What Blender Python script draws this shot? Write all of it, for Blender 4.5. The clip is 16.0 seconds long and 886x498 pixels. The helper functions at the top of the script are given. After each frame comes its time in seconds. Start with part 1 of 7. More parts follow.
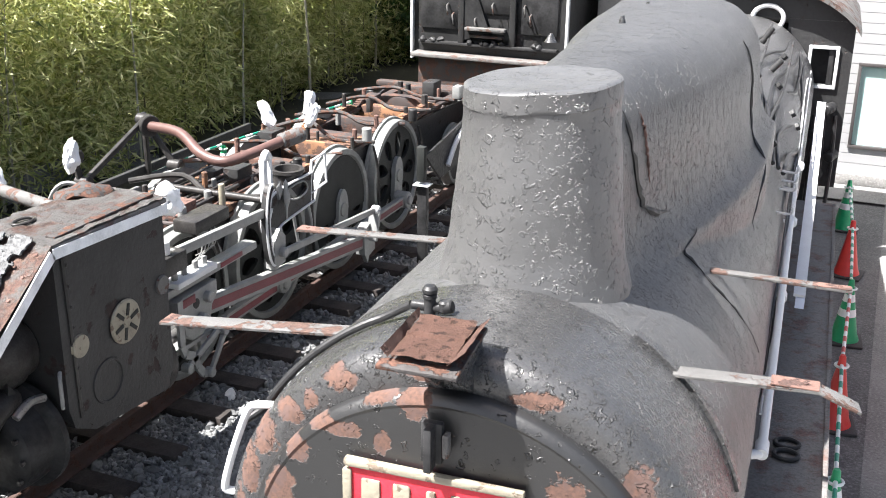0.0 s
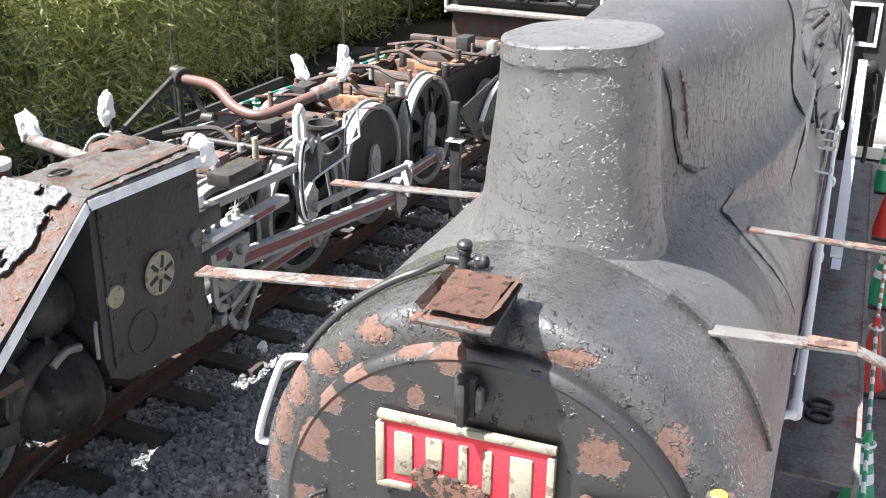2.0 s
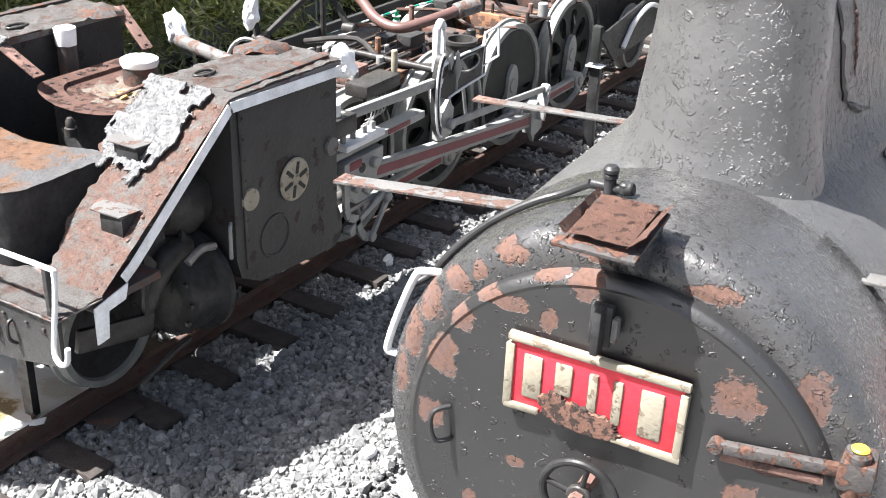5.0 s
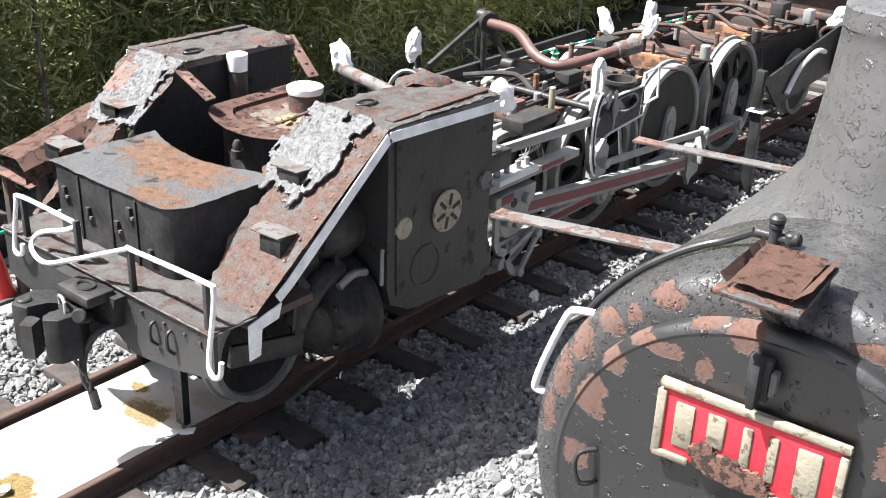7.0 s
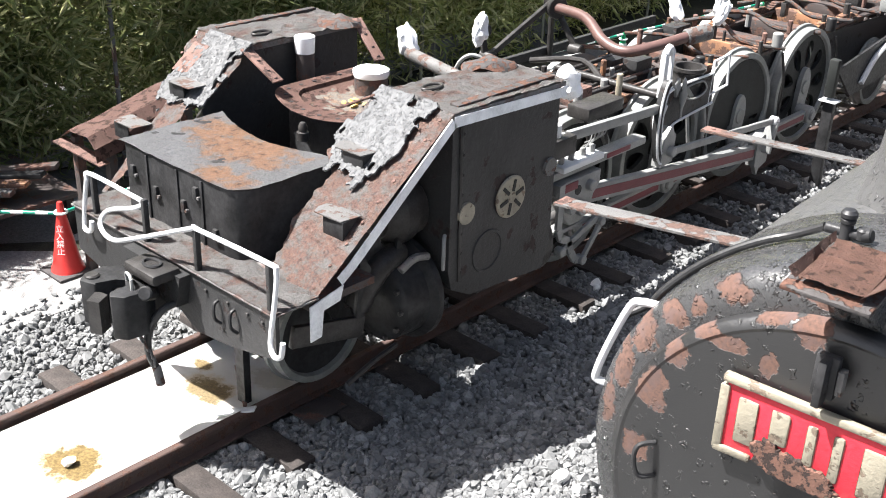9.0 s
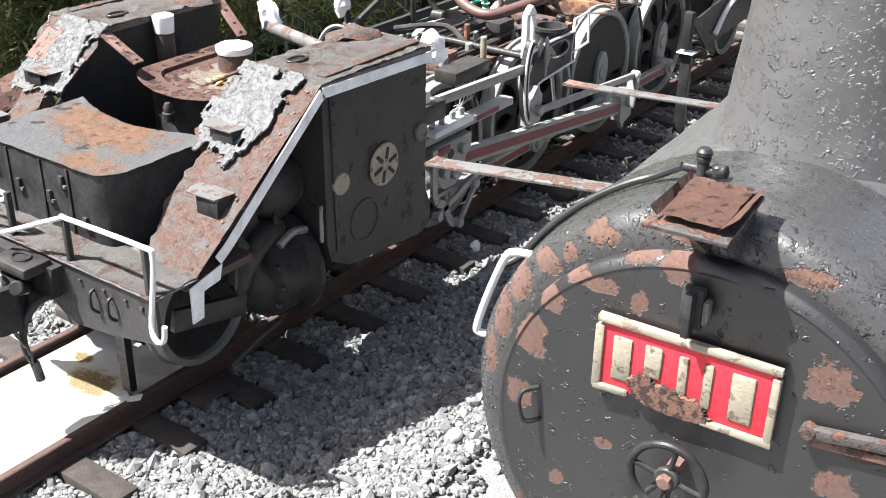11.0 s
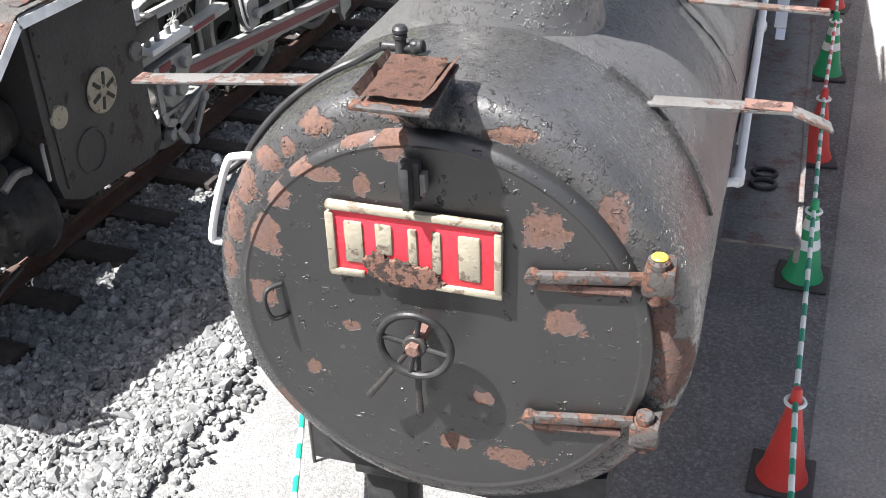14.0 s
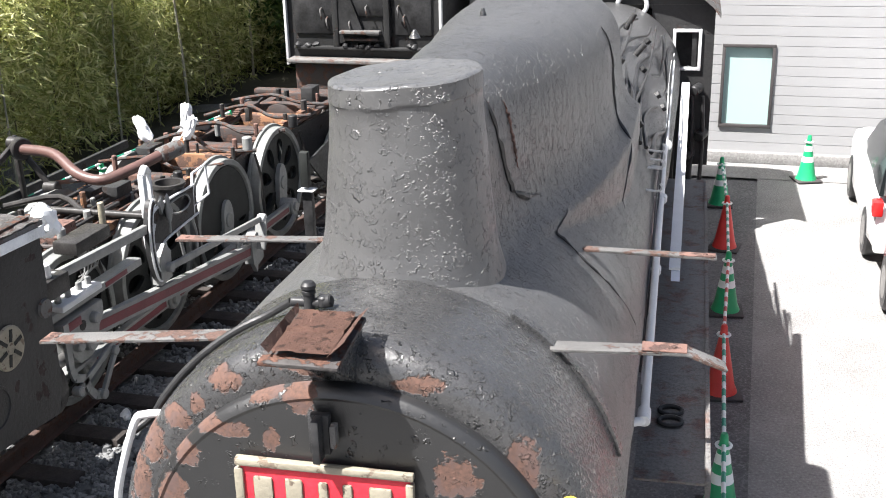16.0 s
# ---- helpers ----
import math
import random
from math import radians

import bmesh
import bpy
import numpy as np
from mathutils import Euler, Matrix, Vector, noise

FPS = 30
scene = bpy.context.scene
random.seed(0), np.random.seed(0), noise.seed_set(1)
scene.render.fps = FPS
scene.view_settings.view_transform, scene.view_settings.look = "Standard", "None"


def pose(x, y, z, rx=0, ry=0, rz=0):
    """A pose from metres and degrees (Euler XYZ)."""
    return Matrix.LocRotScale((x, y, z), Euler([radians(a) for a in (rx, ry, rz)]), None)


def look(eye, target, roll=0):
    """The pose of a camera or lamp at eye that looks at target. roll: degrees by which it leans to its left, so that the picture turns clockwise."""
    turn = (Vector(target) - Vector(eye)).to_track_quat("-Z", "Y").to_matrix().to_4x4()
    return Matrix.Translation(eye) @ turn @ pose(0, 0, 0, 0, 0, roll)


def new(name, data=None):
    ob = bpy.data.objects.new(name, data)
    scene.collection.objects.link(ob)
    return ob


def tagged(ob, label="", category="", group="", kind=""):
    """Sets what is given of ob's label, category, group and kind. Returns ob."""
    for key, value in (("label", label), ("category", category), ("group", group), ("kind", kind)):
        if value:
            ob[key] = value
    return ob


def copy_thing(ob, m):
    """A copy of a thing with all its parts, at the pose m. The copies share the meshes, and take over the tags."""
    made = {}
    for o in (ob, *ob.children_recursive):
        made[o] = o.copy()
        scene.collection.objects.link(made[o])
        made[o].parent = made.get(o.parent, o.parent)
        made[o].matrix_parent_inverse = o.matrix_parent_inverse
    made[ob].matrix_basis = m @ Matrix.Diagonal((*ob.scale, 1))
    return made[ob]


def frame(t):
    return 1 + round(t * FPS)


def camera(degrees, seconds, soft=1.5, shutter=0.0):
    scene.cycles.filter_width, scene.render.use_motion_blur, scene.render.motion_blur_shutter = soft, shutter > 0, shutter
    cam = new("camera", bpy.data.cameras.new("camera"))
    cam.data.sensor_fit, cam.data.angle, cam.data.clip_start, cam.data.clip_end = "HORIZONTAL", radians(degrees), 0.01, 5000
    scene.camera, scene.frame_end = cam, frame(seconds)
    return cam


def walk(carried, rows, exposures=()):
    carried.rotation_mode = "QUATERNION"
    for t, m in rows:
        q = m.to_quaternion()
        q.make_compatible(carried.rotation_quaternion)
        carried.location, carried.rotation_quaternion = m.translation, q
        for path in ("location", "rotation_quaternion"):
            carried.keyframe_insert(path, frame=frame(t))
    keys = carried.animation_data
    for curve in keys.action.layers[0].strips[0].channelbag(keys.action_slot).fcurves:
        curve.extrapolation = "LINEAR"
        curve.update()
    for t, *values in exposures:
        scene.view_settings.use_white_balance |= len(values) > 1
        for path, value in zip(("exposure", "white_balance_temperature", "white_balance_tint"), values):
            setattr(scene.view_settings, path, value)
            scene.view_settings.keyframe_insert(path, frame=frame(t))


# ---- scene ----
cam = camera(44.0, 16.0, 1.0)
PATH = [
    (0, (1.186, -2.81, 4.819), (0.489, -1.066, 4.131), 0.9),
    (0.5, (1.181, -2.815, 4.819), (0.474, -1.083, 4.113), 0.9),
    (1, (1.178, -2.812, 4.815), (0.46, -1.092, 4.089), 1.0),
    (1.5, (1.172, -2.819, 4.814), (0.45, -1.109, 4.07), 0.9),
    (2, (1.168, -2.805, 4.807), (0.432, -1.109, 4.045), 1.0),
    (2.5, (1.156, -2.812, 4.806), (0.415, -1.125, 4.031), 1.0),
    (3, (1.152, -2.8, 4.789), (0.391, -1.13, 3.994), 1.2),
    (3.5, (1.142, -2.796, 4.777), (0.365, -1.147, 3.955), 1.3),
    (4, (1.129, -2.79, 4.766), (0.323, -1.17, 3.913), 1.8),
    (4.5, (1.11, -2.764, 4.757), (0.265, -1.178, 3.88), 2.1),
    (5, (1.089, -2.779, 4.763), (0.186, -1.236, 3.869), 2.4),
    (5.2, (1.078, -2.752, 4.746), (0.132, -1.231, 3.856), 2.2),
    (7.3, (1.051, -2.809, 4.77), (-0.093, -1.403, 3.924), 2.1),
    (7.5, (1.046, -2.806, 4.765), (-0.105, -1.409, 3.914), 2.0),
    (8, (1.043, -2.792, 4.768), (-0.152, -1.44, 3.906), 2.4),
    (8.2, (1.043, -2.783, 4.772), (-0.182, -1.465, 3.9), 2.0),
    (10.3, (1.076, -2.817, 4.757), (-0.035, -1.418, 3.858), 1.2),
    (10.5, (1.087, -2.816, 4.754), (-0.002, -1.402, 3.85), 1.0),
    (11, (1.098, -2.827, 4.755), (0.071, -1.376, 3.839), 0.8),
    (11.5, (1.117, -2.826, 4.744), (0.168, -1.333, 3.81), 0.8),
    (12, (1.137, -2.839, 4.743), (0.266, -1.319, 3.777), 0.6),
    (12.5, (1.159, -2.827, 4.72), (0.361, -1.288, 3.722), 0.3),
    (13, (1.181, -2.822, 4.71), (0.463, -1.285, 3.652), -0.0),
    (13.5, (1.206, -2.818, 4.713), (0.543, -1.281, 3.618), -0.2),
    (14, (1.242, -2.832, 4.757), (0.631, -1.26, 3.683), -1.9),
    (14.5, (1.265, -2.844, 4.769), (0.69, -1.189, 3.805), -2.5),
    (15, (1.267, -2.857, 4.792), (0.696, -1.132, 3.955), -2.1),
    (15.5, (1.283, -2.871, 4.799), (0.741, -1.092, 4.062), -2.4),
    (16, (1.284, -2.876, 4.812), (0.767, -1.07, 4.128), -1.4),
]
walk(cam, [(t, look(eye, target, roll)) for t, eye, target, roll in PATH], [(0.0, 2.2), (2.0, 2.34), (4.0, 2.33), (5.0, 2.28), (8.0, 2.0), (11.0, 2.06), (12.5, 2.06), (13.5, 1.93), (14.2, 2.08), (15.0, 2.15), (15.5, 1.88), (16.0, 1.82)])

# ---------------------------------------------------------------- light
world = bpy.data.worlds.new("sky")
scene.world = world
world.use_nodes = True
wn = world.node_tree
sky = wn.nodes.new("ShaderNodeTexSky")
sky.sky_type = "NISHITA"
sky.sun_disc = False
sky.sun_elevation = radians(59.6)
sky.sun_rotation = radians(227.0)
sky.air_density, sky.dust_density, sky.ozone_density = 1.0, 4.5, 0.6
back = wn.nodes["Background"]
back.inputs["Strength"].default_value = 0.050
wn.links.new(sky.outputs["Color"], back.inputs["Color"])
sun_data = bpy.data.lights.new("sun", "SUN")
sun_data.energy, sun_data.angle, sun_data.color = 5.0, radians(0.53), (1.0, 0.98, 0.96)
sun = new("sun", sun_data)
SUN_DIR = Vector((0.43, 0.40, -1.0))
sun.matrix_world = look(Vector((0, 0, 20)) - SUN_DIR * 10, Vector((0, 0, 20)))

# ---------------------------------------------------------------- materials
RUST = (0.086, 0.043, 0.030)
def material(name, rough=0.6, metal=0.0):
    m = bpy.data.materials.new(name)
    m.use_nodes = True
    b = m.node_tree.nodes["Principled BSDF"]
    b.inputs["Roughness"].default_value = rough
    b.inputs["Metallic"].default_value = metal
    return m, m.node_tree, b


def tex_coord(nt):
    n = nt.nodes.new("ShaderNodeTexCoord")
    return n.outputs["Object"]


def noise_tex(nt, co, scale, detail=5.0, rough=0.6, stretch=None):
    n = nt.nodes.new("ShaderNodeTexNoise")
    n.inputs["Scale"].default_value = scale
    n.inputs["Detail"].default_value = detail
    n.inputs["Roughness"].default_value = rough
    if stretch:
        mp = nt.nodes.new("ShaderNodeMapping")
        mp.inputs["Scale"].default_value = stretch
        nt.links.new(co, mp.inputs["Vector"])
        co = mp.outputs["Vector"]
    nt.links.new(co, n.inputs["Vector"])
    return n.outputs["Fac"]


def voronoi(nt, co, scale, feature="F1"):
    n = nt.nodes.new("ShaderNodeTexVoronoi")
    n.feature = feature
    n.inputs["Scale"].default_value = scale
    nt.links.new(co, n.inputs["Vector"])
    return n.outputs["Distance"]


def ramp(nt, fac, stops):
    n = nt.nodes.new("ShaderNodeValToRGB")
    e = n.color_ramp.elements
    while len(e) < len(stops):
        e.new(0.5)
    for el, (p, c) in zip(e, stops):
        el.position = p
        el.color = (*c, 1) if isinstance(c, tuple) else (c, c, c, 1)
    nt.links.new(fac, n.inputs["Fac"])
    return n.outputs["Color"]


def mix(nt, fac, a, b):
    n = nt.nodes.new("ShaderNodeMix")
    n.data_type = "RGBA"
    for sock, v in ((n.inputs["Factor"], fac), (n.inputs["A"], a), (n.inputs["B"], b)):
        if isinstance(v, (tuple, float, int)):
            sock.default_value = (*v, 1) if isinstance(v, tuple) else v
        else:
            nt.links.new(v, sock)
    return n.outputs["Result"]


def sums(nt, terms):
    """A weighted sum of values, for relief."""
    out = None
    for v, w in terms:
        n = nt.nodes.new("ShaderNodeMath")
        n.operation = "MULTIPLY_ADD"
        nt.links.new(v, n.inputs[0])
        n.inputs[1].default_value = w
        if out is not None:
            nt.links.new(out, n.inputs[2])
        else:
            n.inputs[2].default_value = 0.0
        out = n.outputs[0]
    return out


def relief(nt, b, height, strength=0.5, distance=0.01):
    n = nt.nodes.new("ShaderNodeBump")
    n.inputs["Strength"].default_value = strength
    n.inputs["Distance"].default_value = distance
    nt.links.new(height, n.inputs["Height"])
    nt.links.new(n.outputs["Normal"], b.inputs["Normal"])


def painted(name, coat, under, rust_at=0.62, scale=6.0, rough=0.45, bump=0.5, grain=60.0, spread=0.06, spec=0.5, vary=0.25):
    """Old paint on iron: a coat with tonal wear, flaked patches that show the rust below, and lumpy relief."""
    m, nt, b = material(name, rough)
    co = tex_coord(nt)
    big = noise_tex(nt, co, scale, 8.0, 0.62)
    fine = noise_tex(nt, co, grain, 6.0, 0.65)
    mid = noise_tex(nt, co, scale * 0.45, 3.0, 0.5)
    tone = ramp(nt, mid, [(0.3, tuple(c * (1 - vary) for c in coat)), (0.7, tuple(min(1, c * (1 + vary)) for c in coat))])
    tone2 = mix(nt, ramp(nt, fine, [(0.35, 0.0), (0.75, 0.5)]), tone, tuple(min(1, c * 1.5 + 0.01) for c in coat))
    rusty = ramp(nt, fine, [(0.3, tuple(c * 0.45 for c in under)), (0.55, under), (0.8, tuple(min(1, c * 1.6) for c in under))])
    where = ramp(nt, big, [(rust_at - spread * 0.3, 0.0), (rust_at + spread * 0.3, 1.0)])
    nt.links.new(mix(nt, where, tone2, rusty), b.inputs["Base Color"])
    nt.links.new(ramp(nt, sums(nt, [(where, 0.35), (fine, 0.3)]), [(0.0, max(0.1, rough - 0.12)), (0.6, min(1.0, rough + 0.35))]), b.inputs["Roughness"])
    b.inputs["Specular IOR Level"].default_value = spec
    relief(nt, b, sums(nt, [(big, 0.5), (fine, 0.5), (where, -0.35)]), bump, 0.012)
    return m


def chips(nt, co, scale, share, cluster, reach=0.34):
    """Height of small lifted chips of paint: ragged islands, a share of all cells, gathered in clusters."""
    wob = nt.nodes.new("ShaderNodeTexNoise")
    wob.inputs["Scale"].default_value = scale * 1.6
    wob.inputs["Detail"].default_value = 3.0
    nt.links.new(co, wob.inputs["Vector"])
    add = nt.nodes.new("ShaderNodeVectorMath")
    add.operation = "MULTIPLY_ADD"
    add.inputs[1].default_value = (1.9 / scale, 1.9 / scale, 1.9 / scale)
    nt.links.new(wob.outputs["Color"], add.inputs[0])
    nt.links.new(co, add.inputs[2])
    v = nt.nodes.new("ShaderNodeTexVoronoi")
    v.inputs["Scale"].default_value = scale
    nt.links.new(add.outputs[0], v.inputs["Vector"])
    isle = ramp(nt, v.outputs["Distance"], [(0.0, 0.8), (reach * 0.85, 1.0), (reach * 1.12, 0.0)])
    pick = nt.nodes.new("ShaderNodeSeparateColor")
    nt.links.new(v.outputs["Color"], pick.inputs[0])
    chosen = ramp(nt, sums(nt, [(pick.outputs[0], 0.4), (noise_tex(nt, co, cluster, 5.0, 0.66), 1.0)]), [(0.80 - share, 0.0), (0.82 - share, 1.0)])
    m = nt.nodes.new("ShaderNodeMath")
    m.operation = "MULTIPLY"
    nt.links.new(isle, m.inputs[0])
    nt.links.new(chosen, m.inputs[1])
    return m.outputs[0]


def flaky(name, coat, lump=30.0, strength=0.9, rough=0.32, distance=0.015, gloss=0.5, share=0.1, vary=0.10, runs=0.22):
    """Thick even paint that has lifted into small crisp chips in clusters, with upright runs and slits."""
    m, nt, b = material(name, rough)
    co = tex_coord(nt)
    a = noise_tex(nt, co, lump * 0.5, 4.0, 0.55)
    fine = noise_tex(nt, co, lump * 4.5, 5.0, 0.65)
    d = noise_tex(nt, co, 1.3, 4.0, 0.55)
    tone = ramp(nt, d, [(0.3, tuple(v * (1 - vary) for v in coat)), (0.7, tuple(min(1, v * (1 + vary)) for v in coat))])
    tone = mix(nt, ramp(nt, fine, [(0.30, 0.35), (0.45, 0.0)]), tone, tuple(v * 0.6 for v in coat))
    height = [(chips(nt, co, lump, share, 3.4), 0.5), (chips(nt, co, lump * 2.1, share, 5.0), 0.28), (a, 0.30), (fine, 0.04)]
    if runs:
        streak = noise_tex(nt, co, 40.0, 6.0, 0.68, (1.0, 1.0, 0.16))
        slit = ramp(nt, streak, [(0.345, 1.0), (0.38, 0.0)])
        tone = mix(nt, ramp(nt, slit, [(0.0, 0.0), (1.0, 0.6)]), tone, tuple(v * 0.35 for v in coat))
        height += [(streak, runs), (slit, -0.25)]
    nt.links.new(tone, b.inputs["Base Color"])
    nt.links.new(ramp(nt, sums(nt, [(d, 0.4), (fine, 0.6)]), [(0.35, max(0.12, rough - 0.08)), (0.65, rough + 0.14)]), b.inputs["Roughness"])
    b.inputs["Specular IOR Level"].default_value = gloss
    relief(nt, b, sums(nt, height), strength, distance)
    return m


def spots(nt, co, places, y0=0.0):
    """A mask of ragged patches at given places: (x, z, half width, half height)."""
    low = None
    for x, z, rx, rz in places:
        a = nt.nodes.new("ShaderNodeVectorMath")
        a.operation = "SUBTRACT"
        a.inputs[1].default_value = (x, y0, z)
        nt.links.new(co, a.inputs[0])
        b = nt.nodes.new("ShaderNodeVectorMath")
        b.operation = "MULTIPLY"
        b.inputs[1].default_value = (1 / rx, 1.5, 1 / rz)
        nt.links.new(a.outputs[0], b.inputs[0])
        c = nt.nodes.new("ShaderNodeVectorMath")
        c.operation = "LENGTH"
        nt.links.new(b.outputs[0], c.inputs[0])
        if low is None:
            low = c.outputs["Value"]
        else:
            m = nt.nodes.new("ShaderNodeMath")
            m.operation = "MINIMUM"
            nt.links.new(low, m.inputs[0])
            nt.links.new(c.outputs["Value"], m.inputs[1])
            low = m.outputs[0]
    ragged_sum = sums(nt, [(low, 1.0), (noise_tex(nt, co, 13.0, 7.0, 0.65), 2.2), (noise_tex(nt, co, 45.0, 5.0, 0.6), 1.0)])
    k = nt.nodes.new("ShaderNodeMath")
    k.operation = "MULTIPLY"
    k.inputs[1].default_value = 0.2
    nt.links.new(ragged_sum, k.inputs[0])
    return ramp(nt, k.outputs[0], [(0.505, 1.0), (0.53, 0.0)])


def flaked_iron(name, coat, places, rough=0.36, chips_share=0.3, lump=20.0, gloss_lump=0.05, loose=0.70):
    """Old glossy paint over iron: ragged rust patches at given places, small chips anywhere, blistered edges."""
    m, nt, b = material(name, rough)
    co = tex_coord(nt)
    fine = noise_tex(nt, co, 75.0, 6.0, 0.66)
    mid_n = noise_tex(nt, co, 3.2, 5.0, 0.55)
    a = noise_tex(nt, co, lump, 9.0, 0.68)
    where = spots(nt, co, places)
    chip = ramp(nt, noise_tex(nt, co, 7.0, 9.0, 0.7), [(loose, 0.0), (loose + 0.015, 1.0)])
    both = nt.nodes.new("ShaderNodeMath")
    both.operation = "MAXIMUM"
    nt.links.new(where, both.inputs[0])
    nt.links.new(chip, both.inputs[1])
    mask = both.outputs[0]
    tone = ramp(nt, mid_n, [(0.3, tuple(v * 0.88 for v in coat)), (0.7, tuple(v * 1.14 for v in coat))])
    rusty = ramp(nt, fine, [(0.28, tuple(c * 0.35 for c in RUST)), (0.5, RUST), (0.72, tuple(min(1, c * 1.45) for c in RUST))])
    rusty = mix(nt, ramp(nt, noise_tex(nt, co, 18.0, 4.0), [(0.42, 0.7), (0.52, 0.0)]), rusty, (0.075, 0.045, 0.04))
    b.inputs["Specular IOR Level"].default_value = 0.75
    nt.links.new(mix(nt, mask, tone, rusty), b.inputs["Base Color"])
    nt.links.new(ramp(nt, sums(nt, [(mask, 0.6), (fine, 0.35)]), [(0.0, rough - 0.1), (0.3, rough + 0.14), (0.75, 0.95)]), b.inputs["Roughness"])
    height = [(chips(nt, co, lump, chips_share, 3.0), 0.5), (chips(nt, co, lump * 2.0, chips_share, 4.0), 0.28), (a, 0.06), (mask, -0.16), (fine, 0.06)]
    relief(nt, b, sums(nt, height), 1.0, gloss_lump)
    return m


def plain(name, col, rough=0.5, metal=0.0, vary=0.15, scale=8.0, bump=0.15, grain=70.0, spec=0.5):
    m, nt, b = material(name, rough, metal)
    co = tex_coord(nt)
    n1 = noise_tex(nt, co, scale, 6.0)
    n2 = noise_tex(nt, co, grain, 4.0)
    lo, hi = tuple(c * (1 - vary) for c in col), tuple(min(1, c * (1 + vary)) for c in col)
    base = ramp(nt, n1, [(0.3, lo), (0.7, hi)])
    nt.links.new(mix(nt, ramp(nt, n2, [(0.4, 0.0), (0.8, 0.4)]), base, tuple(c * (1 - 2 * vary) for c in col)), b.inputs["Base Color"])
    nt.links.new(ramp(nt, n2, [(0.3, max(0.05, rough - 0.1)), (0.7, min(1, rough + 0.12))]), b.inputs["Roughness"])
    b.inputs["Specular IOR Level"].default_value = spec
    relief(nt, b, sums(nt, [(n1, 0.4), (n2, 0.6)]), bump, 0.006)
    return m


def gritty(name, base, grit, scale, rough):
    """Paving with grit, faint stains and worn patches."""
    m, nt, b = material(name, rough)
    co = tex_coord(nt)
    v = voronoi(nt, co, scale)
    n1 = noise_tex(nt, co, 1.1, 8.0, 0.62)
    n2 = noise_tex(nt, co, 38.0, 6.0, 0.7)
    tone = ramp(nt, n1, [(0.3, tuple(c * 0.72 for c in base)), (0.7, tuple(c * 1.25 for c in base))])
    tone = mix(nt, ramp(nt, n2, [(0.5, 0.0), (0.66, 0.85)]), tone, grit)
    tone = mix(nt, ramp(nt, n2, [(0.34, 0.75), (0.44, 0.0)]), tone, tuple(c * 0.5 for c in base))
    nt.links.new(tone, b.inputs["Base Color"])
    relief(nt, b, sums(nt, [(v, 0.5), (n2, 0.7)]), 0.9, 0.012)
    return m


def stones(name, lo, hi):
    """Pieces that differ from one to the next."""
    m, nt, b = material(name, 0.85)
    g = nt.nodes.new("ShaderNodeNewGeometry")
    co = tex_coord(nt)
    n = noise_tex(nt, co, 55.0, 5.0)
    base = ramp(nt, g.outputs["Random Per Island"], [(0.0, lo), (0.75, tuple((a + c) / 2 for a, c in zip(lo, hi))), (1.0, hi)])
    nt.links.new(mix(nt, ramp(nt, n, [(0.35, 0.0), (0.75, 0.55)]), base, tuple(v * 0.55 for v in lo)), b.inputs["Base Color"])
    relief(nt, b, n, 0.5, 0.006)
    return m


def leaves_mat(name, lo, mid_c, hi):
    m, nt, b = material(name, 0.5)
    g = nt.nodes.new("ShaderNodeNewGeometry")
    col = ramp(nt, g.outputs["Random Per Island"], [(0.0, lo), (0.55, mid_c), (1.0, hi)])
    nt.links.new(col, b.inputs["Base Color"])
    b.inputs["Transmission Weight"].default_value = 0.0
    t = nt.nodes.new("ShaderNodeBsdfTranslucent")
    mx = nt.nodes.new("ShaderNodeMixShader")
    mx.inputs[0].default_value = 0.5
    out = nt.nodes["Material Output"]
    nt.links.new(col, t.inputs["Color"])
    nt.links.new(b.outputs[0], mx.inputs[1])
    nt.links.new(t.outputs[0], mx.inputs[2])
    nt.links.new(mx.outputs[0], out.inputs["Surface"])
    return m


M = {}
# one grey paint: darkened for the casing's shaded side, lightened for the chimney's sheen
M["boiler"] = flaky("thick grey boiler paint, darkened as shade", (0.058, 0.058, 0.059), 24.0, 1.0, 0.36, 0.020, 0.9, 0.13, 0.10, 0.34)
M["chimney"] = flaky("thick grey chimney paint, lightened as sheen", (0.076, 0.076, 0.077), 24.0, 1.0, 0.36, 0.017, 0.9, 0.10, 0.10, 0.0)
DOOR_RUST = [(0.38, 2.96, 0.08, 0.07), (0.45, 2.62, 0.06, 0.06), (-0.37, 3.06, 0.07, 0.03), (-0.23, 3.04, 0.03, 0.05), (-0.25, 3.20, 0.08, 0.03), (-0.12, 3.20, 0.06, 0.05),
             (-0.60, 2.79, 0.05, 0.08), (-0.64, 2.55, 0.05, 0.06), (-0.54, 2.96, 0.05, 0.05), (-0.45, 3.07, 0.06, 0.03), (-0.30, 2.47, 0.03, 0.02), (-0.47, 2.24, 0.03, 0.04),
             (0.18, 2.24, 0.04, 0.03), (0.06, 2.01, 0.06, 0.04), (0.28, 1.98, 0.10, 0.04), (0.37, 2.17, 0.08, 0.03), (0.52, 2.77, 0.12, 0.03)]
RING_RUST = [(-0.40, 3.20, 0.07, 0.04), (-0.51, 3.11, 0.03, 0.04), (-0.59, 3.05, 0.06, 0.04), (-0.69, 2.94, 0.05, 0.07), (-0.75, 2.80, 0.04, 0.09), (0.24, 3.24, 0.08, 0.03),
             (0.57, 2.98, 0.06, 0.10), (0.81, 2.45, 0.06, 0.14), (0.76, 2.62, 0.04, 0.09), (-0.12, 3.28, 0.09, 0.025), (0.77, 2.22, 0.06, 0.06), (-0.79, 2.62, 0.03, 0.09), (-0.62, 2.0, 0.05, 0.08)]
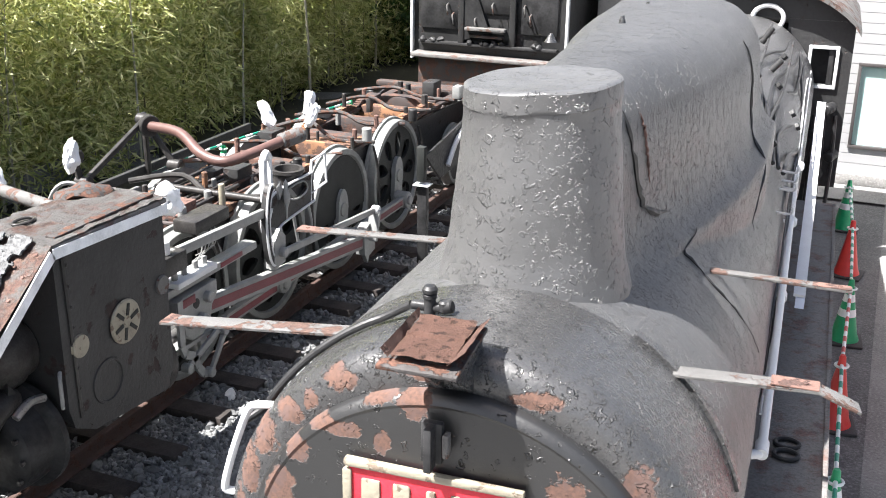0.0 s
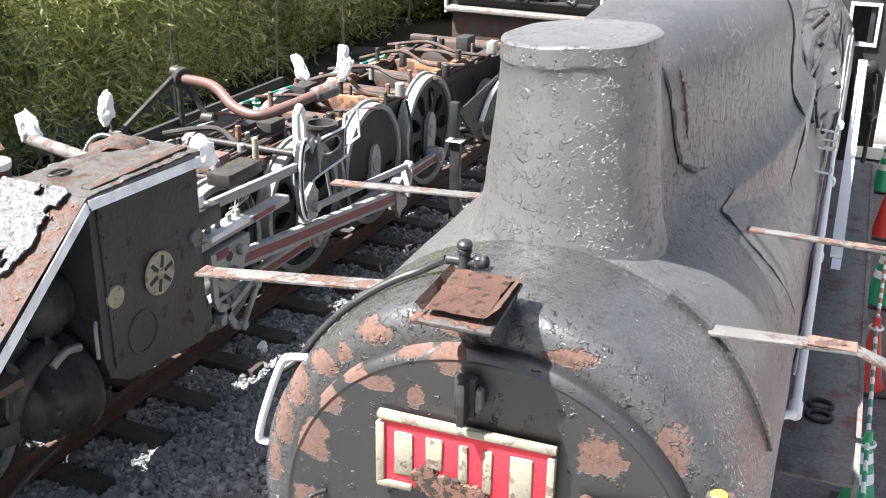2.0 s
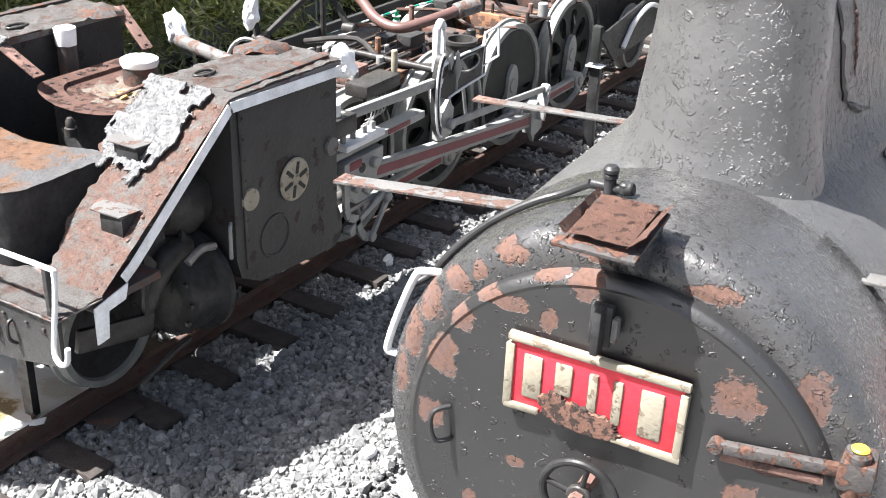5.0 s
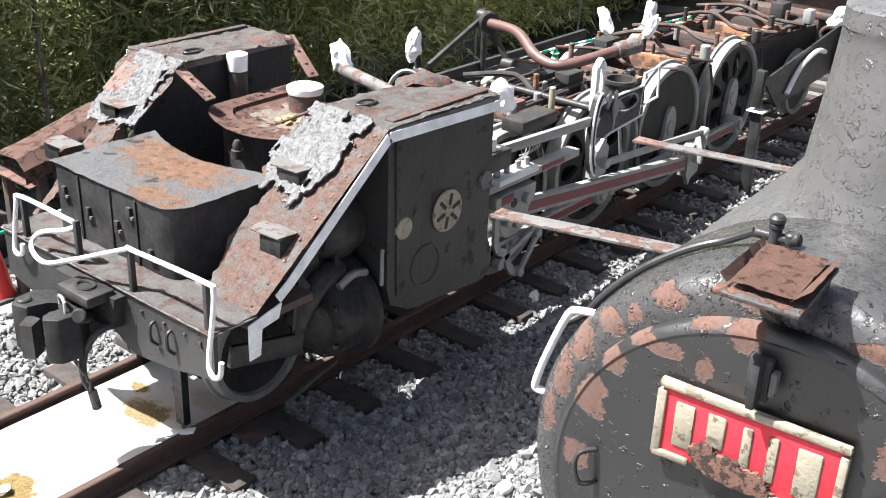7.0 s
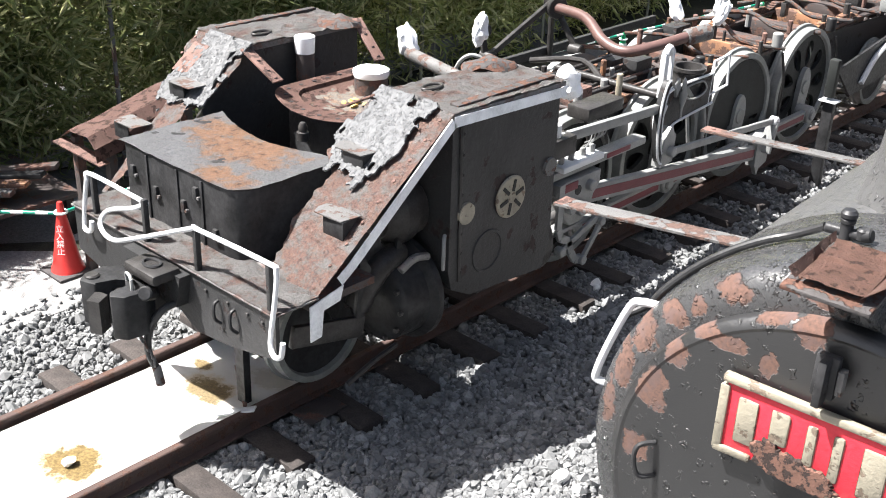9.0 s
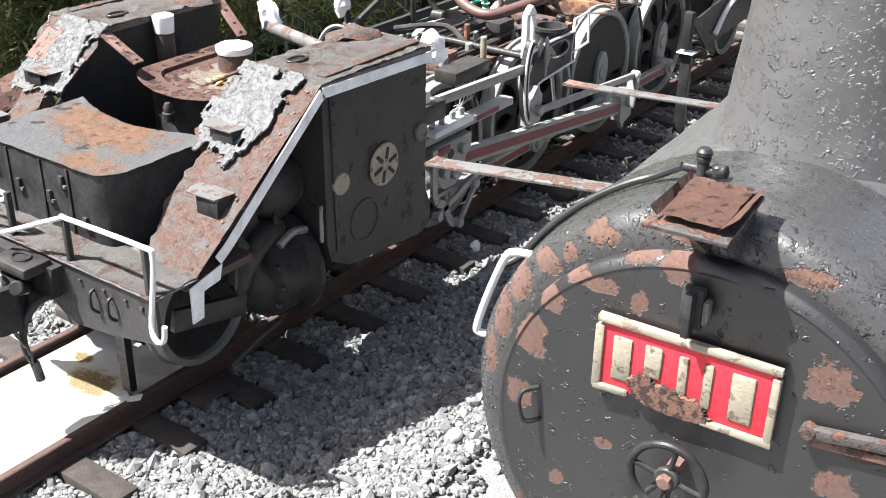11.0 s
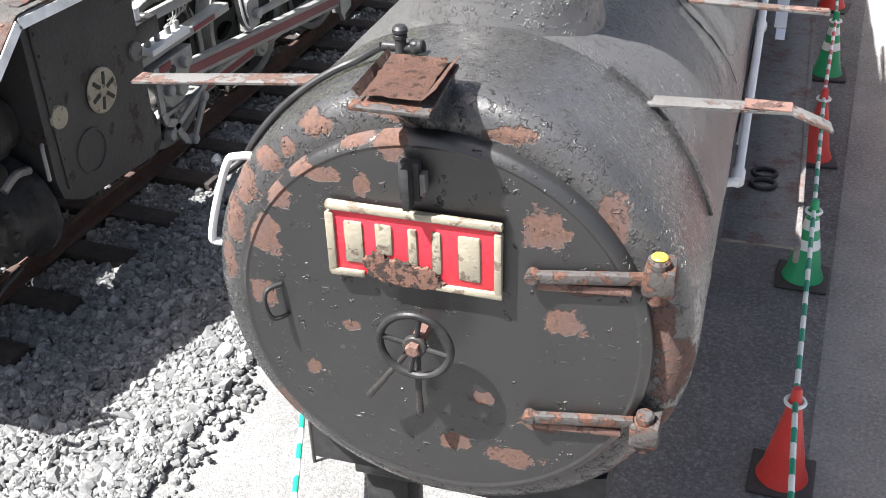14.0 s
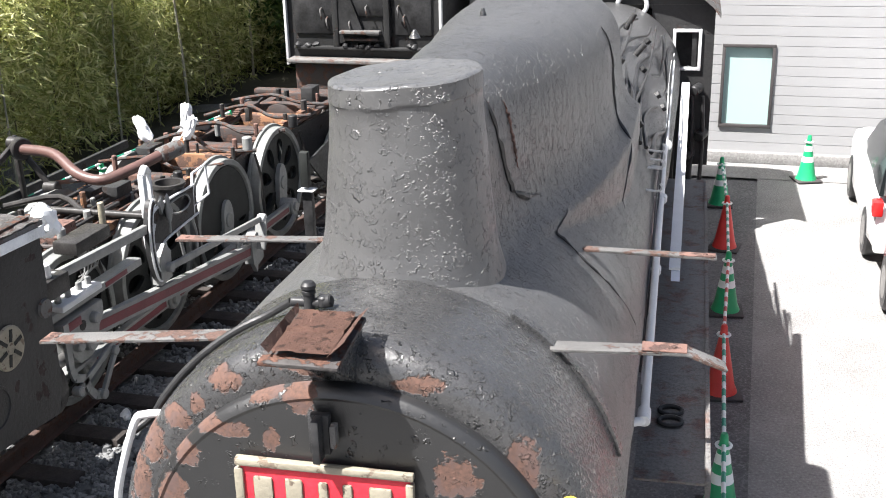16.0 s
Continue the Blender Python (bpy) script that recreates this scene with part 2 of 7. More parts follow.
M["smoke"] = flaked_iron("blistered charcoal smokebox paint", (0.040, 0.040, 0.041), RING_RUST, 0.24, 0.16, 20.0, 0.024, 0.73)
M["door"] = flaked_iron("black smokebox door paint", (0.015, 0.015, 0.0155), DOOR_RUST, 0.36, -0.06, 20.0, 0.016, 0.74)
M["rust"] = painted("bare rust", (0.125, 0.069, 0.055), (0.07, 0.040, 0.033), 0.56, 12.0, 0.85, 0.9, 90.0)
M["crust"] = painted("dark corroded crust", (0.12, 0.060, 0.042), (0.035, 0.022, 0.018), 0.5, 34.0, 0.95, 1.0, 150.0)
M["rustpatch"] = painted("rust patch", (0.125, 0.066, 0.049), (0.065, 0.037, 0.030), 0.58, 30.0, 0.9, 1.0, 120.0)
M["peel"] = flaky("peeling pale grey paint", (0.085, 0.087, 0.09), 22.0, 0.8, 0.55, 0.02, 0.35, 0.2, 0.2)
M["black"] = plain("black painted iron", (0.027, 0.027, 0.028), 0.42, 0.0, 0.5, 5.0, 0.8, 26.0, 0.18)
M["oily"] = plain("oily dark iron", (0.036, 0.034, 0.033), 0.40, 0.0, 0.45, 9.0, 0.5, 70.0, 0.25)
M["worn"] = painted("worn black iron", (0.027, 0.027, 0.0275), (0.038, 0.028, 0.026), 0.62, 5.0, 0.45, 0.9, 26.0, 0.06, 0.25)
M["frame"] = painted("rust brown frame iron", (0.040, 0.031, 0.029), (0.095, 0.049, 0.036), 0.52, 6.0, 0.65, 0.6)
M["white"] = plain("white gloss paint", (0.58, 0.59, 0.60), 0.35, 0.0, 0.08, 6.0, 0.15)
M["edge"] = painted("chipped white edge paint", (0.66, 0.68, 0.70), (0.2, 0.15, 0.13), 0.7, 12.0, 0.5, 0.5)
M["grey"] = plain("light grey rod paint", (0.21, 0.214, 0.21), 0.38, 0.0, 0.2, 7.0, 0.3)
M["wheelgrey"] = plain("dark grey wheel centre paint", (0.022, 0.024, 0.023), 0.55, 0.0, 0.25, 6.0, 0.3, 70.0, 0.2)
M["tyre"] = plain("grey painted tyre", (0.20, 0.206, 0.197), 0.45, 0.1, 0.2, 8.0, 0.2)
M["red"] = painted("maroon rod paint", (0.12, 0.015, 0.024), (0.08, 0.03, 0.025), 0.7, 9.0, 0.5, 0.4)
M["plate_red"] = painted("red number plate paint", (0.50, 0.02, 0.035), (0.14, 0.06, 0.04), 0.76, 8.0, 0.45, 0.4)
M["cream"] = painted("tarnished cream brass", (0.21, 0.19, 0.145), (0.15, 0.115, 0.085), 0.58, 14.0, 0.5, 0.5)
M["galv"] = painted("scaly grey strip", (0.090, 0.088, 0.086), (0.095, 0.056, 0.044), 0.54, 9.0, 0.6, 1.0)
M["scale"] = painted("brown scaly iron", (0.050, 0.046, 0.045), (0.10, 0.052, 0.038), 0.52, 16.0, 0.7, 1.0, 60.0, 0.06, 0.25)
M["rubber"] = plain("black rubber hose", (0.018, 0.018, 0.019), 0.45, 0.0, 0.3, 14.0, 0.2)
M["brownpipe"] = plain("brown painted pipe", (0.10, 0.056, 0.049), 0.4, 0.0, 0.2, 8.0, 0.3)
M["ochre"] = painted("ochre primer on iron", (0.20, 0.098, 0.05), (0.09, 0.05, 0.036), 0.5, 9.0, 0.65, 0.5)
M["bluewhite"] = plain("pale blue white plate", (0.55, 0.60, 0.74), 0.35, 0.0, 0.08, 5.0, 0.1)
M["rail"] = painted("rusty rail", (0.050, 0.028, 0.023), (0.080, 0.042, 0.030), 0.55, 10.0, 0.75, 0.5)
M["sleeper"] = plain("dark creosoted wood", (0.035, 0.028, 0.025), 0.85, 0.0, 0.4, 12.0, 0.6)
M["ballast"] = stones("grey ballast stone", (0.10, 0.1015, 0.103), (0.29, 0.293, 0.29))
M["ballast_bed"] = plain("ballast bed", (0.12, 0.122, 0.121), 0.95, 0.0, 0.5, 25.0, 1.0, 120.0)
M["asphalt"] = gritty("grey asphalt", (0.125, 0.121, 0.121), (0.24, 0.237, 0.233), 110.0, 0.86)
M["concrete"] = gritty("pale gritty concrete apron", (0.15, 0.15, 0.148), (0.26, 0.26, 0.255), 70.0, 0.9)
M["pave"] = gritty("light concrete paving", (0.20, 0.195, 0.19), (0.30, 0.293, 0.286), 60.0, 0.85)
M["soil"] = plain("leaf litter soil", (0.03, 0.028, 0.016), 0.95, 0.0, 0.5, 8.0, 0.8)
M["wall"] = plain("white metal siding", (0.30, 0.30, 0.305), 0.5, 0.0, 0.04, 2.0, 0.05)
M["dark"] = plain("dark window frame", (0.05, 0.045, 0.045), 0.5, 0.0, 0.2, 6.0, 0.1)
M["tarp"] = plain("white cloth", (0.80, 0.79, 0.77), 0.5, 0.0, 0.06, 3.0, 0.3)
M["bag"] = plain("white plastic bag", (0.78, 0.79, 0.80), 0.3, 0.0, 0.05, 9.0, 0.3)
M["cone_red"] = plain("red cone plastic", (0.55, 0.035, 0.03), 0.4, 0.0, 0.1, 6.0, 0.1)
M["cone_green"] = plain("green cone plastic", (0.01, 0.30, 0.12), 0.4, 0.0, 0.1, 6.0, 0.1)
M["cone_white"] = plain("white reflective band", (0.75, 0.78, 0.76), 0.4, 0.0, 0.05, 6.0, 0.05)
M["bar_green"] = plain("green bar stripe", (0.01, 0.26, 0.17), 0.4, 0.0, 0.1, 6.0, 0.05)
M["bar_red"] = plain("red bar stripe", (0.5, 0.05, 0.05), 0.4, 0.0, 0.1, 6.0, 0.05)
M["cone_base"] = plain("black rubber cone base", (0.04, 0.035, 0.035), 0.7, 0.0, 0.2, 6.0, 0.1)
M["yellow"] = plain("yellow bolt paint", (0.65, 0.42, 0.04), 0.4)
M["steel"] = plain("worn bare steel", (0.35, 0.34, 0.33), 0.35, 0.8, 0.2, 9.0, 0.2)
M["carwhite"] = plain("white car paint", (0.75, 0.75, 0.75), 0.2, 0.0, 0.02, 3.0, 0.0)
M["carred"] = plain("dark red car paint", (0.22, 0.02, 0.03), 0.2, 0.0, 0.02, 3.0, 0.0)
M["carglass"] = plain("dark car glass", (0.01, 0.012, 0.013), 0.06, 0.0, 0.1, 3.0, 0.0)
M["lamp_red"] = plain("red tail lamp", (0.55, 0.02, 0.02), 0.15, 0.0, 0.1, 5.0, 0.0)
M["leaf"] = leaves_mat("bamboo leaf", (0.22, 0.26, 0.085), (0.50, 0.52, 0.21), (0.76, 0.73, 0.43))
# greener leaf, with the near grove's shade put into its colour
M["leaf_green_shaded"] = leaves_mat("green bamboo leaf, darkened as shade", (0.085, 0.115, 0.035), (0.20, 0.23, 0.085), (0.44, 0.43, 0.23))
M["leaf_dark"] = leaves_mat("broad leaf", (0.03, 0.065, 0.016), (0.07, 0.13, 0.03), (0.14, 0.20, 0.06))
M["culm"] = plain("bamboo culm", (0.16, 0.16, 0.08), 0.5, 0.0, 0.35, 3.0, 0.1)
M["culm_pale"] = plain("pale dry culm", (0.33, 0.31, 0.24), 0.6, 0.0, 0.3, 3.0, 0.1)

glass, gt, gb = material("window glass", 0.05)
gb.inputs["Base Color"].default_value = (0.36, 0.5, 0.48, 1)
gb.inputs["Roughness"].default_value = 0.08
M["glass"] = glass


def rusted_plate(name, grey, rust, blots=(), at=0.5, scale=8.0, rough=0.75, fine_scale=60.0):
    """Bare plate in grey scale and rust, mottled; rust gathers at given places (x, y, half width, half length)."""
    m, nt, b = material(name, rough)
    co = tex_coord(nt)
    fine = noise_tex(nt, co, fine_scale, 6.0, 0.68)
    big = noise_tex(nt, co, scale, 9.0, 0.68)
    mid_n = noise_tex(nt, co, scale * 2.6, 6.0, 0.62)
    low = None
    for x, y, rx, ry in blots:
        mp = nt.nodes.new("ShaderNodeMapping")
        mp.inputs["Location"].default_value = (-x / rx, -y / ry, 0.0)
        mp.inputs["Scale"].default_value = (1 / rx, 1 / ry, 0.0)
        nt.links.new(co, mp.inputs["Vector"])
        ln = nt.nodes.new("ShaderNodeVectorMath")
        ln.operation = "LENGTH"
        nt.links.new(mp.outputs["Vector"], ln.inputs[0])
        if low is None:
            low = ln.outputs["Value"]
        else:
            mn = nt.nodes.new("ShaderNodeMath")
            mn.operation = "MINIMUM"
            nt.links.new(low, mn.inputs[0])
            nt.links.new(ln.outputs["Value"], mn.inputs[1])
            low = mn.outputs[0]
    spread = sums(nt, [(big, 1.0)] + ([(low, -0.16)] if low is not None else []))
    where = ramp(nt, spread, [(at - 0.05, 0.0), (at + 0.08, 1.0)])
    g = ramp(nt, fine, [(0.3, tuple(v * 0.55 for v in grey)), (0.5, grey), (0.75, tuple(min(1, v * 1.45) for v in grey))])
    r = ramp(nt, fine, [(0.28, tuple(v * 0.45 for v in rust)), (0.5, rust), (0.75, tuple(min(1, v * 1.5) for v in rust))])
    r = mix(nt, ramp(nt, mid_n, [(0.36, 0.8), (0.47, 0.0)]), r, tuple(v * 0.35 for v in rust))
    r = mix(nt, ramp(nt, mid_n, [(0.58, 0.0), (0.68, 0.6)]), r, tuple(min(1, (v + w) * 0.75) for v, w in zip(rust, grey)))
    nt.links.new(mix(nt, where, g, r), b.inputs["Base Color"])
    nt.links.new(ramp(nt, fine, [(0.3, rough - 0.2), (0.7, min(1.0, rough + 0.15))]), b.inputs["Roughness"])
    relief(nt, b, sums(nt, [(where, -0.25), (mid_n, 0.6), (fine, 0.35), (big, 0.4)]), 1.0, 0.02)
    return m


def stained_sheet(name, places):
    """White sheet with dried rusty puddles at given places (x, y, half width, half length, depth of colour)."""
    m, nt, b = material(name, 0.5)
    co = tex_coord(nt)
    rag = noise_tex(nt, co, 7.0, 8.0, 0.66)
    fine = noise_tex(nt, co, 45.0, 6.0, 0.7)
    col = ramp(nt, noise_tex(nt, co, 3.0, 5.0), [(0.3, (0.70, 0.70, 0.69)), (0.7, (0.80, 0.80, 0.79))])
    for x, y, rx, ry, deep in places:
        mp = nt.nodes.new("ShaderNodeMapping")
        mp.inputs["Location"].default_value = (-x / rx, -y / ry, 0.0)
        mp.inputs["Scale"].default_value = (1 / rx, 1 / ry, 0.0)
        nt.links.new(co, mp.inputs["Vector"])
        ln = nt.nodes.new("ShaderNodeVectorMath")
        ln.operation = "LENGTH"
        nt.links.new(mp.outputs["Vector"], ln.inputs[0])
        reach = sums(nt, [(ln.outputs["Value"], 0.5), (rag, 0.9)])
        halo = ramp(nt, reach, [(0.86, 0.55 * deep), (1.02, 0.0)])
        core = ramp(nt, sums(nt, [(reach, 1.0), (fine, 0.25)]), [(0.90, deep), (1.0, 0.0)])
        col = mix(nt, halo, col, (0.55, 0.40, 0.17))
        col = mix(nt, core, col, ramp(nt, fine, [(0.35, (0.13, 0.085, 0.03)), (0.6, (0.33, 0.24, 0.10))]))
    nt.links.new(col, b.inputs["Base Color"])
    relief(nt, b, sums(nt, [(rag, 0.5), (fine, 0.3)]), 0.4, 0.02)
    return m


M["stained"] = stained_sheet("white sheet with rusty stains", ((-4.88, 0.05, 0.27, 0.26, 1.0), (-4.96, 1.22, 0.26, 0.16, 0.85), (-4.92, 0.52, 0.08, 0.26, 0.5), (-5.30, 1.40, 0.10, 0.07, 0.9), (-4.75, 1.65, 0.25, 0.12, 0.25), (-5.1, -1.2, 0.12, 0.25, 0.5)))
M["slope"] = rusted_plate("bare rusty footplate", (0.15, 0.142, 0.138), (0.165, 0.096, 0.076), (), 0.46, 9.0)
M["lid"] = rusted_plate("orange rusted lid", (0.135, 0.137, 0.142), (0.205, 0.115, 0.070), ((-4.85, 1.62, 0.34, 0.22), (-5.15, 1.72, 0.30, 0.16), (-4.55, 1.20, 0.18, 0.10)), 0.30, 5.0)
M["deckrust"] = rusted_plate("scaly grey and brown deck", (0.135, 0.130, 0.126), (0.115, 0.068, 0.055), (), 0.545, 7.0)
M["dirt"] = rusted_plate("dry dirt", (0.11, 0.095, 0.080), (0.16, 0.10, 0.065), (), 0.56, 14.0, 0.95)
M["ochre_chip"] = plain("ochre chips", (0.50, 0.33, 0.10), 0.9, 0.0, 0.3, 20.0, 0.5)

# ---------------------------------------------------------------- building helpers
def finish(bm, name, mat, smooth=35.0):
    me = bpy.data.meshes.new(name)
    bmesh.ops.recalc_face_normals(bm, faces=bm.faces)
    bm.to_mesh(me)
    bm.free()
    me.materials.append(mat)
    if smooth:
        me.shade_smooth()
        me.set_sharp_from_angle(angle=radians(smooth))
    return me


def part(name, bm, mat, parent=None, label="", smooth=35.0):
    ob = new(name, finish(bm, name, mat, smooth))
    if parent is not None:
        ob.parent = parent
    if label:
        ob["label"] = label
    return ob


def empty(name, label="", category="", group="", kind="", at=(0, 0, 0)):
    ob = new(name)
    ob.location = at
    return tagged(ob, label, category, group, kind)


def bm_new():
    return bmesh.new()


def add_box(bm, lo, hi, bevel=0.0, m=None):
    lo, hi = Vector(lo), Vector(hi)
    r = bmesh.ops.create_cube(bm, size=1.0)
    vs = r["verts"]
    bmesh.ops.scale(bm, vec=hi - lo, verts=vs)
    bmesh.ops.translate(bm, vec=(lo + hi) / 2, verts=vs)
    if bevel:
        es = list({e for v in vs for e in v.link_edges})
        b = bmesh.ops.bevel(bm, geom=es, offset=bevel, segments=2, profile=0.5, affect="EDGES")
        vs = list({v for f in b["faces"] for v in f.verts} | {v for v in vs if v.is_valid})
        seen, todo = set(vs), list(vs)
        while todo:
            for e in todo.pop().link_edges:
                for v in e.verts:
                    if v not in seen:
                        seen.add(v)
                        todo.append(v)
        vs = list(seen)
    if m is not None:
        bmesh.ops.transform(bm, matrix=m, verts=vs)
    return vs


def box(lo, hi, bevel=0.004):
    bm = bm_new()
    add_box(bm, lo, hi, bevel)
    return bm


def tube(points, r, seg=10, closed=False, caps=True, bm=None, smooth_steps=0):
    """A round bar along a line of points; r may be a list."""
    bm = bm or bm_new()
    pts = [Vector(p) for p in points]
    if smooth_steps:
        out, n = [], len(pts)
        for i in range(n - 1):
            p0, p1, p2, p3 = pts[max(i - 1, 0)], pts[i], pts[i + 1], pts[min(i + 2, n - 1)]
            for k in range(smooth_steps):
                t = k / smooth_steps
                out.append(0.5 * ((2 * p1) + (p2 - p0) * t + (2 * p0 - 5 * p1 + 4 * p2 - p3) * t * t + (3 * p1 - p0 - 3 * p2 + p3) * t ** 3))
        pts = out + [pts[-1]]
    rs = r if isinstance(r, (list, tuple)) else [r] * len(pts)
    rings, up = [], None
    for i, p in enumerate(pts):
        if closed:
            d = (pts[(i + 1) % len(pts)] - pts[i - 1]).normalized()
        else:
            d = (pts[min(i + 1, len(pts) - 1)] - pts[max(i - 1, 0)]).normalized()
        if up is None:
            up = d.orthogonal().normalized()
        up = (up - d * up.dot(d)).normalized()
        side = d.cross(up)
        rr = rs[min(i, len(rs) - 1)]
        rings.append([bm.verts.new(p + rr * (math.cos(a) * up + math.sin(a) * side)) for a in (2 * math.pi * k / seg for k in range(seg))])
    n = len(rings)
    for i in range(n if closed else n - 1):
        a, b = rings[i], rings[(i + 1) % n]
        for k in range(seg):
            bm.faces.new((a[k], a[(k + 1) % seg], b[(k + 1) % seg], b[k]))
    if caps and not closed:
        bm.faces.new(rings[0][::-1])
        bm.faces.new(rings[-1])
    return bm


def lathe(profile, axis, origin, seg=32, bm=None, a0=0.0, a1=2 * math.pi, ring_shape=False):
    """Turns (along, radius) pairs round an axis ('x', 'y' or 'z') through origin."""
    bm = bm or bm_new()
    full = abs(a1 - a0 - 2 * math.pi) < 1e-6
    n = seg if full else seg + 1
    rings = []
    for u, r in profile:
        ring = []
        for k in range(n):
            a = a0 + (a1 - a0) * k / seg
            c, s = r * math.cos(a), r * math.sin(a)
            p = {"x": (u, c, s), "y": (c, u, s), "z": (c, s, u)}[axis]
            ring.append(bm.verts.new(Vector(origin) + Vector(p)))
        rings.append(ring)
    pairs = list(zip(rings, rings[1:])) + ([(rings[-1], rings[0])] if ring_shape else [])
    for a, b in pairs:
        for k in range(n if full else n - 1):
            bm.faces.new((a[k], a[(k + 1) % n], b[(k + 1) % n], b[k]))
    if full and not ring_shape:
        if profile[0][1] > 1e-5:
            bm.faces.new(rings[0])
        if profile[-1][1] > 1e-5:
            bm.faces.new(rings[-1][::-1])
        bmesh.ops.remove_doubles(bm, verts=bm.verts, dist=1e-5)
    return bm


def cyl(p0, p1, r, seg=20, bevel=0.0, bm=None):
    bm = bm or bm_new()
    p0, p1 = Vector(p0), Vector(p1)
    d = (p1 - p0).normalized()
    L = (p1 - p0).length
    b = min(bevel, r * 0.5, L * 0.4)
    pts = [(p0, r - b), (p0 + d * b, r), (p1 - d * b, r), (p1, r - b)] if b else [(p0, r), (p1, r)]
    return tube([p for p, _ in pts], [q for _, q in pts], seg, bm=bm)


def prism(outline, axis, a, b, bm=None):
    """A flat outline given in the two other axes (in order), extruded along axis from a to b."""
    bm = bm or bm_new()
    def at(u, v, w):
        return {"x": (w, u, v), "y": (u, w, v), "z": (u, v, w)}[axis]
    A = [bm.verts.new(at(u, v, a)) for u, v in outline]
    B = [bm.verts.new(at(u, v, b)) for u, v in outline]
    n = len(outline)
    bm.faces.new(A)
    bm.faces.new(B[::-1])
    for i in range(n):
        bm.faces.new((A[i], B[i], B[(i + 1) % n], A[(i + 1) % n]))
    return bm


def bar(p0, p1, w, h, bm=None, up=(0, 0, 1), bevel=0.0):
    """A flat bar from p0 to p1, w across and h thick along up."""
    bm = bm or bm_new()
    p0, p1 = Vector(p0), Vector(p1)
    d = (p1 - p0)
    L = d.length
    d.normalize()
    u = Vector(up)
    u = (u - d * u.dot(d)).normalized()
    s = d.cross(u)
    m = Matrix((( d.x, s.x, u.x, 0), (d.y, s.y, u.y, 0), (d.z, s.z, u.z, 0), (0, 0, 0, 1)))
    m = Matrix.Translation((p0 + p1) / 2) @ m
    add_box(bm, (-L / 2, -w / 2, -h / 2), (L / 2, w / 2, h / 2), bevel, m)
    return bm


def roughen(bm, amount, scale, seed=0.0):
    for v in bm.verts:
        v.co += noise.noise_vector((v.co + Vector((seed, seed, seed))) * scale) * amount
    return bm

# ---------------------------------------------------------------- ground, track, building
TX, ZR = -4.98, 0.20          # middle of the left track, top of its rails


def sheet(name, x0, x1, y0, y1, z, mat, label, nx=1, ny=1, bump=0.0):
    bm = bm_new()
    bmesh.ops.create_grid(bm, x_segments=max(1, nx), y_segments=max(1, ny), size=0.5)
    for v in bm.verts:
        v.co = Vector((x0 + (v.co.x + 0.5) * (x1 - x0), y0 + (v.co.y + 0.5) * (y1 - y0), z))
        if bump:
            v.co.z += bump * noise.noise(v.co * 1.7)
    ob = part(name, bm, mat)
    return tagged(ob, label, "ground", kind="structure")


sheet("ground", -400, 400, -200, 600, -0.06, M["asphalt"], "grey weathered asphalt yard reaching to the horizon")
sheet("pavement_apron", -2.35, 0.55, -6.0, 6.6, -0.045, M["concrete"], "pale gritty concrete apron under the boiler")
sheet("asphalt_lane", 0.35, 60.0, -30.0, 13.6, -0.035, M["asphalt"], "patched dark grey asphalt lane beside the boiler")
# sunlight put into the colour: paler sheet from about the boiler's shadow edge outward
sheet("pavement_parking", 1.5, 40.0, -30.0, 14.7, -0.028, M["pave"], "parking pavement coloured pale as sunlit asphalt")
sheet("pavement_kerb", 0.2, 60.0, 13.9, 14.75, -0.02, M["pave"], "pale concrete strip before the building")
sheet("ballast_bed", -8.2, -2.25, -14.0, 40.0, -0.03, M["ballast_bed"], "grey crushed stone ballast bed of the track")
sheet("ground_grove", -60.0, -7.9, -20.0, 60.0, -0.02, M["soil"], "brown leaf litter under the bamboo grove", 60, 80, 0.25)

# stones of the ballast
def stone_field(name, regions, label, seed, smin, smax):
    rng = np.random.default_rng(seed)
    base = bm_new()
    bmesh.ops.create_icosphere(base, subdivisions=1, radius=1.0)
    bv = np.array([v.co[:] for v in base.verts])
    bf = np.array([[v.index for v in f.verts] for f in base.faces])
    base.free()
    allv, allf, off = [], [], 0
    for x0, x1, y0, y1, count, lift in regions:
        for _ in range(count):
            s = rng.uniform(smin, smax) * (1.0 + 0.9 * (rng.random() < 0.06))
            shape = bv * (1 + rng.uniform(-0.32, 0.32, (len(bv), 1)))
            shape = np.sign(shape) * np.abs(shape) ** 0.8
            shape = shape * np.array([rng.uniform(0.7, 1.25), rng.uniform(0.6, 1.0), rng.uniform(0.45, 0.8)])
            q = np.linalg.qr(rng.normal(size=(3, 3)))[0]
            x, y = rng.uniform(x0, x1), rng.uniform(y0, y1)
            if -6.15 < x < -3.80 and abs((y + 2.1) / 0.66 - round((y + 2.1) / 0.66)) * 0.66 < 0.125:
                continue
            allv.append(shape @ q.T * s + np.array([x, y, lift + rng.uniform(-0.012, 0.018)]))
            allf.append(bf + off)
            off += len(bv)
    me = bpy.data.meshes.new(name)
    me.from_pydata(np.concatenate(allv).tolist(), [], np.concatenate(allf).tolist())
    me.materials.append(M["ballast"])
    ob = new(name, me)
    return tagged(ob, label, "ballast", kind="stuff")


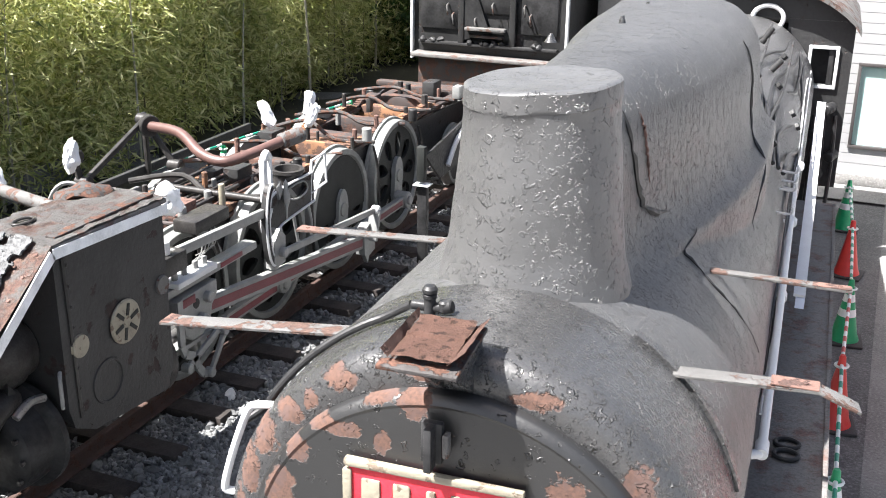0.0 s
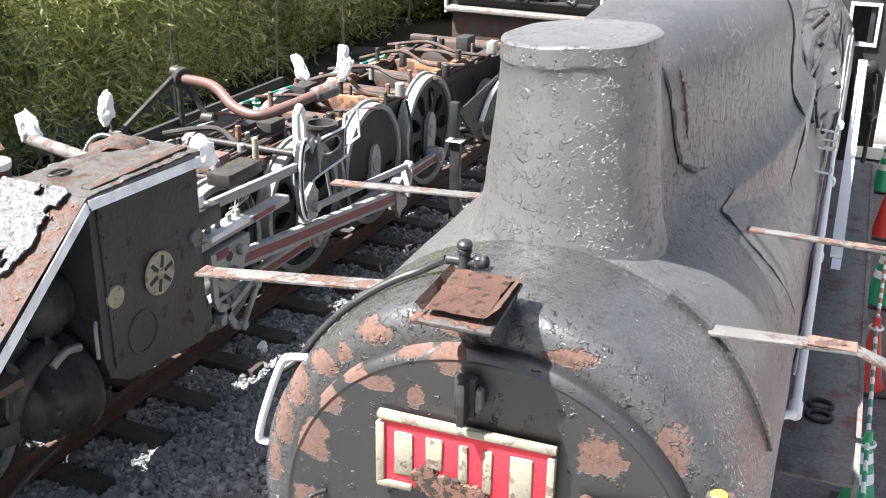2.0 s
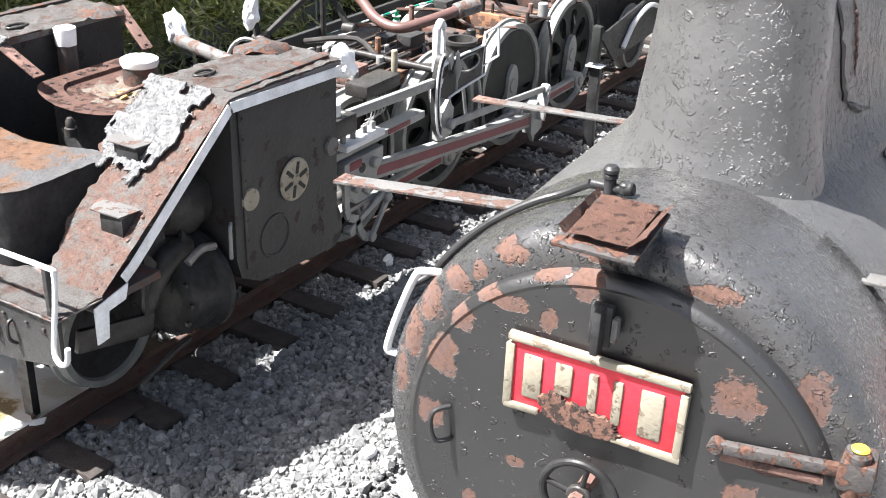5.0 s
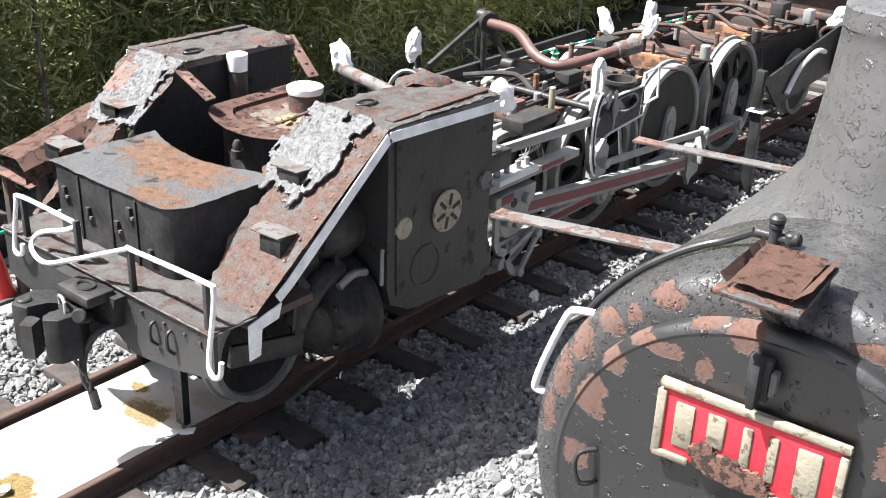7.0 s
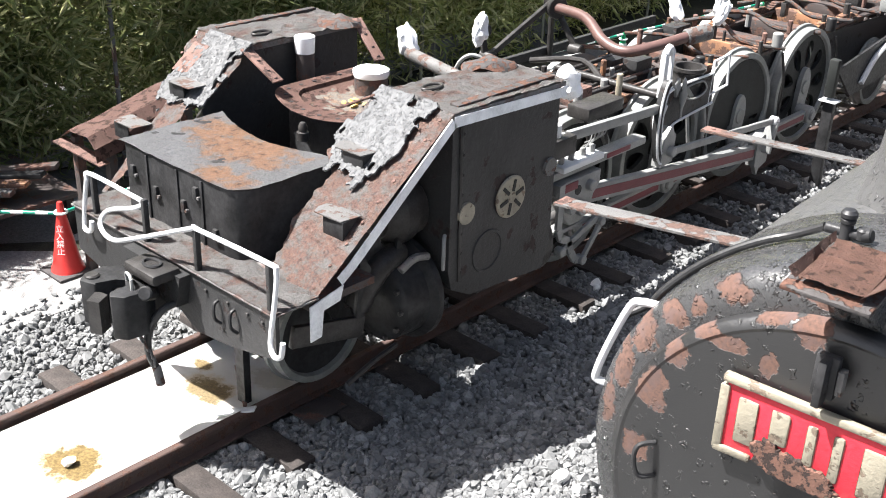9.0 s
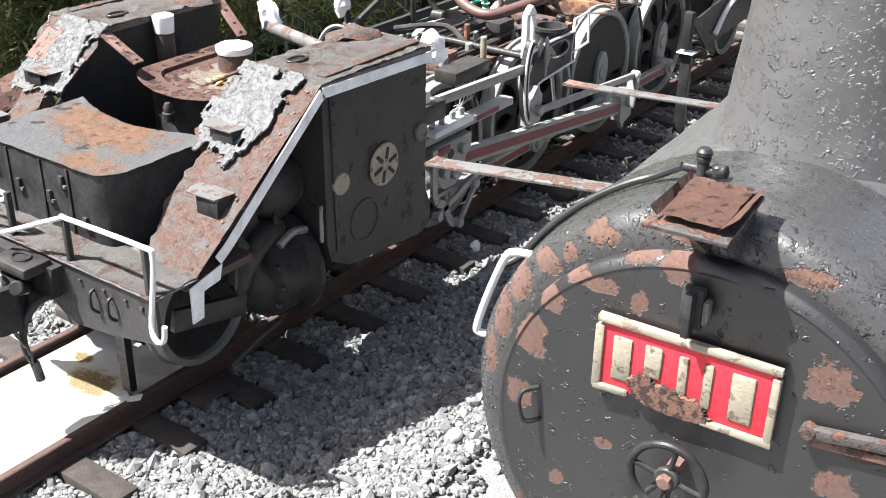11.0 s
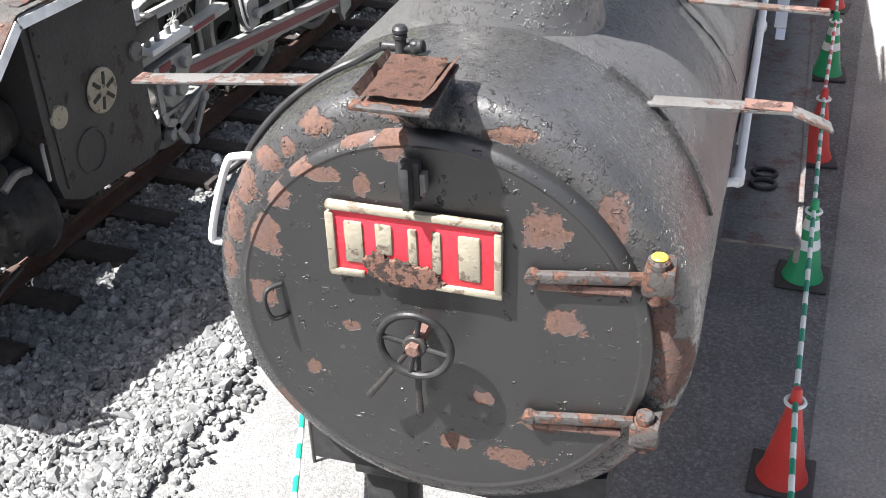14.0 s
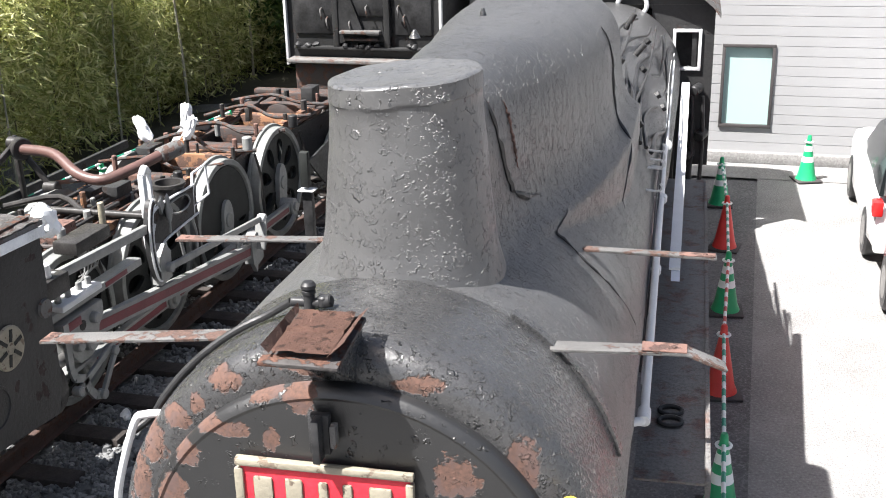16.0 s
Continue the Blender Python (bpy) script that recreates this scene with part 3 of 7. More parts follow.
stone_field("ballast_stones", [
    (-4.35, -2.25, 0.2, 3.0, 10500, -0.01), (-4.35, -2.2, 3.0, 6.0, 7800, -0.01), (-4.3, -2.3, 6.0, 13.0, 6300, -0.01),
    (-5.5, -4.5, 2.6, 13.0, 4500, 0.0), (-6.95, -5.6, -1.0, 3.5, 4800, -0.01), (-7.25, -6.9, -1.0, 2.5, 240, 0.015), (-7.6, -5.6, 3.5, 13.0, 3900, -0.01),
    (-4.35, -2.3, -1.6, 0.2, 4500, -0.01), (-2.45, -2.0, -0.5, 3.4, 450, -0.025),
], "grey angular crushed ballast stones between the sleepers", 3, 0.020, 0.038)

# track: rails and sleepers
track = empty("track", "rusty narrow-gauge track with dark wooden sleepers", "railway track", kind="structure")
RAIL = [(-0.06, 0.0), (0.06, 0.0), (0.06, 0.012), (0.012, 0.028), (0.010, 0.105), (0.032, 0.118), (0.032, 0.148), (0.024, 0.155),
        (-0.024, 0.155), (-0.032, 0.148), (-0.032, 0.118), (-0.010, 0.105), (-0.012, 0.028), (-0.06, 0.012)]
for side in (-1, 1):
    xr = TX + side * 0.566
    part("rail", prism([(xr + u, ZR - 0.155 + w) for u, w in RAIL], "y", -8.0, 30.0), M["rail"], track)
sl = box((-1.17, -0.105, -0.12), (1.17, 0.105, 0.025), 0.012)
roughen(sl, 0.008, 6.0)
sleeper0 = part("sleeper", sl, M["sleeper"], track)
sleeper0.location = (TX, -2.1, 0.022)
for k in range(1, 26):
    s = new("sleeper", sleeper0.data)
    s.parent = track
    s.location = (TX + 0.02 * math.sin(k * 5.1), -2.1 + 0.66 * k + 0.02 * math.sin(k * 3.3), 0.022)
    s.rotation_euler = (0, 0, 0.012 * math.sin(k * 7.0))

# building behind
wall = empty("wall_building", "white horizontally ribbed metal siding wall of a low building", "building", kind="structure")
bm = bm_new()
WY = 15.0
prof = []
for k in range(46):
    z = 0.12 + k * 0.155
    prof += [(WY - 0.006, z), (WY - 0.006, z + 0.143), (WY + 0.004, z + 0.147), (WY + 0.004, z + 0.155)]
zs = prof
# the siding leaves the window open
WX0, WX1, WZ0, WZ1 = 0.84, 1.65, 0.51, 1.84
for xa, xb, za, zb in ((-2.35, WX0, 0.12, 7.2), (WX1, 40.0, 0.12, 7.2), (WX0, WX1, 0.12, WZ0), (WX0, WX1, WZ1, 7.2)):
    rows = [(y, min(max(z, za), zb)) for y, z in zs]
    A = [bm.verts.new((xa, y, z)) for y, z in rows]
    B = [bm.verts.new((xb, y, z)) for y, z in rows]
    for i in range(len(rows) - 1):
        if abs(rows[i][1] - rows[i + 1][1]) > 1e-6 or abs(rows[i][0] - rows[i + 1][0]) > 1e-6:
            if rows[i][1] < zb - 1e-6 or rows[i + 1][1] < zb - 1e-6:
                bm.faces.new((A[i], B[i], B[i + 1], A[i + 1]))
part("siding", bm, M["wall"], wall, smooth=0)
part("backing", box((-2.35, WY + 0.30, -0.05), (40.0, WY + 0.5, 7.3), 0), M["wall"], wall)
part("plinth", box((-2.4, WY - 0.12, -0.06), (40.0, WY + 0.3, 0.12), 0.01), M["pave"], wall, "pale concrete plinth")
part("corner_post", box((-2.62, WY - 0.05, -0.05), (-2.35, WY + 0.5, 7.3), 0.01), M["wall"], wall)
part("gable_wall", box((-3.4, WY + 0.5, -0.05), (-2.35, WY + 12.0, 7.3), 0.01), M["pave"], wall, "grey concrete side wall")
win = empty("window_1", "dark brown framed fixed window with pale green glass", "window", kind="structure")
for lo, hi in (((WX0, WZ0), (WX1, WZ0 + 0.05)), ((WX0, WZ1 - 0.05), (WX1, WZ1)), ((WX0, WZ0 + 0.05), (WX0 + 0.05, WZ1 - 0.05)), ((WX1 - 0.05, WZ0 + 0.05), (WX1, WZ1 - 0.05))):
    part("window_frame", box((lo[0], WY - 0.04, lo[1]), (hi[0], WY + 0.1, hi[1]), 0.004), M["dark"], win)
part("pane", box((WX0 + 0.05, WY + 0.03, WZ0 + 0.05), (WX1 - 0.05, WY + 0.04, WZ1 - 0.05), 0), M["glass"], win)
part("blind", box((WX0 + 0.05, WY + 0.2, WZ0 + 0.02), (WX1 - 0.05, WY + 0.21, WZ1), 0), M["wall"], win)

# ---------------------------------------------------------------- the boiler
BZ, RD, RS, RB = 2.50, 0.735, 0.872, 0.865
boiler = empty("locomotive_boiler", "grey painted steam locomotive boiler with flaking charcoal smokebox, on stands", "boiler")
boiler.matrix_world = pose(0.11, 0, 0, 0, 0, 3.0)


def smooth_step(a, b, x):
    t = min(1.0, max(0.0, (x - a) / (b - a)))
    return t * t * (3 - 2 * t)


def hump(v):
    """Half width, top and sideways offset of the dome casing along the boiler."""
    if v < 0.9 or v > 4.3:
        return None
    w = 0.27 + 0.23 * smooth_step(1.0, 3.3, v)
    top = 1.50 + 0.03 * smooth_step(1.0, 2.0, v)
    end = smooth_step(4.22, 3.86, v)
    start = smooth_step(0.9, 1.1, v)
    return w, 0.86 + (top - 0.86) * min(end, start), 0.10 * smooth_step(1.0, 2.4, v)


def shell_radius(a, v, r0):
    """Radius at angle a from straight up, for the barrel and the casing blended."""
    h = hump(v)
    if not h:
        return r0
    w, top, du = h
    best = r0
    if abs(a) < 1.25:
        sx, cx = math.sin(a), math.cos(a)
        lo_r, hi_r = 0.0, 2.2
        for _ in range(24):
            r = (lo_r + hi_r) / 2
            x, z = abs(r * sx - du), r * cx
            flare = 0.13 * math.exp(-max(0.0, z - 0.76) / 0.09)
            inside = z < top and (x / (w + flare)) ** 2.8 + (max(0.0, z - top + 0.40) / 0.40) ** 2.4 < 1.0
            if inside:
                lo_r = r
            else:
                hi_r = r
        best = max(best, lo_r)
    return best


def loft(stations, seg, radius, name, mat, lump=0.0, label=""):
    bm = bm_new()
    rings = []
    for v, r0 in stations:
        ring = []
        for k in range(seg):
            a = -math.pi + 2 * math.pi * k / seg
            r = radius(a, v, r0)
            p = Vector((r * math.sin(a), v, BZ - 0.085 * max(0.0, v - 6.0) + r * math.cos(a)))
            if lump:
                d = Vector((math.sin(a), 0, math.cos(a)))
                p += d * lump * (noise.noise(p * 2.3) + 0.5 * noise.noise(p * 6.0) + 0.25 * noise.noise(p * 15.0))
            ring.append(bm.verts.new(p))
        rings.append(ring)
    for A, B in zip(rings, rings[1:]):
        for k in range(seg):
            bm.faces.new((A[k], A[(k + 1) % seg], B[(k + 1) % seg], B[k]))
    bm.faces.new(rings[0])
    bm.faces.new(rings[-1][::-1])
    return part(name, bm, mat, boiler, label, 50)


# smokebox: rounded front ring, then a short barrel
loft([(0.035, 0.70), (0.03, 0.765), (0.036, 0.80), (0.055, 0.835), (0.085, 0.858), (0.125, 0.868), (0.2, RS), (0.3, RS), (0.45, RS), (0.60, RS), (0.615, RS - 0.006), (0.62, RS - 0.03)],
     220, lambda a, v, r: r, "smokebox", M["smoke"], 0.006, "charcoal smokebox barrel with blistered flaking paint")
stations = [(0.60, RS - 0.014), (0.64, RS - 0.012)] + [(0.68 + 0.05 * k, RB) for k in range(0, 75)] + [(4.5 + 0.25 * k, RB + 0.012 * min(k, 4)) for k in range(0, 27)]
loft(stations, 240, shell_radius, "barrel", M["boiler"], 0.008, "grey lagged barrel running into the long dome casing")

# chimney
prof = [(3.12, 0.40), (3.22, 0.382), (3.29, 0.366), (3.34, 0.352), (3.39, 0.340), (3.45, 0.329), (3.55, 0.318), (3.68, 0.306), (3.80, 0.296), (3.93, 0.287), (3.972, 0.285), (3.978, 0.289), (4.04, 0.286), (4.046, 0.279), (4.05, 0.268), (4.046, 0.12), (4.046, 0.0)]
bm = bm_new()
pts = []
for i in range(len(prof) - 1):
    steps = 5 if abs(prof[i][0] - prof[i + 1][0]) > 0.05 or abs(prof[i][1] - prof[i + 1][1]) > 0.05 else 1
    for k in range(steps):
        t = k / steps
        pts.append((prof[i][0] * (1 - t) + prof[i + 1][0] * t, prof[i][1] * (1 - t) + prof[i + 1][1] * t))
pts.append(prof[-1])
lathe(pts, "z", (0.005, 0.93, 0.0), 128, bm)
for v in bm.verts:
    d = (v.co - Vector((0, 0.93, v.co.z)))
    if d.length > 0.05:
        v.co += d.normalized() * 0.006 * (noise.noise(v.co * 4.0) + 0.6 * noise.noise(v.co * 11.0))
    if v.co.z > 3.9:
        v.co.z += 0.006 * noise.noise(v.co * 9.0)
    v.co.z += 0.075 * v.co.x * smooth_step(3.4, 4.0, v.co.z)
part("chimney", bm, M["chimney"], boiler, "squat flared chimney capped flat, thick grey paint")

# door
prof = [(0.05, RD + 0.005), (0.0, RD + 0.004), (-0.012, RD - 0.004), (-0.02, RD - 0.018), (-0.024, RD - 0.04), (-0.026, 0.60), (-0.032, 0.42), (-0.036, 0.2), (-0.036, 0.0)]
bm = lathe(prof, "y", (0, 0, BZ), 128)
door = part("smokebox_door", bm, M["door"], boiler, "round black smokebox door with rust breaking through")
part("door_rim", lathe([(-0.006, RD - 0.045), (-0.017, RD - 0.040), (-0.022, RD - 0.028), (-0.016, RD - 0.012), (-0.002, RD + 0.0)], "y", (0, -0.006, BZ), 128, ring_shape=True), M["door"], door, "raised blistered rim")

# number plate with raised frame; characters are plain raised bars
plate = part("number_plate", box((-0.332, -0.062, 2.718), (0.235, -0.040, 2.978), 0.003), M["plate_red"], door, "red plate, tarnished cream raised edge, bottom corroded")
bm = bm_new()
add_box(bm, (-0.348, -0.072, 2.958), (0.250, -0.042, 2.985), 0.006)
add_box(bm, (-0.352, -0.072, 2.713), (-0.322, -0.042, 2.947), 0.006)
add_box(bm, (0.222, -0.072, 2.708), (0.248, -0.042, 2.947), 0.006)
add_box(bm, (-0.348, -0.072, 2.705), (-0.225, -0.042, 2.731), 0.006)
add_box(bm, (0.02, -0.072, 2.699), (0.25, -0.042, 2.725), 0.006)
roughen(bm, 0.004, 30.0)
part("plate_edge", bm, M["cream"], plate)
for x0, x1, zb in ((-0.298, -0.212, 2.758), (-0.190, -0.112, 2.803), (-0.073, -0.030, 2.778), (0.008, 0.050, 2.758), (0.090, 0.190, 2.748)):
    q = 0.12 * (x1 - x0)
    bm = box((x0 + q, -0.070, zb + 0.005), (x1 - q, -0.058, 2.923), 0.008)
    roughen(bm, 0.003, 40.0)
    part("raised_bar", bm, M["cream"], plate)


def patch(cx, cz, rx, rz, seed, y=-0.043, mat=None, parent=None, bulge=0.004, name="rust_patch", n=26):
    """An irregular crust of rust standing slightly proud of the paint."""
    bm = bm_new()
    c = bm.verts.new((cx, y - bulge, cz))
    mid_r, out_r = [], []
    for k in range(n):
        a = 2 * math.pi * k / n
        f = 1.0 + 0.28 * noise.noise(Vector((math.cos(a) * 1.6, math.sin(a) * 1.6, seed))) + 0.22 * noise.noise(Vector((math.cos(a) * 5, math.sin(a) * 5, seed + 9))) + 0.12 * noise.noise(Vector((math.cos(a) * 14, math.sin(a) * 14, seed)))
        out_r.append(bm.verts.new((cx + rx * f * math.cos(a), y + 0.004, cz + rz * f * math.sin(a))))
        mid_r.append(bm.verts.new((cx + rx * f * 0.9 * math.cos(a), y - bulge * 0.8, cz + rz * f * 0.9 * math.sin(a))))
    for k in range(n):
        j = (k + 1) % n
        bm.faces.new((c, mid_r[k], mid_r[j]))
        bm.faces.new((mid_r[k], out_r[k], out_r[j], mid_r[j]))
    return part(name, bm, mat or M["rustpatch"], parent or door)


patch(-0.10, 2.748, 0.115, 0.045, 77.0, -0.066, M["crust"], plate, 0.012, "corroded_patch", 120)
patch(-0.04, 2.738, 0.09, 0.045, 31.0, -0.067, M["crust"], plate, 0.010, "corroded_patch", 120)
patch(-0.17, 2.763, 0.06, 0.05, 57.0, -0.067, M["crust"], plate, 0.010, "corroded_patch", 120)
# hinges: arm, knuckle and pin
for zc, za in ((2.90, 2.80), (2.28, 2.215)):
    bm = bm_new()
    bar((0.345, -0.055, za), (0.70, -0.035, za + 0.04), 0.03, 0.038, bm, (0, 0, 1), 0.006)
    cyl((0.345, -0.075, za), (0.345, -0.03, za), 0.024, 16, 0.006, bm)
    roughen(bm, 0.003, 25.0)
    arm = part("hinge_arm", bm, M["scale"], door, "scaly hinge arm")
    part("rust_band", bar((0.36, -0.046, za - 0.035), (0.66, -0.035, za - 0.015), 0.016, 0.03, None, (0, 0, 1), 0.004), M["rust"], arm)
    bm = bm_new()
    add_box(bm, (0.69, -0.07, zc - 0.11), (0.79, 0.06, zc - 0.01), 0.015)
    cyl((0.735, -0.03, zc - 0.14), (0.735, -0.03, zc + 0.02), 0.034, 20, 0.008, bm)
    roughen(bm, 0.007, 24.0)
    part("hinge_knuckle", bm, M["scale"], boiler)
    if zc > 2.5:
        part("pin_head", cyl((0.735, -0.03, zc + 0.018), (0.735, -0.03, zc + 0.03), 0.026, 14, 0.005), M["yellow"], boiler, "yellow painted pin head")

# hand wheel and levers
wheel_c = Vector((-0.03, -0.15, 2.52))
bm = bm_new()
tube([wheel_c + Vector((0.125 * math.cos(a), 0, 0.125 * math.sin(a))) for a in (2 * math.pi * k / 40 for k in range(40))], 0.014, 10, True, bm=bm)
for k in range(4):
    a = math.pi / 4 + k * math.pi / 2 + 0.6
    tube([wheel_c, wheel_c + Vector((0.122 * math.cos(a), 0, 0.122 * math.sin(a)))], 0.009, 8, bm=bm)
wheel = part("hand_wheel", bm, M["black"], door, "black iron hand wheel")
part("hub_nut", cyl(wheel_c + Vector((0, -0.035, 0)), wheel_c + Vector((0, 0.12, 0)), 0.026, 6, 0.004), M["rust"], wheel, "rusty brown hub nut")
part("hub_boss", cyl(wheel_c + Vector((0, -0.012, 0)), wheel_c + Vector((0, 0.01, 0)), 0.042, 20, 0.005), M["oily"], wheel)
for end in ((-0.225, -0.11, 2.235), (-0.04, -0.10, 2.19)):
    bm = tube([wheel_c + Vector((0, 0.03, 0)), wheel_c * 0.35 + Vector(end) * 0.65, Vector(end)], [0.011, 0.011, 0.014], 10)
    part("lever", bm, M["oily"], door, "dark worn locking lever")
# grab loop and lamp bracket
part("grab_loop", tube([(-0.56, -0.03, 2.60), (-0.60, -0.075, 2.59), (-0.605, -0.085, 2.53), (-0.585, -0.075, 2.475), (-0.55, -0.03, 2.47)], 0.009, 8, smooth_steps=5), M["black"], door)
bm = box((-0.085, -0.075, 3.03), (-0.015, -0.045, 3.17), 0.006)
add_box(bm, (-0.06, -0.12, 3.02), (-0.035, -0.07, 3.17), 0.004)
part("latch_block", bm, M["black"], door)
part("latch_clip", box((-0.012, -0.085, 3.06), (0.008, -0.05, 3.14), 0.004), M["galv"], door, "bare metal clip")

# lamp bracket on top of the smokebox front: rusty tray on a bent plate
bracket = part("lamp_bracket", bar((-0.055, -0.205, 3.398), (-0.055, 0.10, 3.43), 0.25, 0.014, None, (0, 0, 1), 0.003), M["scale"], boiler, "bent grey plate bracket with a rusty tray")
bm = bm_new()
nx, ny = 14, 28
g = [[None] * (nx + 1) for _ in range(ny + 1)]
for i in range(ny + 1):
    for j in range(nx + 1):
        x, y = -0.145 + 0.185 * j / nx, -0.175 + 0.28 * i / ny
        ridge = 0.012 * math.exp(-((y + 0.03) / 0.008) ** 2) + 0.010 * math.exp(-((y - 0.085) / 0.01) ** 2)
        rag = 0.012 * noise.noise(Vector((x * 30, y * 30, 0))) if i in (0, ny) else 0.0
        g[i][j] = bm.verts.new((x, y + rag, 3.432 + ridge + (y + 0.2) * 0.05 + 0.004 * noise.noise(Vector((x * 25, y * 25, 5.0)))))
for i in range(ny):
    for j in range(nx):
        bm.faces.new((g[i][j], g[i][j + 1], g[i + 1][j + 1], g[i + 1][j]))
bmesh.ops.solidify(bm, geom=bm.faces[:], thickness=0.008)
part("tray_floor", bm, M["rustpatch"], bracket, "orange rusted tray floor")
for x0, lean in ((-0.15, -0.02), (0.03, 0.05)):
    n = 14
    bm = bm_new()
    lo_v, hi_v = [], []
    for k in range(n + 1):
        y = -0.18 + 0.29 * k / n
        j = 0.02 * noise.noise(Vector((x0 * 9, y * 14, 1.0)))
        lo_v.append(bm.verts.new((x0, y, 3.425)))
        hi_v.append(bm.verts.new((x0 + lean + j, y + j, (3.455 if x0 < 0 else 3.47) + j)))
    for k in range(n):
        bm.faces.new((lo_v[k], lo_v[k + 1], hi_v[k + 1], hi_v[k]))
    bmesh.ops.solidify(bm, geom=bm.faces[:], thickness=0.008)
    part("tray_side", bm, M["rust"], bracket, "ragged rusted edge")
bm = bm_new()
prism([(-0.19, 3.395), (0.12, 3.41), (0.08, 3.20), (0.03, 3.24)], "x", -0.06, -0.045, bm)
prism([(-0.19, 3.395), (0.12, 3.41), (0.08, 3.20), (0.03, 3.24)], "x", 0.035, 0.05, bm)
part("bracket_web", bm, M["smoke"], bracket)

# valve, hose and hand rail on the smokebox
vz = 3.365
bm = bm_new()
cyl((-0.193, 0.305, vz - 0.02), (-0.193, 0.305, vz + 0.055), 0.020, 16, 0.004, bm)
cyl((-0.193, 0.305, vz + 0.045), (-0.193, 0.305, vz + 0.072), 0.024, 16, 0.008, bm)
cyl((-0.258, 0.305, vz + 0.018), (-0.138, 0.31, vz + 0.018), 0.017, 14, 0.004, bm)
cyl((-0.143, 0.31, vz + 0.005), (-0.143, 0.31, vz + 0.045), 0.021, 14, 0.006, bm)
cyl((-0.148, 0.31, vz + 0.02), (-0.113, 0.31, vz + 0.03), 0.022, 14, 0.005, bm)
valve = part("valve", bm, M["black"], boiler, "black iron valve with a round cap")
part("valve_cap", lathe([(0.0, 0.026), (0.012, 0.026), (0.022, 0.018), (0.026, 0.0)], "z", (-0.193, 0.305, vz + 0.072), 18), M["rubber"], valve)
pts = [(-0.258, 0.305, vz + 0.018)]
for k in range(1, 9):
    a = radians(-18 - 42 * k / 8)
    pts.append(((RS + 0.022) * math.sin(a), 0.325 - 0.015 * k, BZ + (RS + 0.022) * math.cos(a)))
pts.append((-0.835, 0.17, 2.90))
part("hose", tube(pts, 0.014, 10, smooth_steps=4), M["rubber"], boiler, "black rubber hose")
part("hand_rail", tube([(-0.70, 0.16, 2.99), (-0.765, 0.14, 2.99), (-0.80, 0.13, 2.965), (-0.86, 0.12, 2.80), (-0.90, 0.12, 2.66), (-0.89, 0.125, 2.63), (-0.83, 0.14, 2.63)], 0.015, 10, smooth_steps=4), M["white"], boiler, "chipped white bent hand rail")

# flat strips that stand out level from the barrel
def strip(v, u0, u1, z0, z1, w, bend=0.0):
    bm = bar((u0, v, z0), (u1, v, z1), w, 0.012, None, (0, 0, 1), 0.002)
    if bend:
        bar((u1 - 0.01, v, z1), (u1 + 0.13, v + 0.02, z1 - bend), w, 0.012, bm, (0, 0, 1), 0.002)
    bmesh.ops.subdivide_edges(bm, edges=bm.edges[:], cuts=2)
    roughen(bm, 0.003, 14.0)
    st = part("bracket_strip", bm, M["galv"], boiler, "flat scaly iron bracket strip with rusty end")
    s = 1 if u1 > u0 else -1
    e = (u1 + 0.13, v + 0.02, z1 - bend) if bend else (u1, v, z1)
    bm = bm_new()
    cyl((u1 - s * 0.05, v, z1 + 0.005), (u1 - s * 0.05, v, z1 + 0.016), 0.011, 6, 0.002, bm)
    part("bolt", bm, M["rust"], st)
    part("rusty_end", bar((u1 - s * 0.16, v, z1 + 0.0085), (u1 - s * 0.005, v, z1 + 0.0085), w * 0.96, 0.004, None), M["rust"], st)
    return st


strip(0.62, 0.44, 1.07, 3.13, 3.155, 0.075, 0.06)
strip(1.70, 0.56, 1.18, 3.12, 3.11, 0.05)
strip(0.62, -0.52, -1.44, 3.10, 3.01, 0.09)
strip(1.70, -0.55, -1.37, 3.10, 3.06, 0.065)
bm = bm_new()
outer = [((RS + 0.011) * math.sin(radians(31 + 1.7 * k)), BZ + (RS + 0.011) * math.cos(radians(31 + 1.7 * k))) for k in range(27)]
inner = [((RS - 0.01) * math.sin(radians(31 + 1.7 * k)), BZ + (RS - 0.01) * math.cos(radians(31 + 1.7 * k))) for k in range(27)]
prism(outer + inner[::-1], "y", 0.605, 0.655, bm)
roughen(bm, 0.004, 16.0)
part("band", bm, M["smoke"], boiler, "blistered iron band at the smokebox joint")

# white pipe, cables and pale plate along the side
pipe = part("pipe", tube([(0.80, 1.40, 2.42), (0.885, 1.43, 2.42), (0.905, 1.47, 2.425), (0.905, 1.6, 2.44), (0.895, 3.0, 2.63), (0.875, 5.2, 2.76), (0.865, 7.6, 2.88)], 0.021, 12, smooth_steps=3), M["white"], boiler, "white painted pipe")
part("pipe_elbow", cyl((0.905, 1.43, 2.42), (0.905, 1.52, 2.432), 0.030, 14, 0.004), M["white"], pipe)
for v in (2.05, 2.9, 3.9, 5.0):
    z = 2.44 + (v - 1.6) * 0.105 if v < 3.2 else 2.63 + (v - 3.0) * 0.06
    bm = tube([(0.84, v, z), (0.90, v, z)], 0.012, 8)
    cyl((0.898, v - 0.03, z - 0.003), (0.898, v + 0.03, z + 0.003), 0.028, 12, 0.004, bm)
    part("pipe_clip", bm, M["white"], pipe)
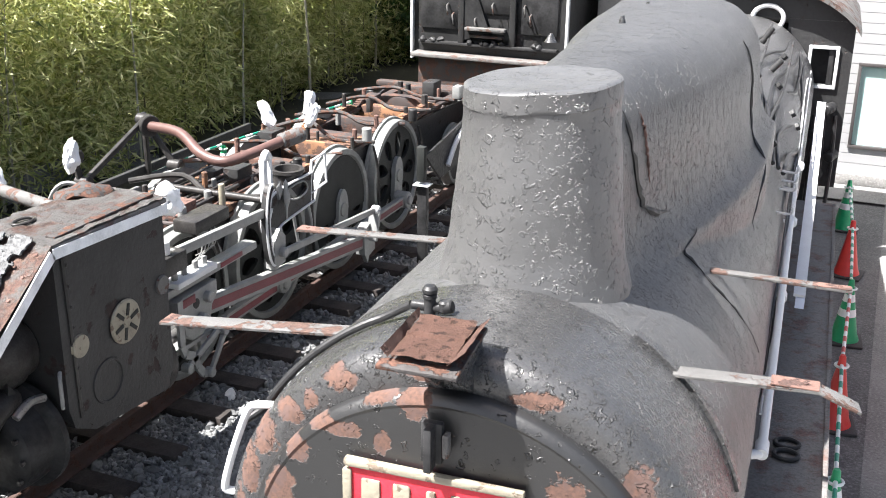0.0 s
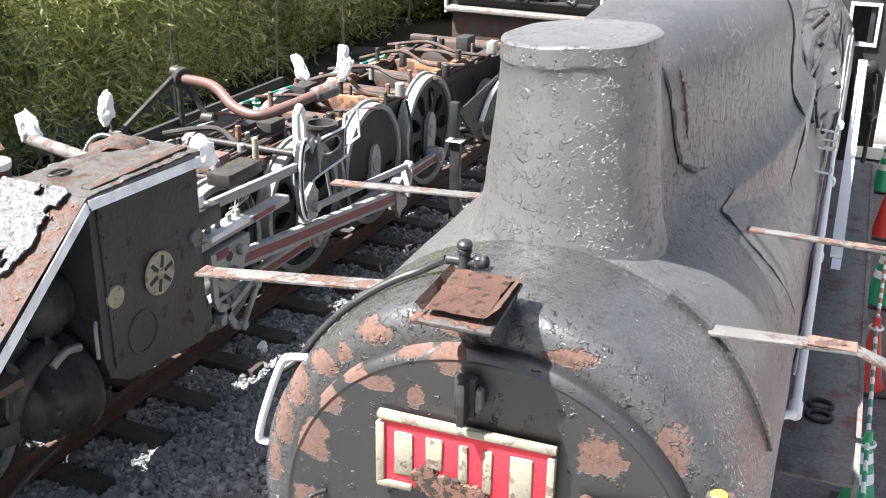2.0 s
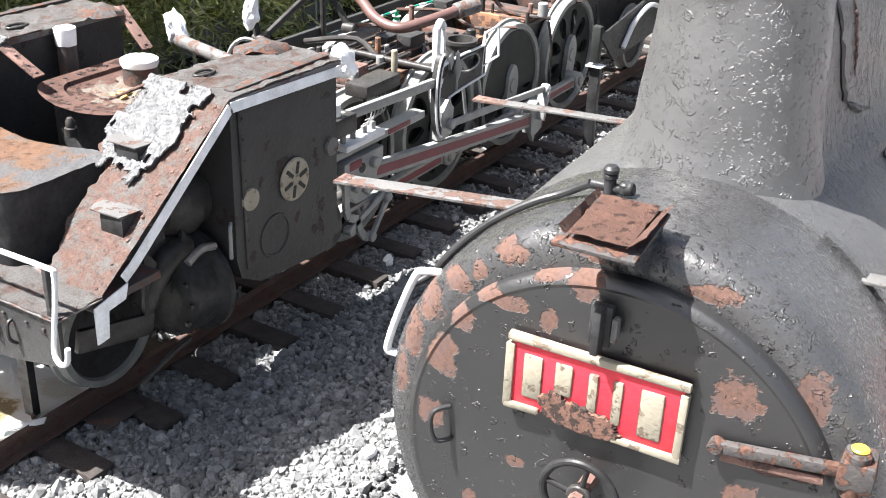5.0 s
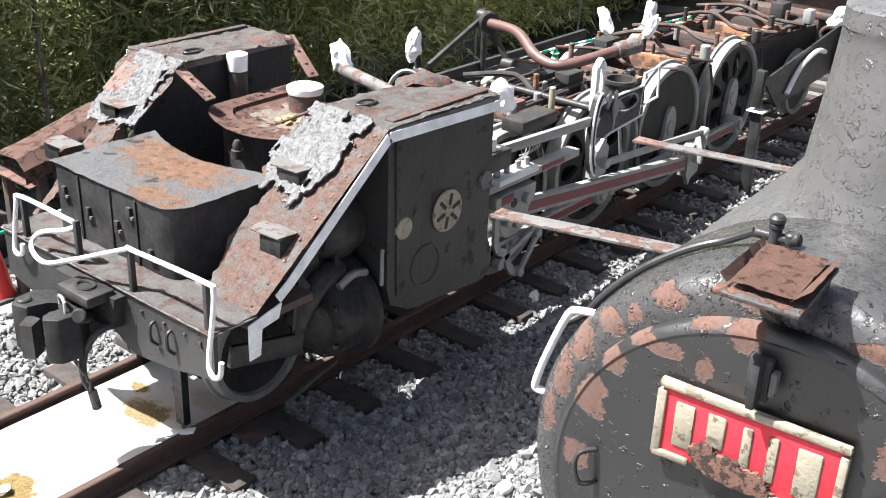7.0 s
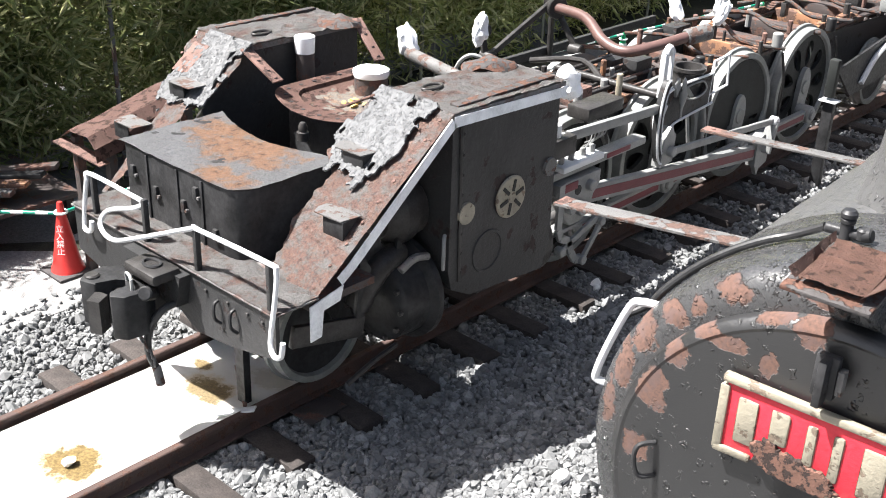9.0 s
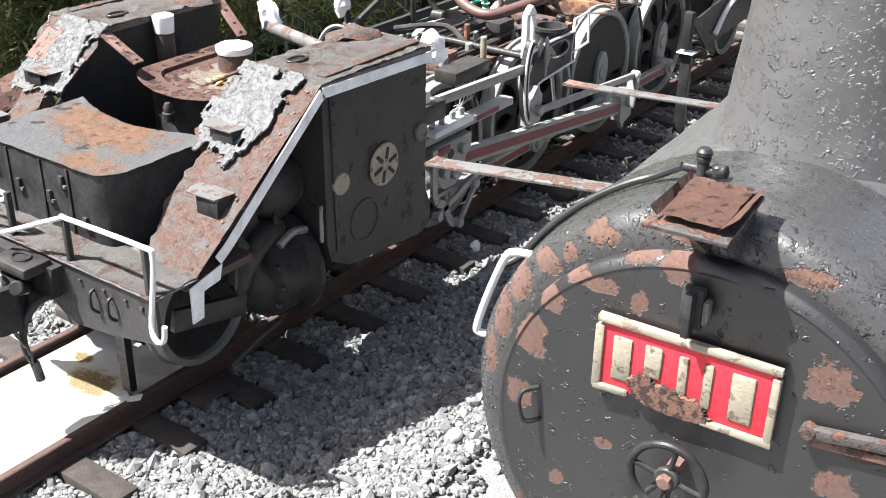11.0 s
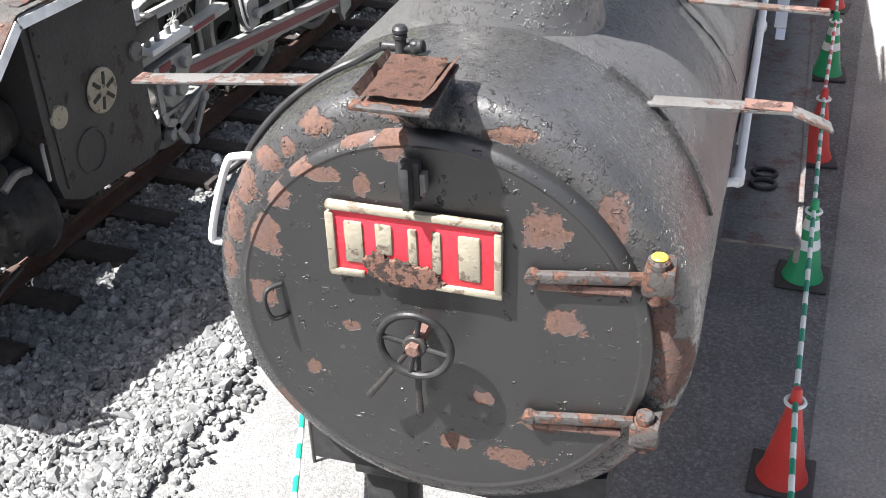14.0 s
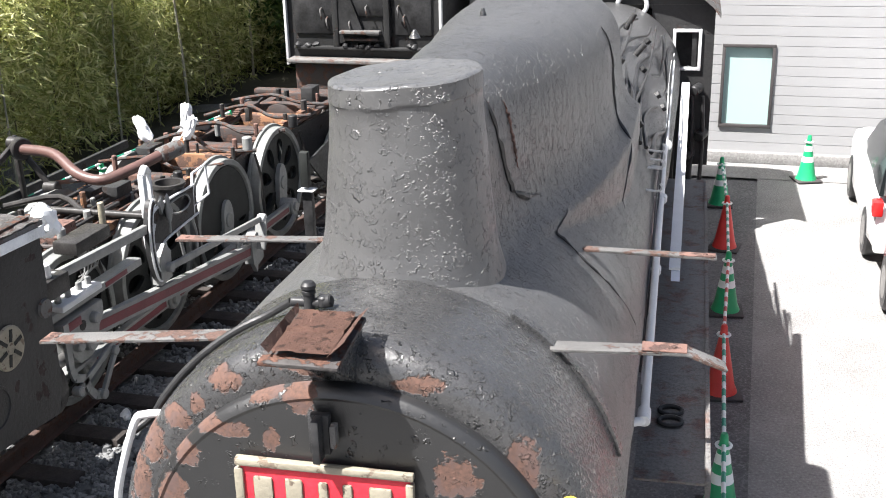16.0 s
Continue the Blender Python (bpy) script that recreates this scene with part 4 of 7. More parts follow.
for i in range(5):
    rr = random.Random(i)
    pts = [(0.86 + 0.02 * rr.random(), 2.0 + k * 0.55, 2.44 + 0.045 * k + 0.04 * math.sin(k * 1.3 + i) + 0.03 * i - (0.12 if k == 0 else 0)) for k in range(11)]
    part("cable", tube(pts, 0.006 if i else 0.009, 6, smooth_steps=4), M["white"] if i in (0, 2) else M["rubber"], boiler)
for v, z in ((3.6, 2.83), (3.75, 2.93), (3.9, 3.0), (4.2, 2.86), (4.25, 2.80)):
    part("hook", tube([(0.80, v, z), (0.88, v - 0.02, z), (0.895, v - 0.03, z + 0.03), (0.885, v - 0.03, z + 0.05)], 0.008, 6, smooth_steps=3), M["white"], boiler, "white painted pipe hook")
plate2 = part("side_plate", prism([(3.7, 2.20), (7.0, 2.72), (7.0, 2.79), (3.7, 2.27)], "x", 0.975, 1.03), M["bluewhite"], boiler, "long pale blue-white side plate")
part("side_plate_edge", prism([(3.7, 2.275), (7.0, 2.795), (7.0, 2.81), (3.7, 2.29)], "x", 0.96, 1.03), M["white"], boiler)

# lugs on the casing
for u, v, z, h in ((0.0, 2.52, 3.99, 0.075), (0.0, 3.3, 3.98, 0.06), (-0.3, 2.3, 3.95, 0.04)):
    part("lifting_lug", tube([(u, v, z), (u, v, z + h)], [0.030, 0.008], 10), M["smoke"], boiler)
# cracks in the cladding: ragged dark slits that follow the surface
def on_shell(v, z):
    """The right-hand surface of barrel and casing at v and height z."""
    lo_a, hi_a = 0.0, 1.6
    for _ in range(26):
        am = (lo_a + hi_a) / 2
        if BZ + shell_radius(am, v, RB) * math.cos(am) > z:
            lo_a = am
        else:
            hi_a = am
    r = shell_radius(lo_a, v, RB)
    return Vector((r * math.sin(lo_a), v, z))


def crack(places, width, label, seed, mat):
    n = 26
    pts, radii = [], []
    for k in range(n + 1):
        t = k / n * (len(places) - 1)
        i = min(int(t), len(places) - 2)
        f = t - i
        v = places[i][0] * (1 - f) + places[i + 1][0] * f + 0.018 * noise.noise(Vector((k * 0.9, seed, 0)))
        z = places[i][1] * (1 - f) + places[i + 1][1] * f
        pts.append(on_shell(v, z) + Vector((0.002, -0.002, 0)))
        radii.append(max(0.002, width * (0.55 + 0.9 * noise.noise(Vector((k * 0.45, seed, 4)))) * min(1.0, 5 * k / n + 0.2, 5 * (n - k) / n + 0.2)))
    part("cladding_crack", tube(pts, radii, 6), mat, boiler, label)


crack([(1.25, 3.94), (1.28, 3.75), (1.34, 3.60), (1.42, 3.46), (1.54, 3.40), (1.66, 3.38)], 0.022, "ragged dark crack in the cladding", 2.0, M["rubber"])
crack([(1.43, 3.84), (1.45, 3.70), (1.50, 3.54)], 0.012, "rusty split in the cladding", 8.0, M["rust"])
crack([(3.18, 3.88), (3.22, 3.65), (3.24, 3.45), (3.15, 3.28), (2.95, 3.12), (2.75, 2.98)], 0.017, "black lifted cladding edge", 5.0, M["rubber"])
crack([(1.80, 3.27), (1.62, 3.22), (1.58, 3.10), (1.66, 2.95), (1.80, 2.72)], 0.009, "dark split in the barrel lagging", 11.0, M["rubber"])

# black pipes and cables that wander over the rear of the barrel
for i in range(6):
    rr = random.Random(70 + i)
    a0 = radians(34 + 7 * i)
    pts = []
    for k in range(9):
        v = 3.7 + 0.1 * i + (7.9 - 3.7) * k / 8
        a = a0 + 0.07 * (rr.random() - 0.5) + 0.10 * math.sin(k * 0.8 + i)
        r = RB + 0.025 + 0.02 * rr.random()
        pts.append((r * math.sin(a), v, BZ + r * math.cos(a)))
    part("boiler_pipe", tube(pts, 0.010 + 0.008 * rr.random(), 8, smooth_steps=4), M["rubber"] if i % 3 else M["worn"], boiler, "dark pipe over the rear barrel")
for i in range(7):
    rr = random.Random(90 + i)
    a, v = radians(30 + 38 * rr.random()), 3.8 + 3.6 * rr.random()
    d = Vector((math.sin(a), 0, math.cos(a)))
    p = Vector((0, v, BZ)) + d * (RB - 0.01)
    bm = cyl(p, p + d * 0.07, 0.022, 10, 0.004)
    cyl(p + d * 0.05, p + d * 0.09, 0.032, 6, 0.004, bm)
    part("boiler_plug", bm, M["black"], boiler)

# smokebox saddle and stands under the boiler
bm = bm_new()
prism([(-0.60, 1.62), (0.60, 1.62), (0.60, 1.80), (0.42, 1.76), (0.0, 1.66), (-0.42, 1.76), (-0.60, 1.86)], "y", 0.14, 1.1, bm)
roughen(bm, 0.006, 8.0)
part("saddle", bm, M["black"], boiler, "black cast saddle flange under the smokebox")
for v in (0.55, 4.0, 7.4, 10.2):
    bm = bm_new()
    add_box(bm, (-0.55, v - 0.15, 1.30), (0.55, v + 0.15, 1.64), 0.01)
    for u in (-0.42, 0.42):
        add_box(bm, (u - 0.1, v - 0.1, 0.0), (u + 0.1, v + 0.1, 1.2999), 0.008)
    add_box(bm, (-0.6, v - 0.2, -0.05), (0.6, v + 0.2, 0.0), 0.004)
    part("stand", bm, M["black"], boiler, "steel support stand")
part("ash_pan", box((-0.62, 4.6, 1.20), (0.62, 10.9, 1.75), 0.03), M["black"], boiler)
# running board on the right with flaked edge
board = part("running_board", box((0.86, 1.74, 1.93), (1.20, 6.9, 1.945), 0.003), M["deckrust"], boiler, "dark rusty running board with flaked edge")
part("board_edge", roughen(box((1.20, 1.74, 1.86), (1.225, 6.9, 1.955), 0.002), 0.003, 20.0), M["deckrust"], board, "pink-grey flaked edge strip")
for v in (2.3, 2.42):
    part("eye_plate", tube([(1.02 + 0.06 * math.cos(a), v + 0.05 * math.sin(a), 1.96) for a in (2 * math.pi * k / 16 for k in range(16))], 0.013, 8, True), M["black"], board)

# cab at the rear
cab = part("cab", box((-0.82, 8.3, 1.75), (1.2, 9.6, 3.28), 0.02), M["black"], boiler, "black cab with a white framed window and curved roof")
bm = bm_new()
arc = [(-0.87 + 2.14 * k / 28, 3.30 + 0.45 * (1 - ((k - 14) / 14) ** 2) ** 0.75) for k in range(29)]
prism(arc + [(u, z - 0.05) for u, z in arc[::-1]], "y", 7.85, 9.75, bm)
part("roof", bm, M["galv"], cab, "pale flaking curved cab roof")
bm = bm_new()
prism(arc[1:-1] + [(1.17, 3.361), (-0.80, 3.361)], "y", 8.0, 8.05, bm)
part("front_gable", bm, M["worn"], cab)
bm = bm_new()
wu0, wu1, wz0, wz1 = 0.86, 1.075, 2.76, 3.10
for a, b in (((0.62, 1.78), (wu0, 3.36)), ((wu1, 1.78), (1.22, 3.36)), ((wu0, 1.78), (wu1, wz0)), ((wu0, wz1), (wu1, 3.36))):
    add_box(bm, (a[0], 8.0, a[1]), (b[0], 8.04, b[1]), 0)
part("front_wall", bm, M["worn"], cab)
bm = bm_new()
for p, q in (((wu0 - 0.03, wz0 - 0.03), (wu0, wz1 + 0.03)), ((wu1, wz0 - 0.03), (wu1 + 0.03, wz1 + 0.03)), ((wu0, wz0 - 0.03), (wu1, wz0)), ((wu0, wz1), (wu1, wz1 + 0.03))):
    add_box(bm, (p[0], 7.975, p[1]), (q[0], 8.06, q[1]), 0.004)
part("window_frame", bm, M["white"], cab, "white painted window frame")
part("window_bar", box((1.015, 8.0, wz0), (1.06, 8.04, wz1), 0.002), M["black"], cab)
part("round_window_rim", tube([(0.43 + 0.14 * math.cos(a), 7.95, 3.36 + 0.115 * math.sin(a)) for a in (2 * math.pi * k / 32 for k in range(32))], 0.022, 8, True), M["white"], cab, "white painted round window rim")
for z, u in ((1.9, 1.0), (2.1, 1.12), (2.3, 0.95), (2.55, 1.05)):
    part("side_fitting", cyl((u, 7.85, z), (u + 0.06, 7.98, z + 0.02), 0.05, 12, 0.01), M["black"], cab)
for u in (0.86, 0.95, 1.04, 1.14):
    part("down_pipe", tube([(u, 7.9, 2.5), (u + 0.02, 7.9, 2.0), (u, 7.92, 1.2)], 0.02, 8, smooth_steps=3), M["black"], cab)
cab.scale = (1.27, 1.27, 1.27)
cab.location = (-0.254, 0.778, -1.296)
part("timber_block", box((0.66, 10.4, -0.03), (1.14, 11.0, 0.51), 0.01), M["frame"], boiler)
part("cab_stand", box((0.55, 11.2, -0.04), (1.1, 11.7, 0.93), 0.01), M["wheelgrey"], boiler)
# fittings on the rear barrel
for v, a, h in ((5.0, 32, 0.16), (6.2, 40, 0.14), (7.1, 30, 0.16)):
    a = radians(a)
    d = Vector((math.sin(a), 0, math.cos(a)))
    p = Vector((0, v, BZ)) + d * 0.88
    bm = cyl(p, p + d * h, 0.026, 12, 0.006)
    cyl(p + d * h * 0.6, p + d * h * 0.6 + Vector((0, 0.12, 0)), 0.016, 10, 0.005, bm)
    part("boiler_fitting", bm, M["worn"], boiler)
for k in range(2):
    a = radians(30 + 16 * k)
    part("rear_pipe", tube([((0.90 + 0.02 * k) * math.sin(a), 4.6 + 0.1 * k, BZ + 0.9 * math.cos(a)), (0.93 * math.sin(a + 0.05), 6.0, BZ + 0.93 * math.cos(a + 0.05)), (0.95 * math.sin(a), 7.9, BZ + 0.95 * math.cos(a))], 0.011, 8, smooth_steps=4), M["worn"], boiler)

# ---------------------------------------------------------------- the stripped locomotive frame on the left track
loco = empty("locomotive_chassis", "stripped rusty locomotive frame with wheels, rods and cylinders on the track", "locomotive")


def L(dx, y, z, s=1):
    """A place on the chassis: dx out from its middle on side s."""
    return Vector((TX + s * dx, y, z))


def lp(name, bm, mat, parent=None, label="", smooth=35.0):
    return part(name, bm, mat, parent or loco, label, smooth)


def ragged_deck(x0, x1, y0, y1, z_at, seed, nx=46, ny=54, lump=0.010):
    """A plate top under thick scale: lumpy, with flakes lifted at the edges."""
    bm = bm_new()
    g = []
    for i in range(ny + 1):
        row = []
        for j in range(nx + 1):
            x, y = x0 + (x1 - x0) * j / nx, y0 + (y1 - y0) * i / ny
            p = Vector((x * 7, y * 7, seed))
            h = lump * (0.7 * noise.noise(p) + 0.5 * noise.noise(p * 2.7))
            flake = noise.noise(p * 1.3 + Vector((3, 5, 0)))
            if flake > 0.12:
                h += lump * 0.9 * min(1.0, (flake - 0.12) * 9)
            edge = 0.014 * noise.noise(p * 2.0) if i in (0, ny) or j in (0, nx) else 0.0
            row.append(bm.verts.new((x + edge, y + edge, z_at(y) + h)))
        g.append(row)
    for i in range(ny):
        for j in range(nx):
            bm.faces.new((g[i][j], g[i][j + 1], g[i + 1][j + 1], g[i + 1][j]))
    bmesh.ops.solidify(bm, geom=bm.faces[:], thickness=0.006)
    return bm


DRV = [4.80, 6.33, 7.88, 9.43]
WZ, WR = 0.90, 0.70


def wheel_centre(r0, r1, holes, dx0, dx1, first=0.0, skip=()):
    """A cast disc with oval openings."""
    bm = bm_new()
    n = 6
    for h in range(holes):
        a0, a1 = first + 2 * math.pi * h / holes, first + 2 * math.pi * (h + 1) / holes
        rim = []
        for k in range(n):
            rim.append((r0, a0 + (a1 - a0) * k / n))
        for k in range(n):
            rim.append((r0 + (r1 - r0) * k / n, a1))
        for k in range(n):
            rim.append((r1, a1 + (a0 - a1) * k / n))
        for k in range(n):
            rim.append((r1 + (r0 - r1) * k / n, a0))
        outer = [bm.verts.new((0, r * math.cos(a), r * math.sin(a))) for r, a in rim]
        if h in skip:
            bm.faces.new(outer)
            continue
        rc, ac = (r0 + r1) / 2, (a0 + a1) / 2
        inner = []
        for r, a in rim:
            ang = math.atan2((r - rc) / (r1 - r0), (a - ac) / (a1 - a0))
            rr, aa = rc + 0.34 * (r1 - r0) * math.sin(ang), ac + 0.29 * (a1 - a0) * math.cos(ang)
            inner.append(bm.verts.new((0, rr * math.cos(aa), rr * math.sin(aa))))
        for k in range(len(rim)):
            j = (k + 1) % len(rim)
            bm.faces.new((outer[k], outer[j], inner[j], inner[k]))
    bmesh.ops.remove_doubles(bm, verts=bm.verts, dist=1e-5)
    bmesh.ops.recalc_face_normals(bm, faces=bm.faces)
    g = bmesh.ops.extrude_face_region(bm, geom=bm.faces[:])
    bmesh.ops.translate(bm, vec=(dx1 - dx0, 0, 0), verts=[e for e in g["geom"] if isinstance(e, bmesh.types.BMVert)])
    bmesh.ops.translate(bm, vec=(dx0, 0, 0), verts=bm.verts)
    return bm


def driver(y, s, big_weight):
    prof = [(0.50, 0.66), (0.50, 0.735), (0.53, 0.73), (0.54, 0.70), (0.635, 0.695), (0.64, 0.69), (0.64, 0.635), (0.625, 0.625), (0.50, 0.61)]
    tyre = lp("driving_wheel", lathe([(s * u, r) for u, r in prof], "x", (TX, y, WZ), 72, ring_shape=True), M["tyre"], None, "boxed-spoke driving wheel with grey tyre")
    bm = wheel_centre(0.17, 0.625, 9, 0.56, 0.605, y)
    bmesh.ops.transform(bm, matrix=Matrix.Translation((TX, y, WZ)) @ Matrix.Diagonal((s, 1, 1, 1)), verts=bm.verts)
    lp("wheel_centre", bm, M["wheelgrey"], tyre, "dark grey pierced disc")
    if s > 0:
        n = 20
        if big_weight:
            a0, a1 = radians(-8), radians(188)
            out = [(y + 0.612 * math.cos(a0 + (a1 - a0) * k / n), WZ + 0.612 * math.sin(a0 + (a1 - a0) * k / n)) for k in range(n + 1)]
            bm = prism(out, "x", TX + 0.606, TX + 0.622)
            lp("counterweight", bm, M["wheelgrey"], tyre)
        # hub web running down to the pin
        hub = [(y + 0.12 * math.cos(a), WZ + 0.24 * math.sin(a)) for a in (math.pi * k / 14 for k in range(15))]
        hub += [(y - 0.15, WZ - 0.20), (y - 0.10, WZ - 0.38), (y + 0.06, WZ - 0.30)]
        lp("hub", prism(hub, "x", TX + 0.60, TX + 0.66), M["grey"], tyre, "light grey hub web")
        lp("axle_end", cyl((TX + 0.64, y, WZ), (TX + 0.675, y, WZ), 0.085, 24, 0.008), M["tyre"], tyre)
    return tyre


for i, y in enumerate(DRV):
    for s in (1, -1):
        driver(y, s, i == 2)
    lp("axle", cyl((TX - 0.56, y, WZ), (TX + 0.56, y, WZ), 0.085, 16), M["oily"])


def small_wheel(y, r, s):
    z = ZR + r
    prof = [(0.50, r - 0.06), (0.50, r + 0.028), (0.53, r + 0.022), (0.545, r), (0.635, r - 0.006), (0.635, r - 0.055), (0.60, r - 0.07)]
    w = lp("truck_wheel", lathe([(s * u, q) for u, q in prof], "x", (TX, y, z), 48, ring_shape=True), M["tyre"], None, "small leading wheel with grey tyre")
    lp("wheel_disc", lathe([(s * 0.53, r - 0.05), (s * 0.60, r - 0.06), (s * 0.585, r * 0.6), (s * 0.61, r * 0.3), (s * 0.65, r * 0.22), (s * 0.65, 0.0)], "x", (TX, y, z), 40), M["black"], w)


for s in (1, -1):
    small_wheel(1.83, 0.43, s)
    small_wheel(11.6, 0.43, s)

# main frames, stays
for s in (1, -1):
    out = [(0.95, 1.30), (0.95, 1.02), (1.4, 0.95), (2.3, 0.62), (4.0, 0.60), (11.9, 0.62), (12.3, 0.95), (12.3, 1.30), (9.0, 1.42), (4.0, 1.42), (3.2, 1.55), (1.6, 1.45)]
    lp("frame_plate", prism([(y, z) for y, z in out], "x", TX + s * 0.43, TX + s * 0.47), M["worn"], None, "worn black frame plate")
    lp("frame_top", box((min(TX + s * 0.39, TX + s * 0.51), 3.6, 1.421), (max(TX + s * 0.39, TX + s * 0.51), 12.0, 1.455), 0.005), M["frame"], None, "rusty frame top flange")
rng = random.Random(5)
for k, y in enumerate((3.9, 5.25, 5.6, 6.35, 7.1, 7.6, 8.5, 9.0, 9.9, 10.6, 11.3, 11.95)):
    z0 = 1.18 + 0.1 * rng.random()
    lp("cross_stay", box((TX - 0.43, y - 0.09 - 0.05 * rng.random(), z0), (TX + 0.43, y + 0.09, 1.47 + 0.06 * rng.random()), 0.012), M["frame"] if k % 3 else M["ochre"], None, "rusty cross stay")
for k in range(10):
    x = TX - 0.36 + 0.075 * k
    lp("brake_pull_rod", tube([(x, 4.5 + 0.3 * rng.random(), 1.50 + 0.05 * rng.random()), (x + 0.03, 6.2 + rng.random(), 1.53 + 0.05 * rng.random())], 0.015 + 0.012 * rng.random(), 8), M["frame"] if k % 2 else M["oily"])
# springs and hangers with ochre primer over the frames
for s in (1, -1):
    for y in (4.0, 5.0, 5.75, 6.9, 7.45, 8.6, 9.2, 10.1, 10.7):
        bm = bm_new()
        for q in range(4):
            add_box(bm, (TX + s * 0.45 - 0.045, y - 0.30 + 0.05 * q, 1.47 + 0.018 * q), (TX + s * 0.45 + 0.045, y + 0.30 - 0.05 * q, 1.485 + 0.018 * q), 0.002)
        lp("leaf_spring", bm, M["ochre"] if rng.random() < 0.55 else M["frame"], None, "leaf spring in ochre primer")
        lp("spring_hanger", cyl((TX + s * 0.45, y, 1.40), (TX + s * 0.45, y, 1.62 + 0.1 * rng.random()), 0.03, 8, 0.005), M["rust"] if rng.random() < 0.5 else M["oily"])
for k in range(34):
    y = 3.8 + 8.2 * rng.random()
    x = TX - 0.62 + 1.24 * rng.random()
    h = 0.06 + 0.16 * rng.random()
    w = 0.03 + 0.07 * rng.random()
    mat = rng.choice([M["frame"], M["rust"], M["oily"], M["worn"], M["ochre"], M["grey"]])
    if rng.random() < 0.5:
        lp("bracket", box((x - w, y - w * 1.6, 1.45), (x + w, y + w * 1.6, 1.47 + h), 0.008), mat)
    else:
        lp("stud", cyl((x, y, 1.42), (x, y, 1.5 + h), w * 0.45, 10, 0.006), mat)
for k in range(9):
    y = 4.2 + 0.85 * k
    lp("cross_pipe", tube([(TX - 0.75, y, 1.52 + 0.1 * rng.random()), (TX - 0.2, y + 0.15, 1.62 + 0.1 * rng.random()), (TX + 0.25, y + 0.1 * rng.random(), 1.55), (TX + 0.7, y + 0.2, 1.5 + 0.1 * rng.random())], 0.018 + 0.012 * rng.random(), 8, smooth_steps=4), rng.choice([M["frame"], M["oily"], M["scale"]]))

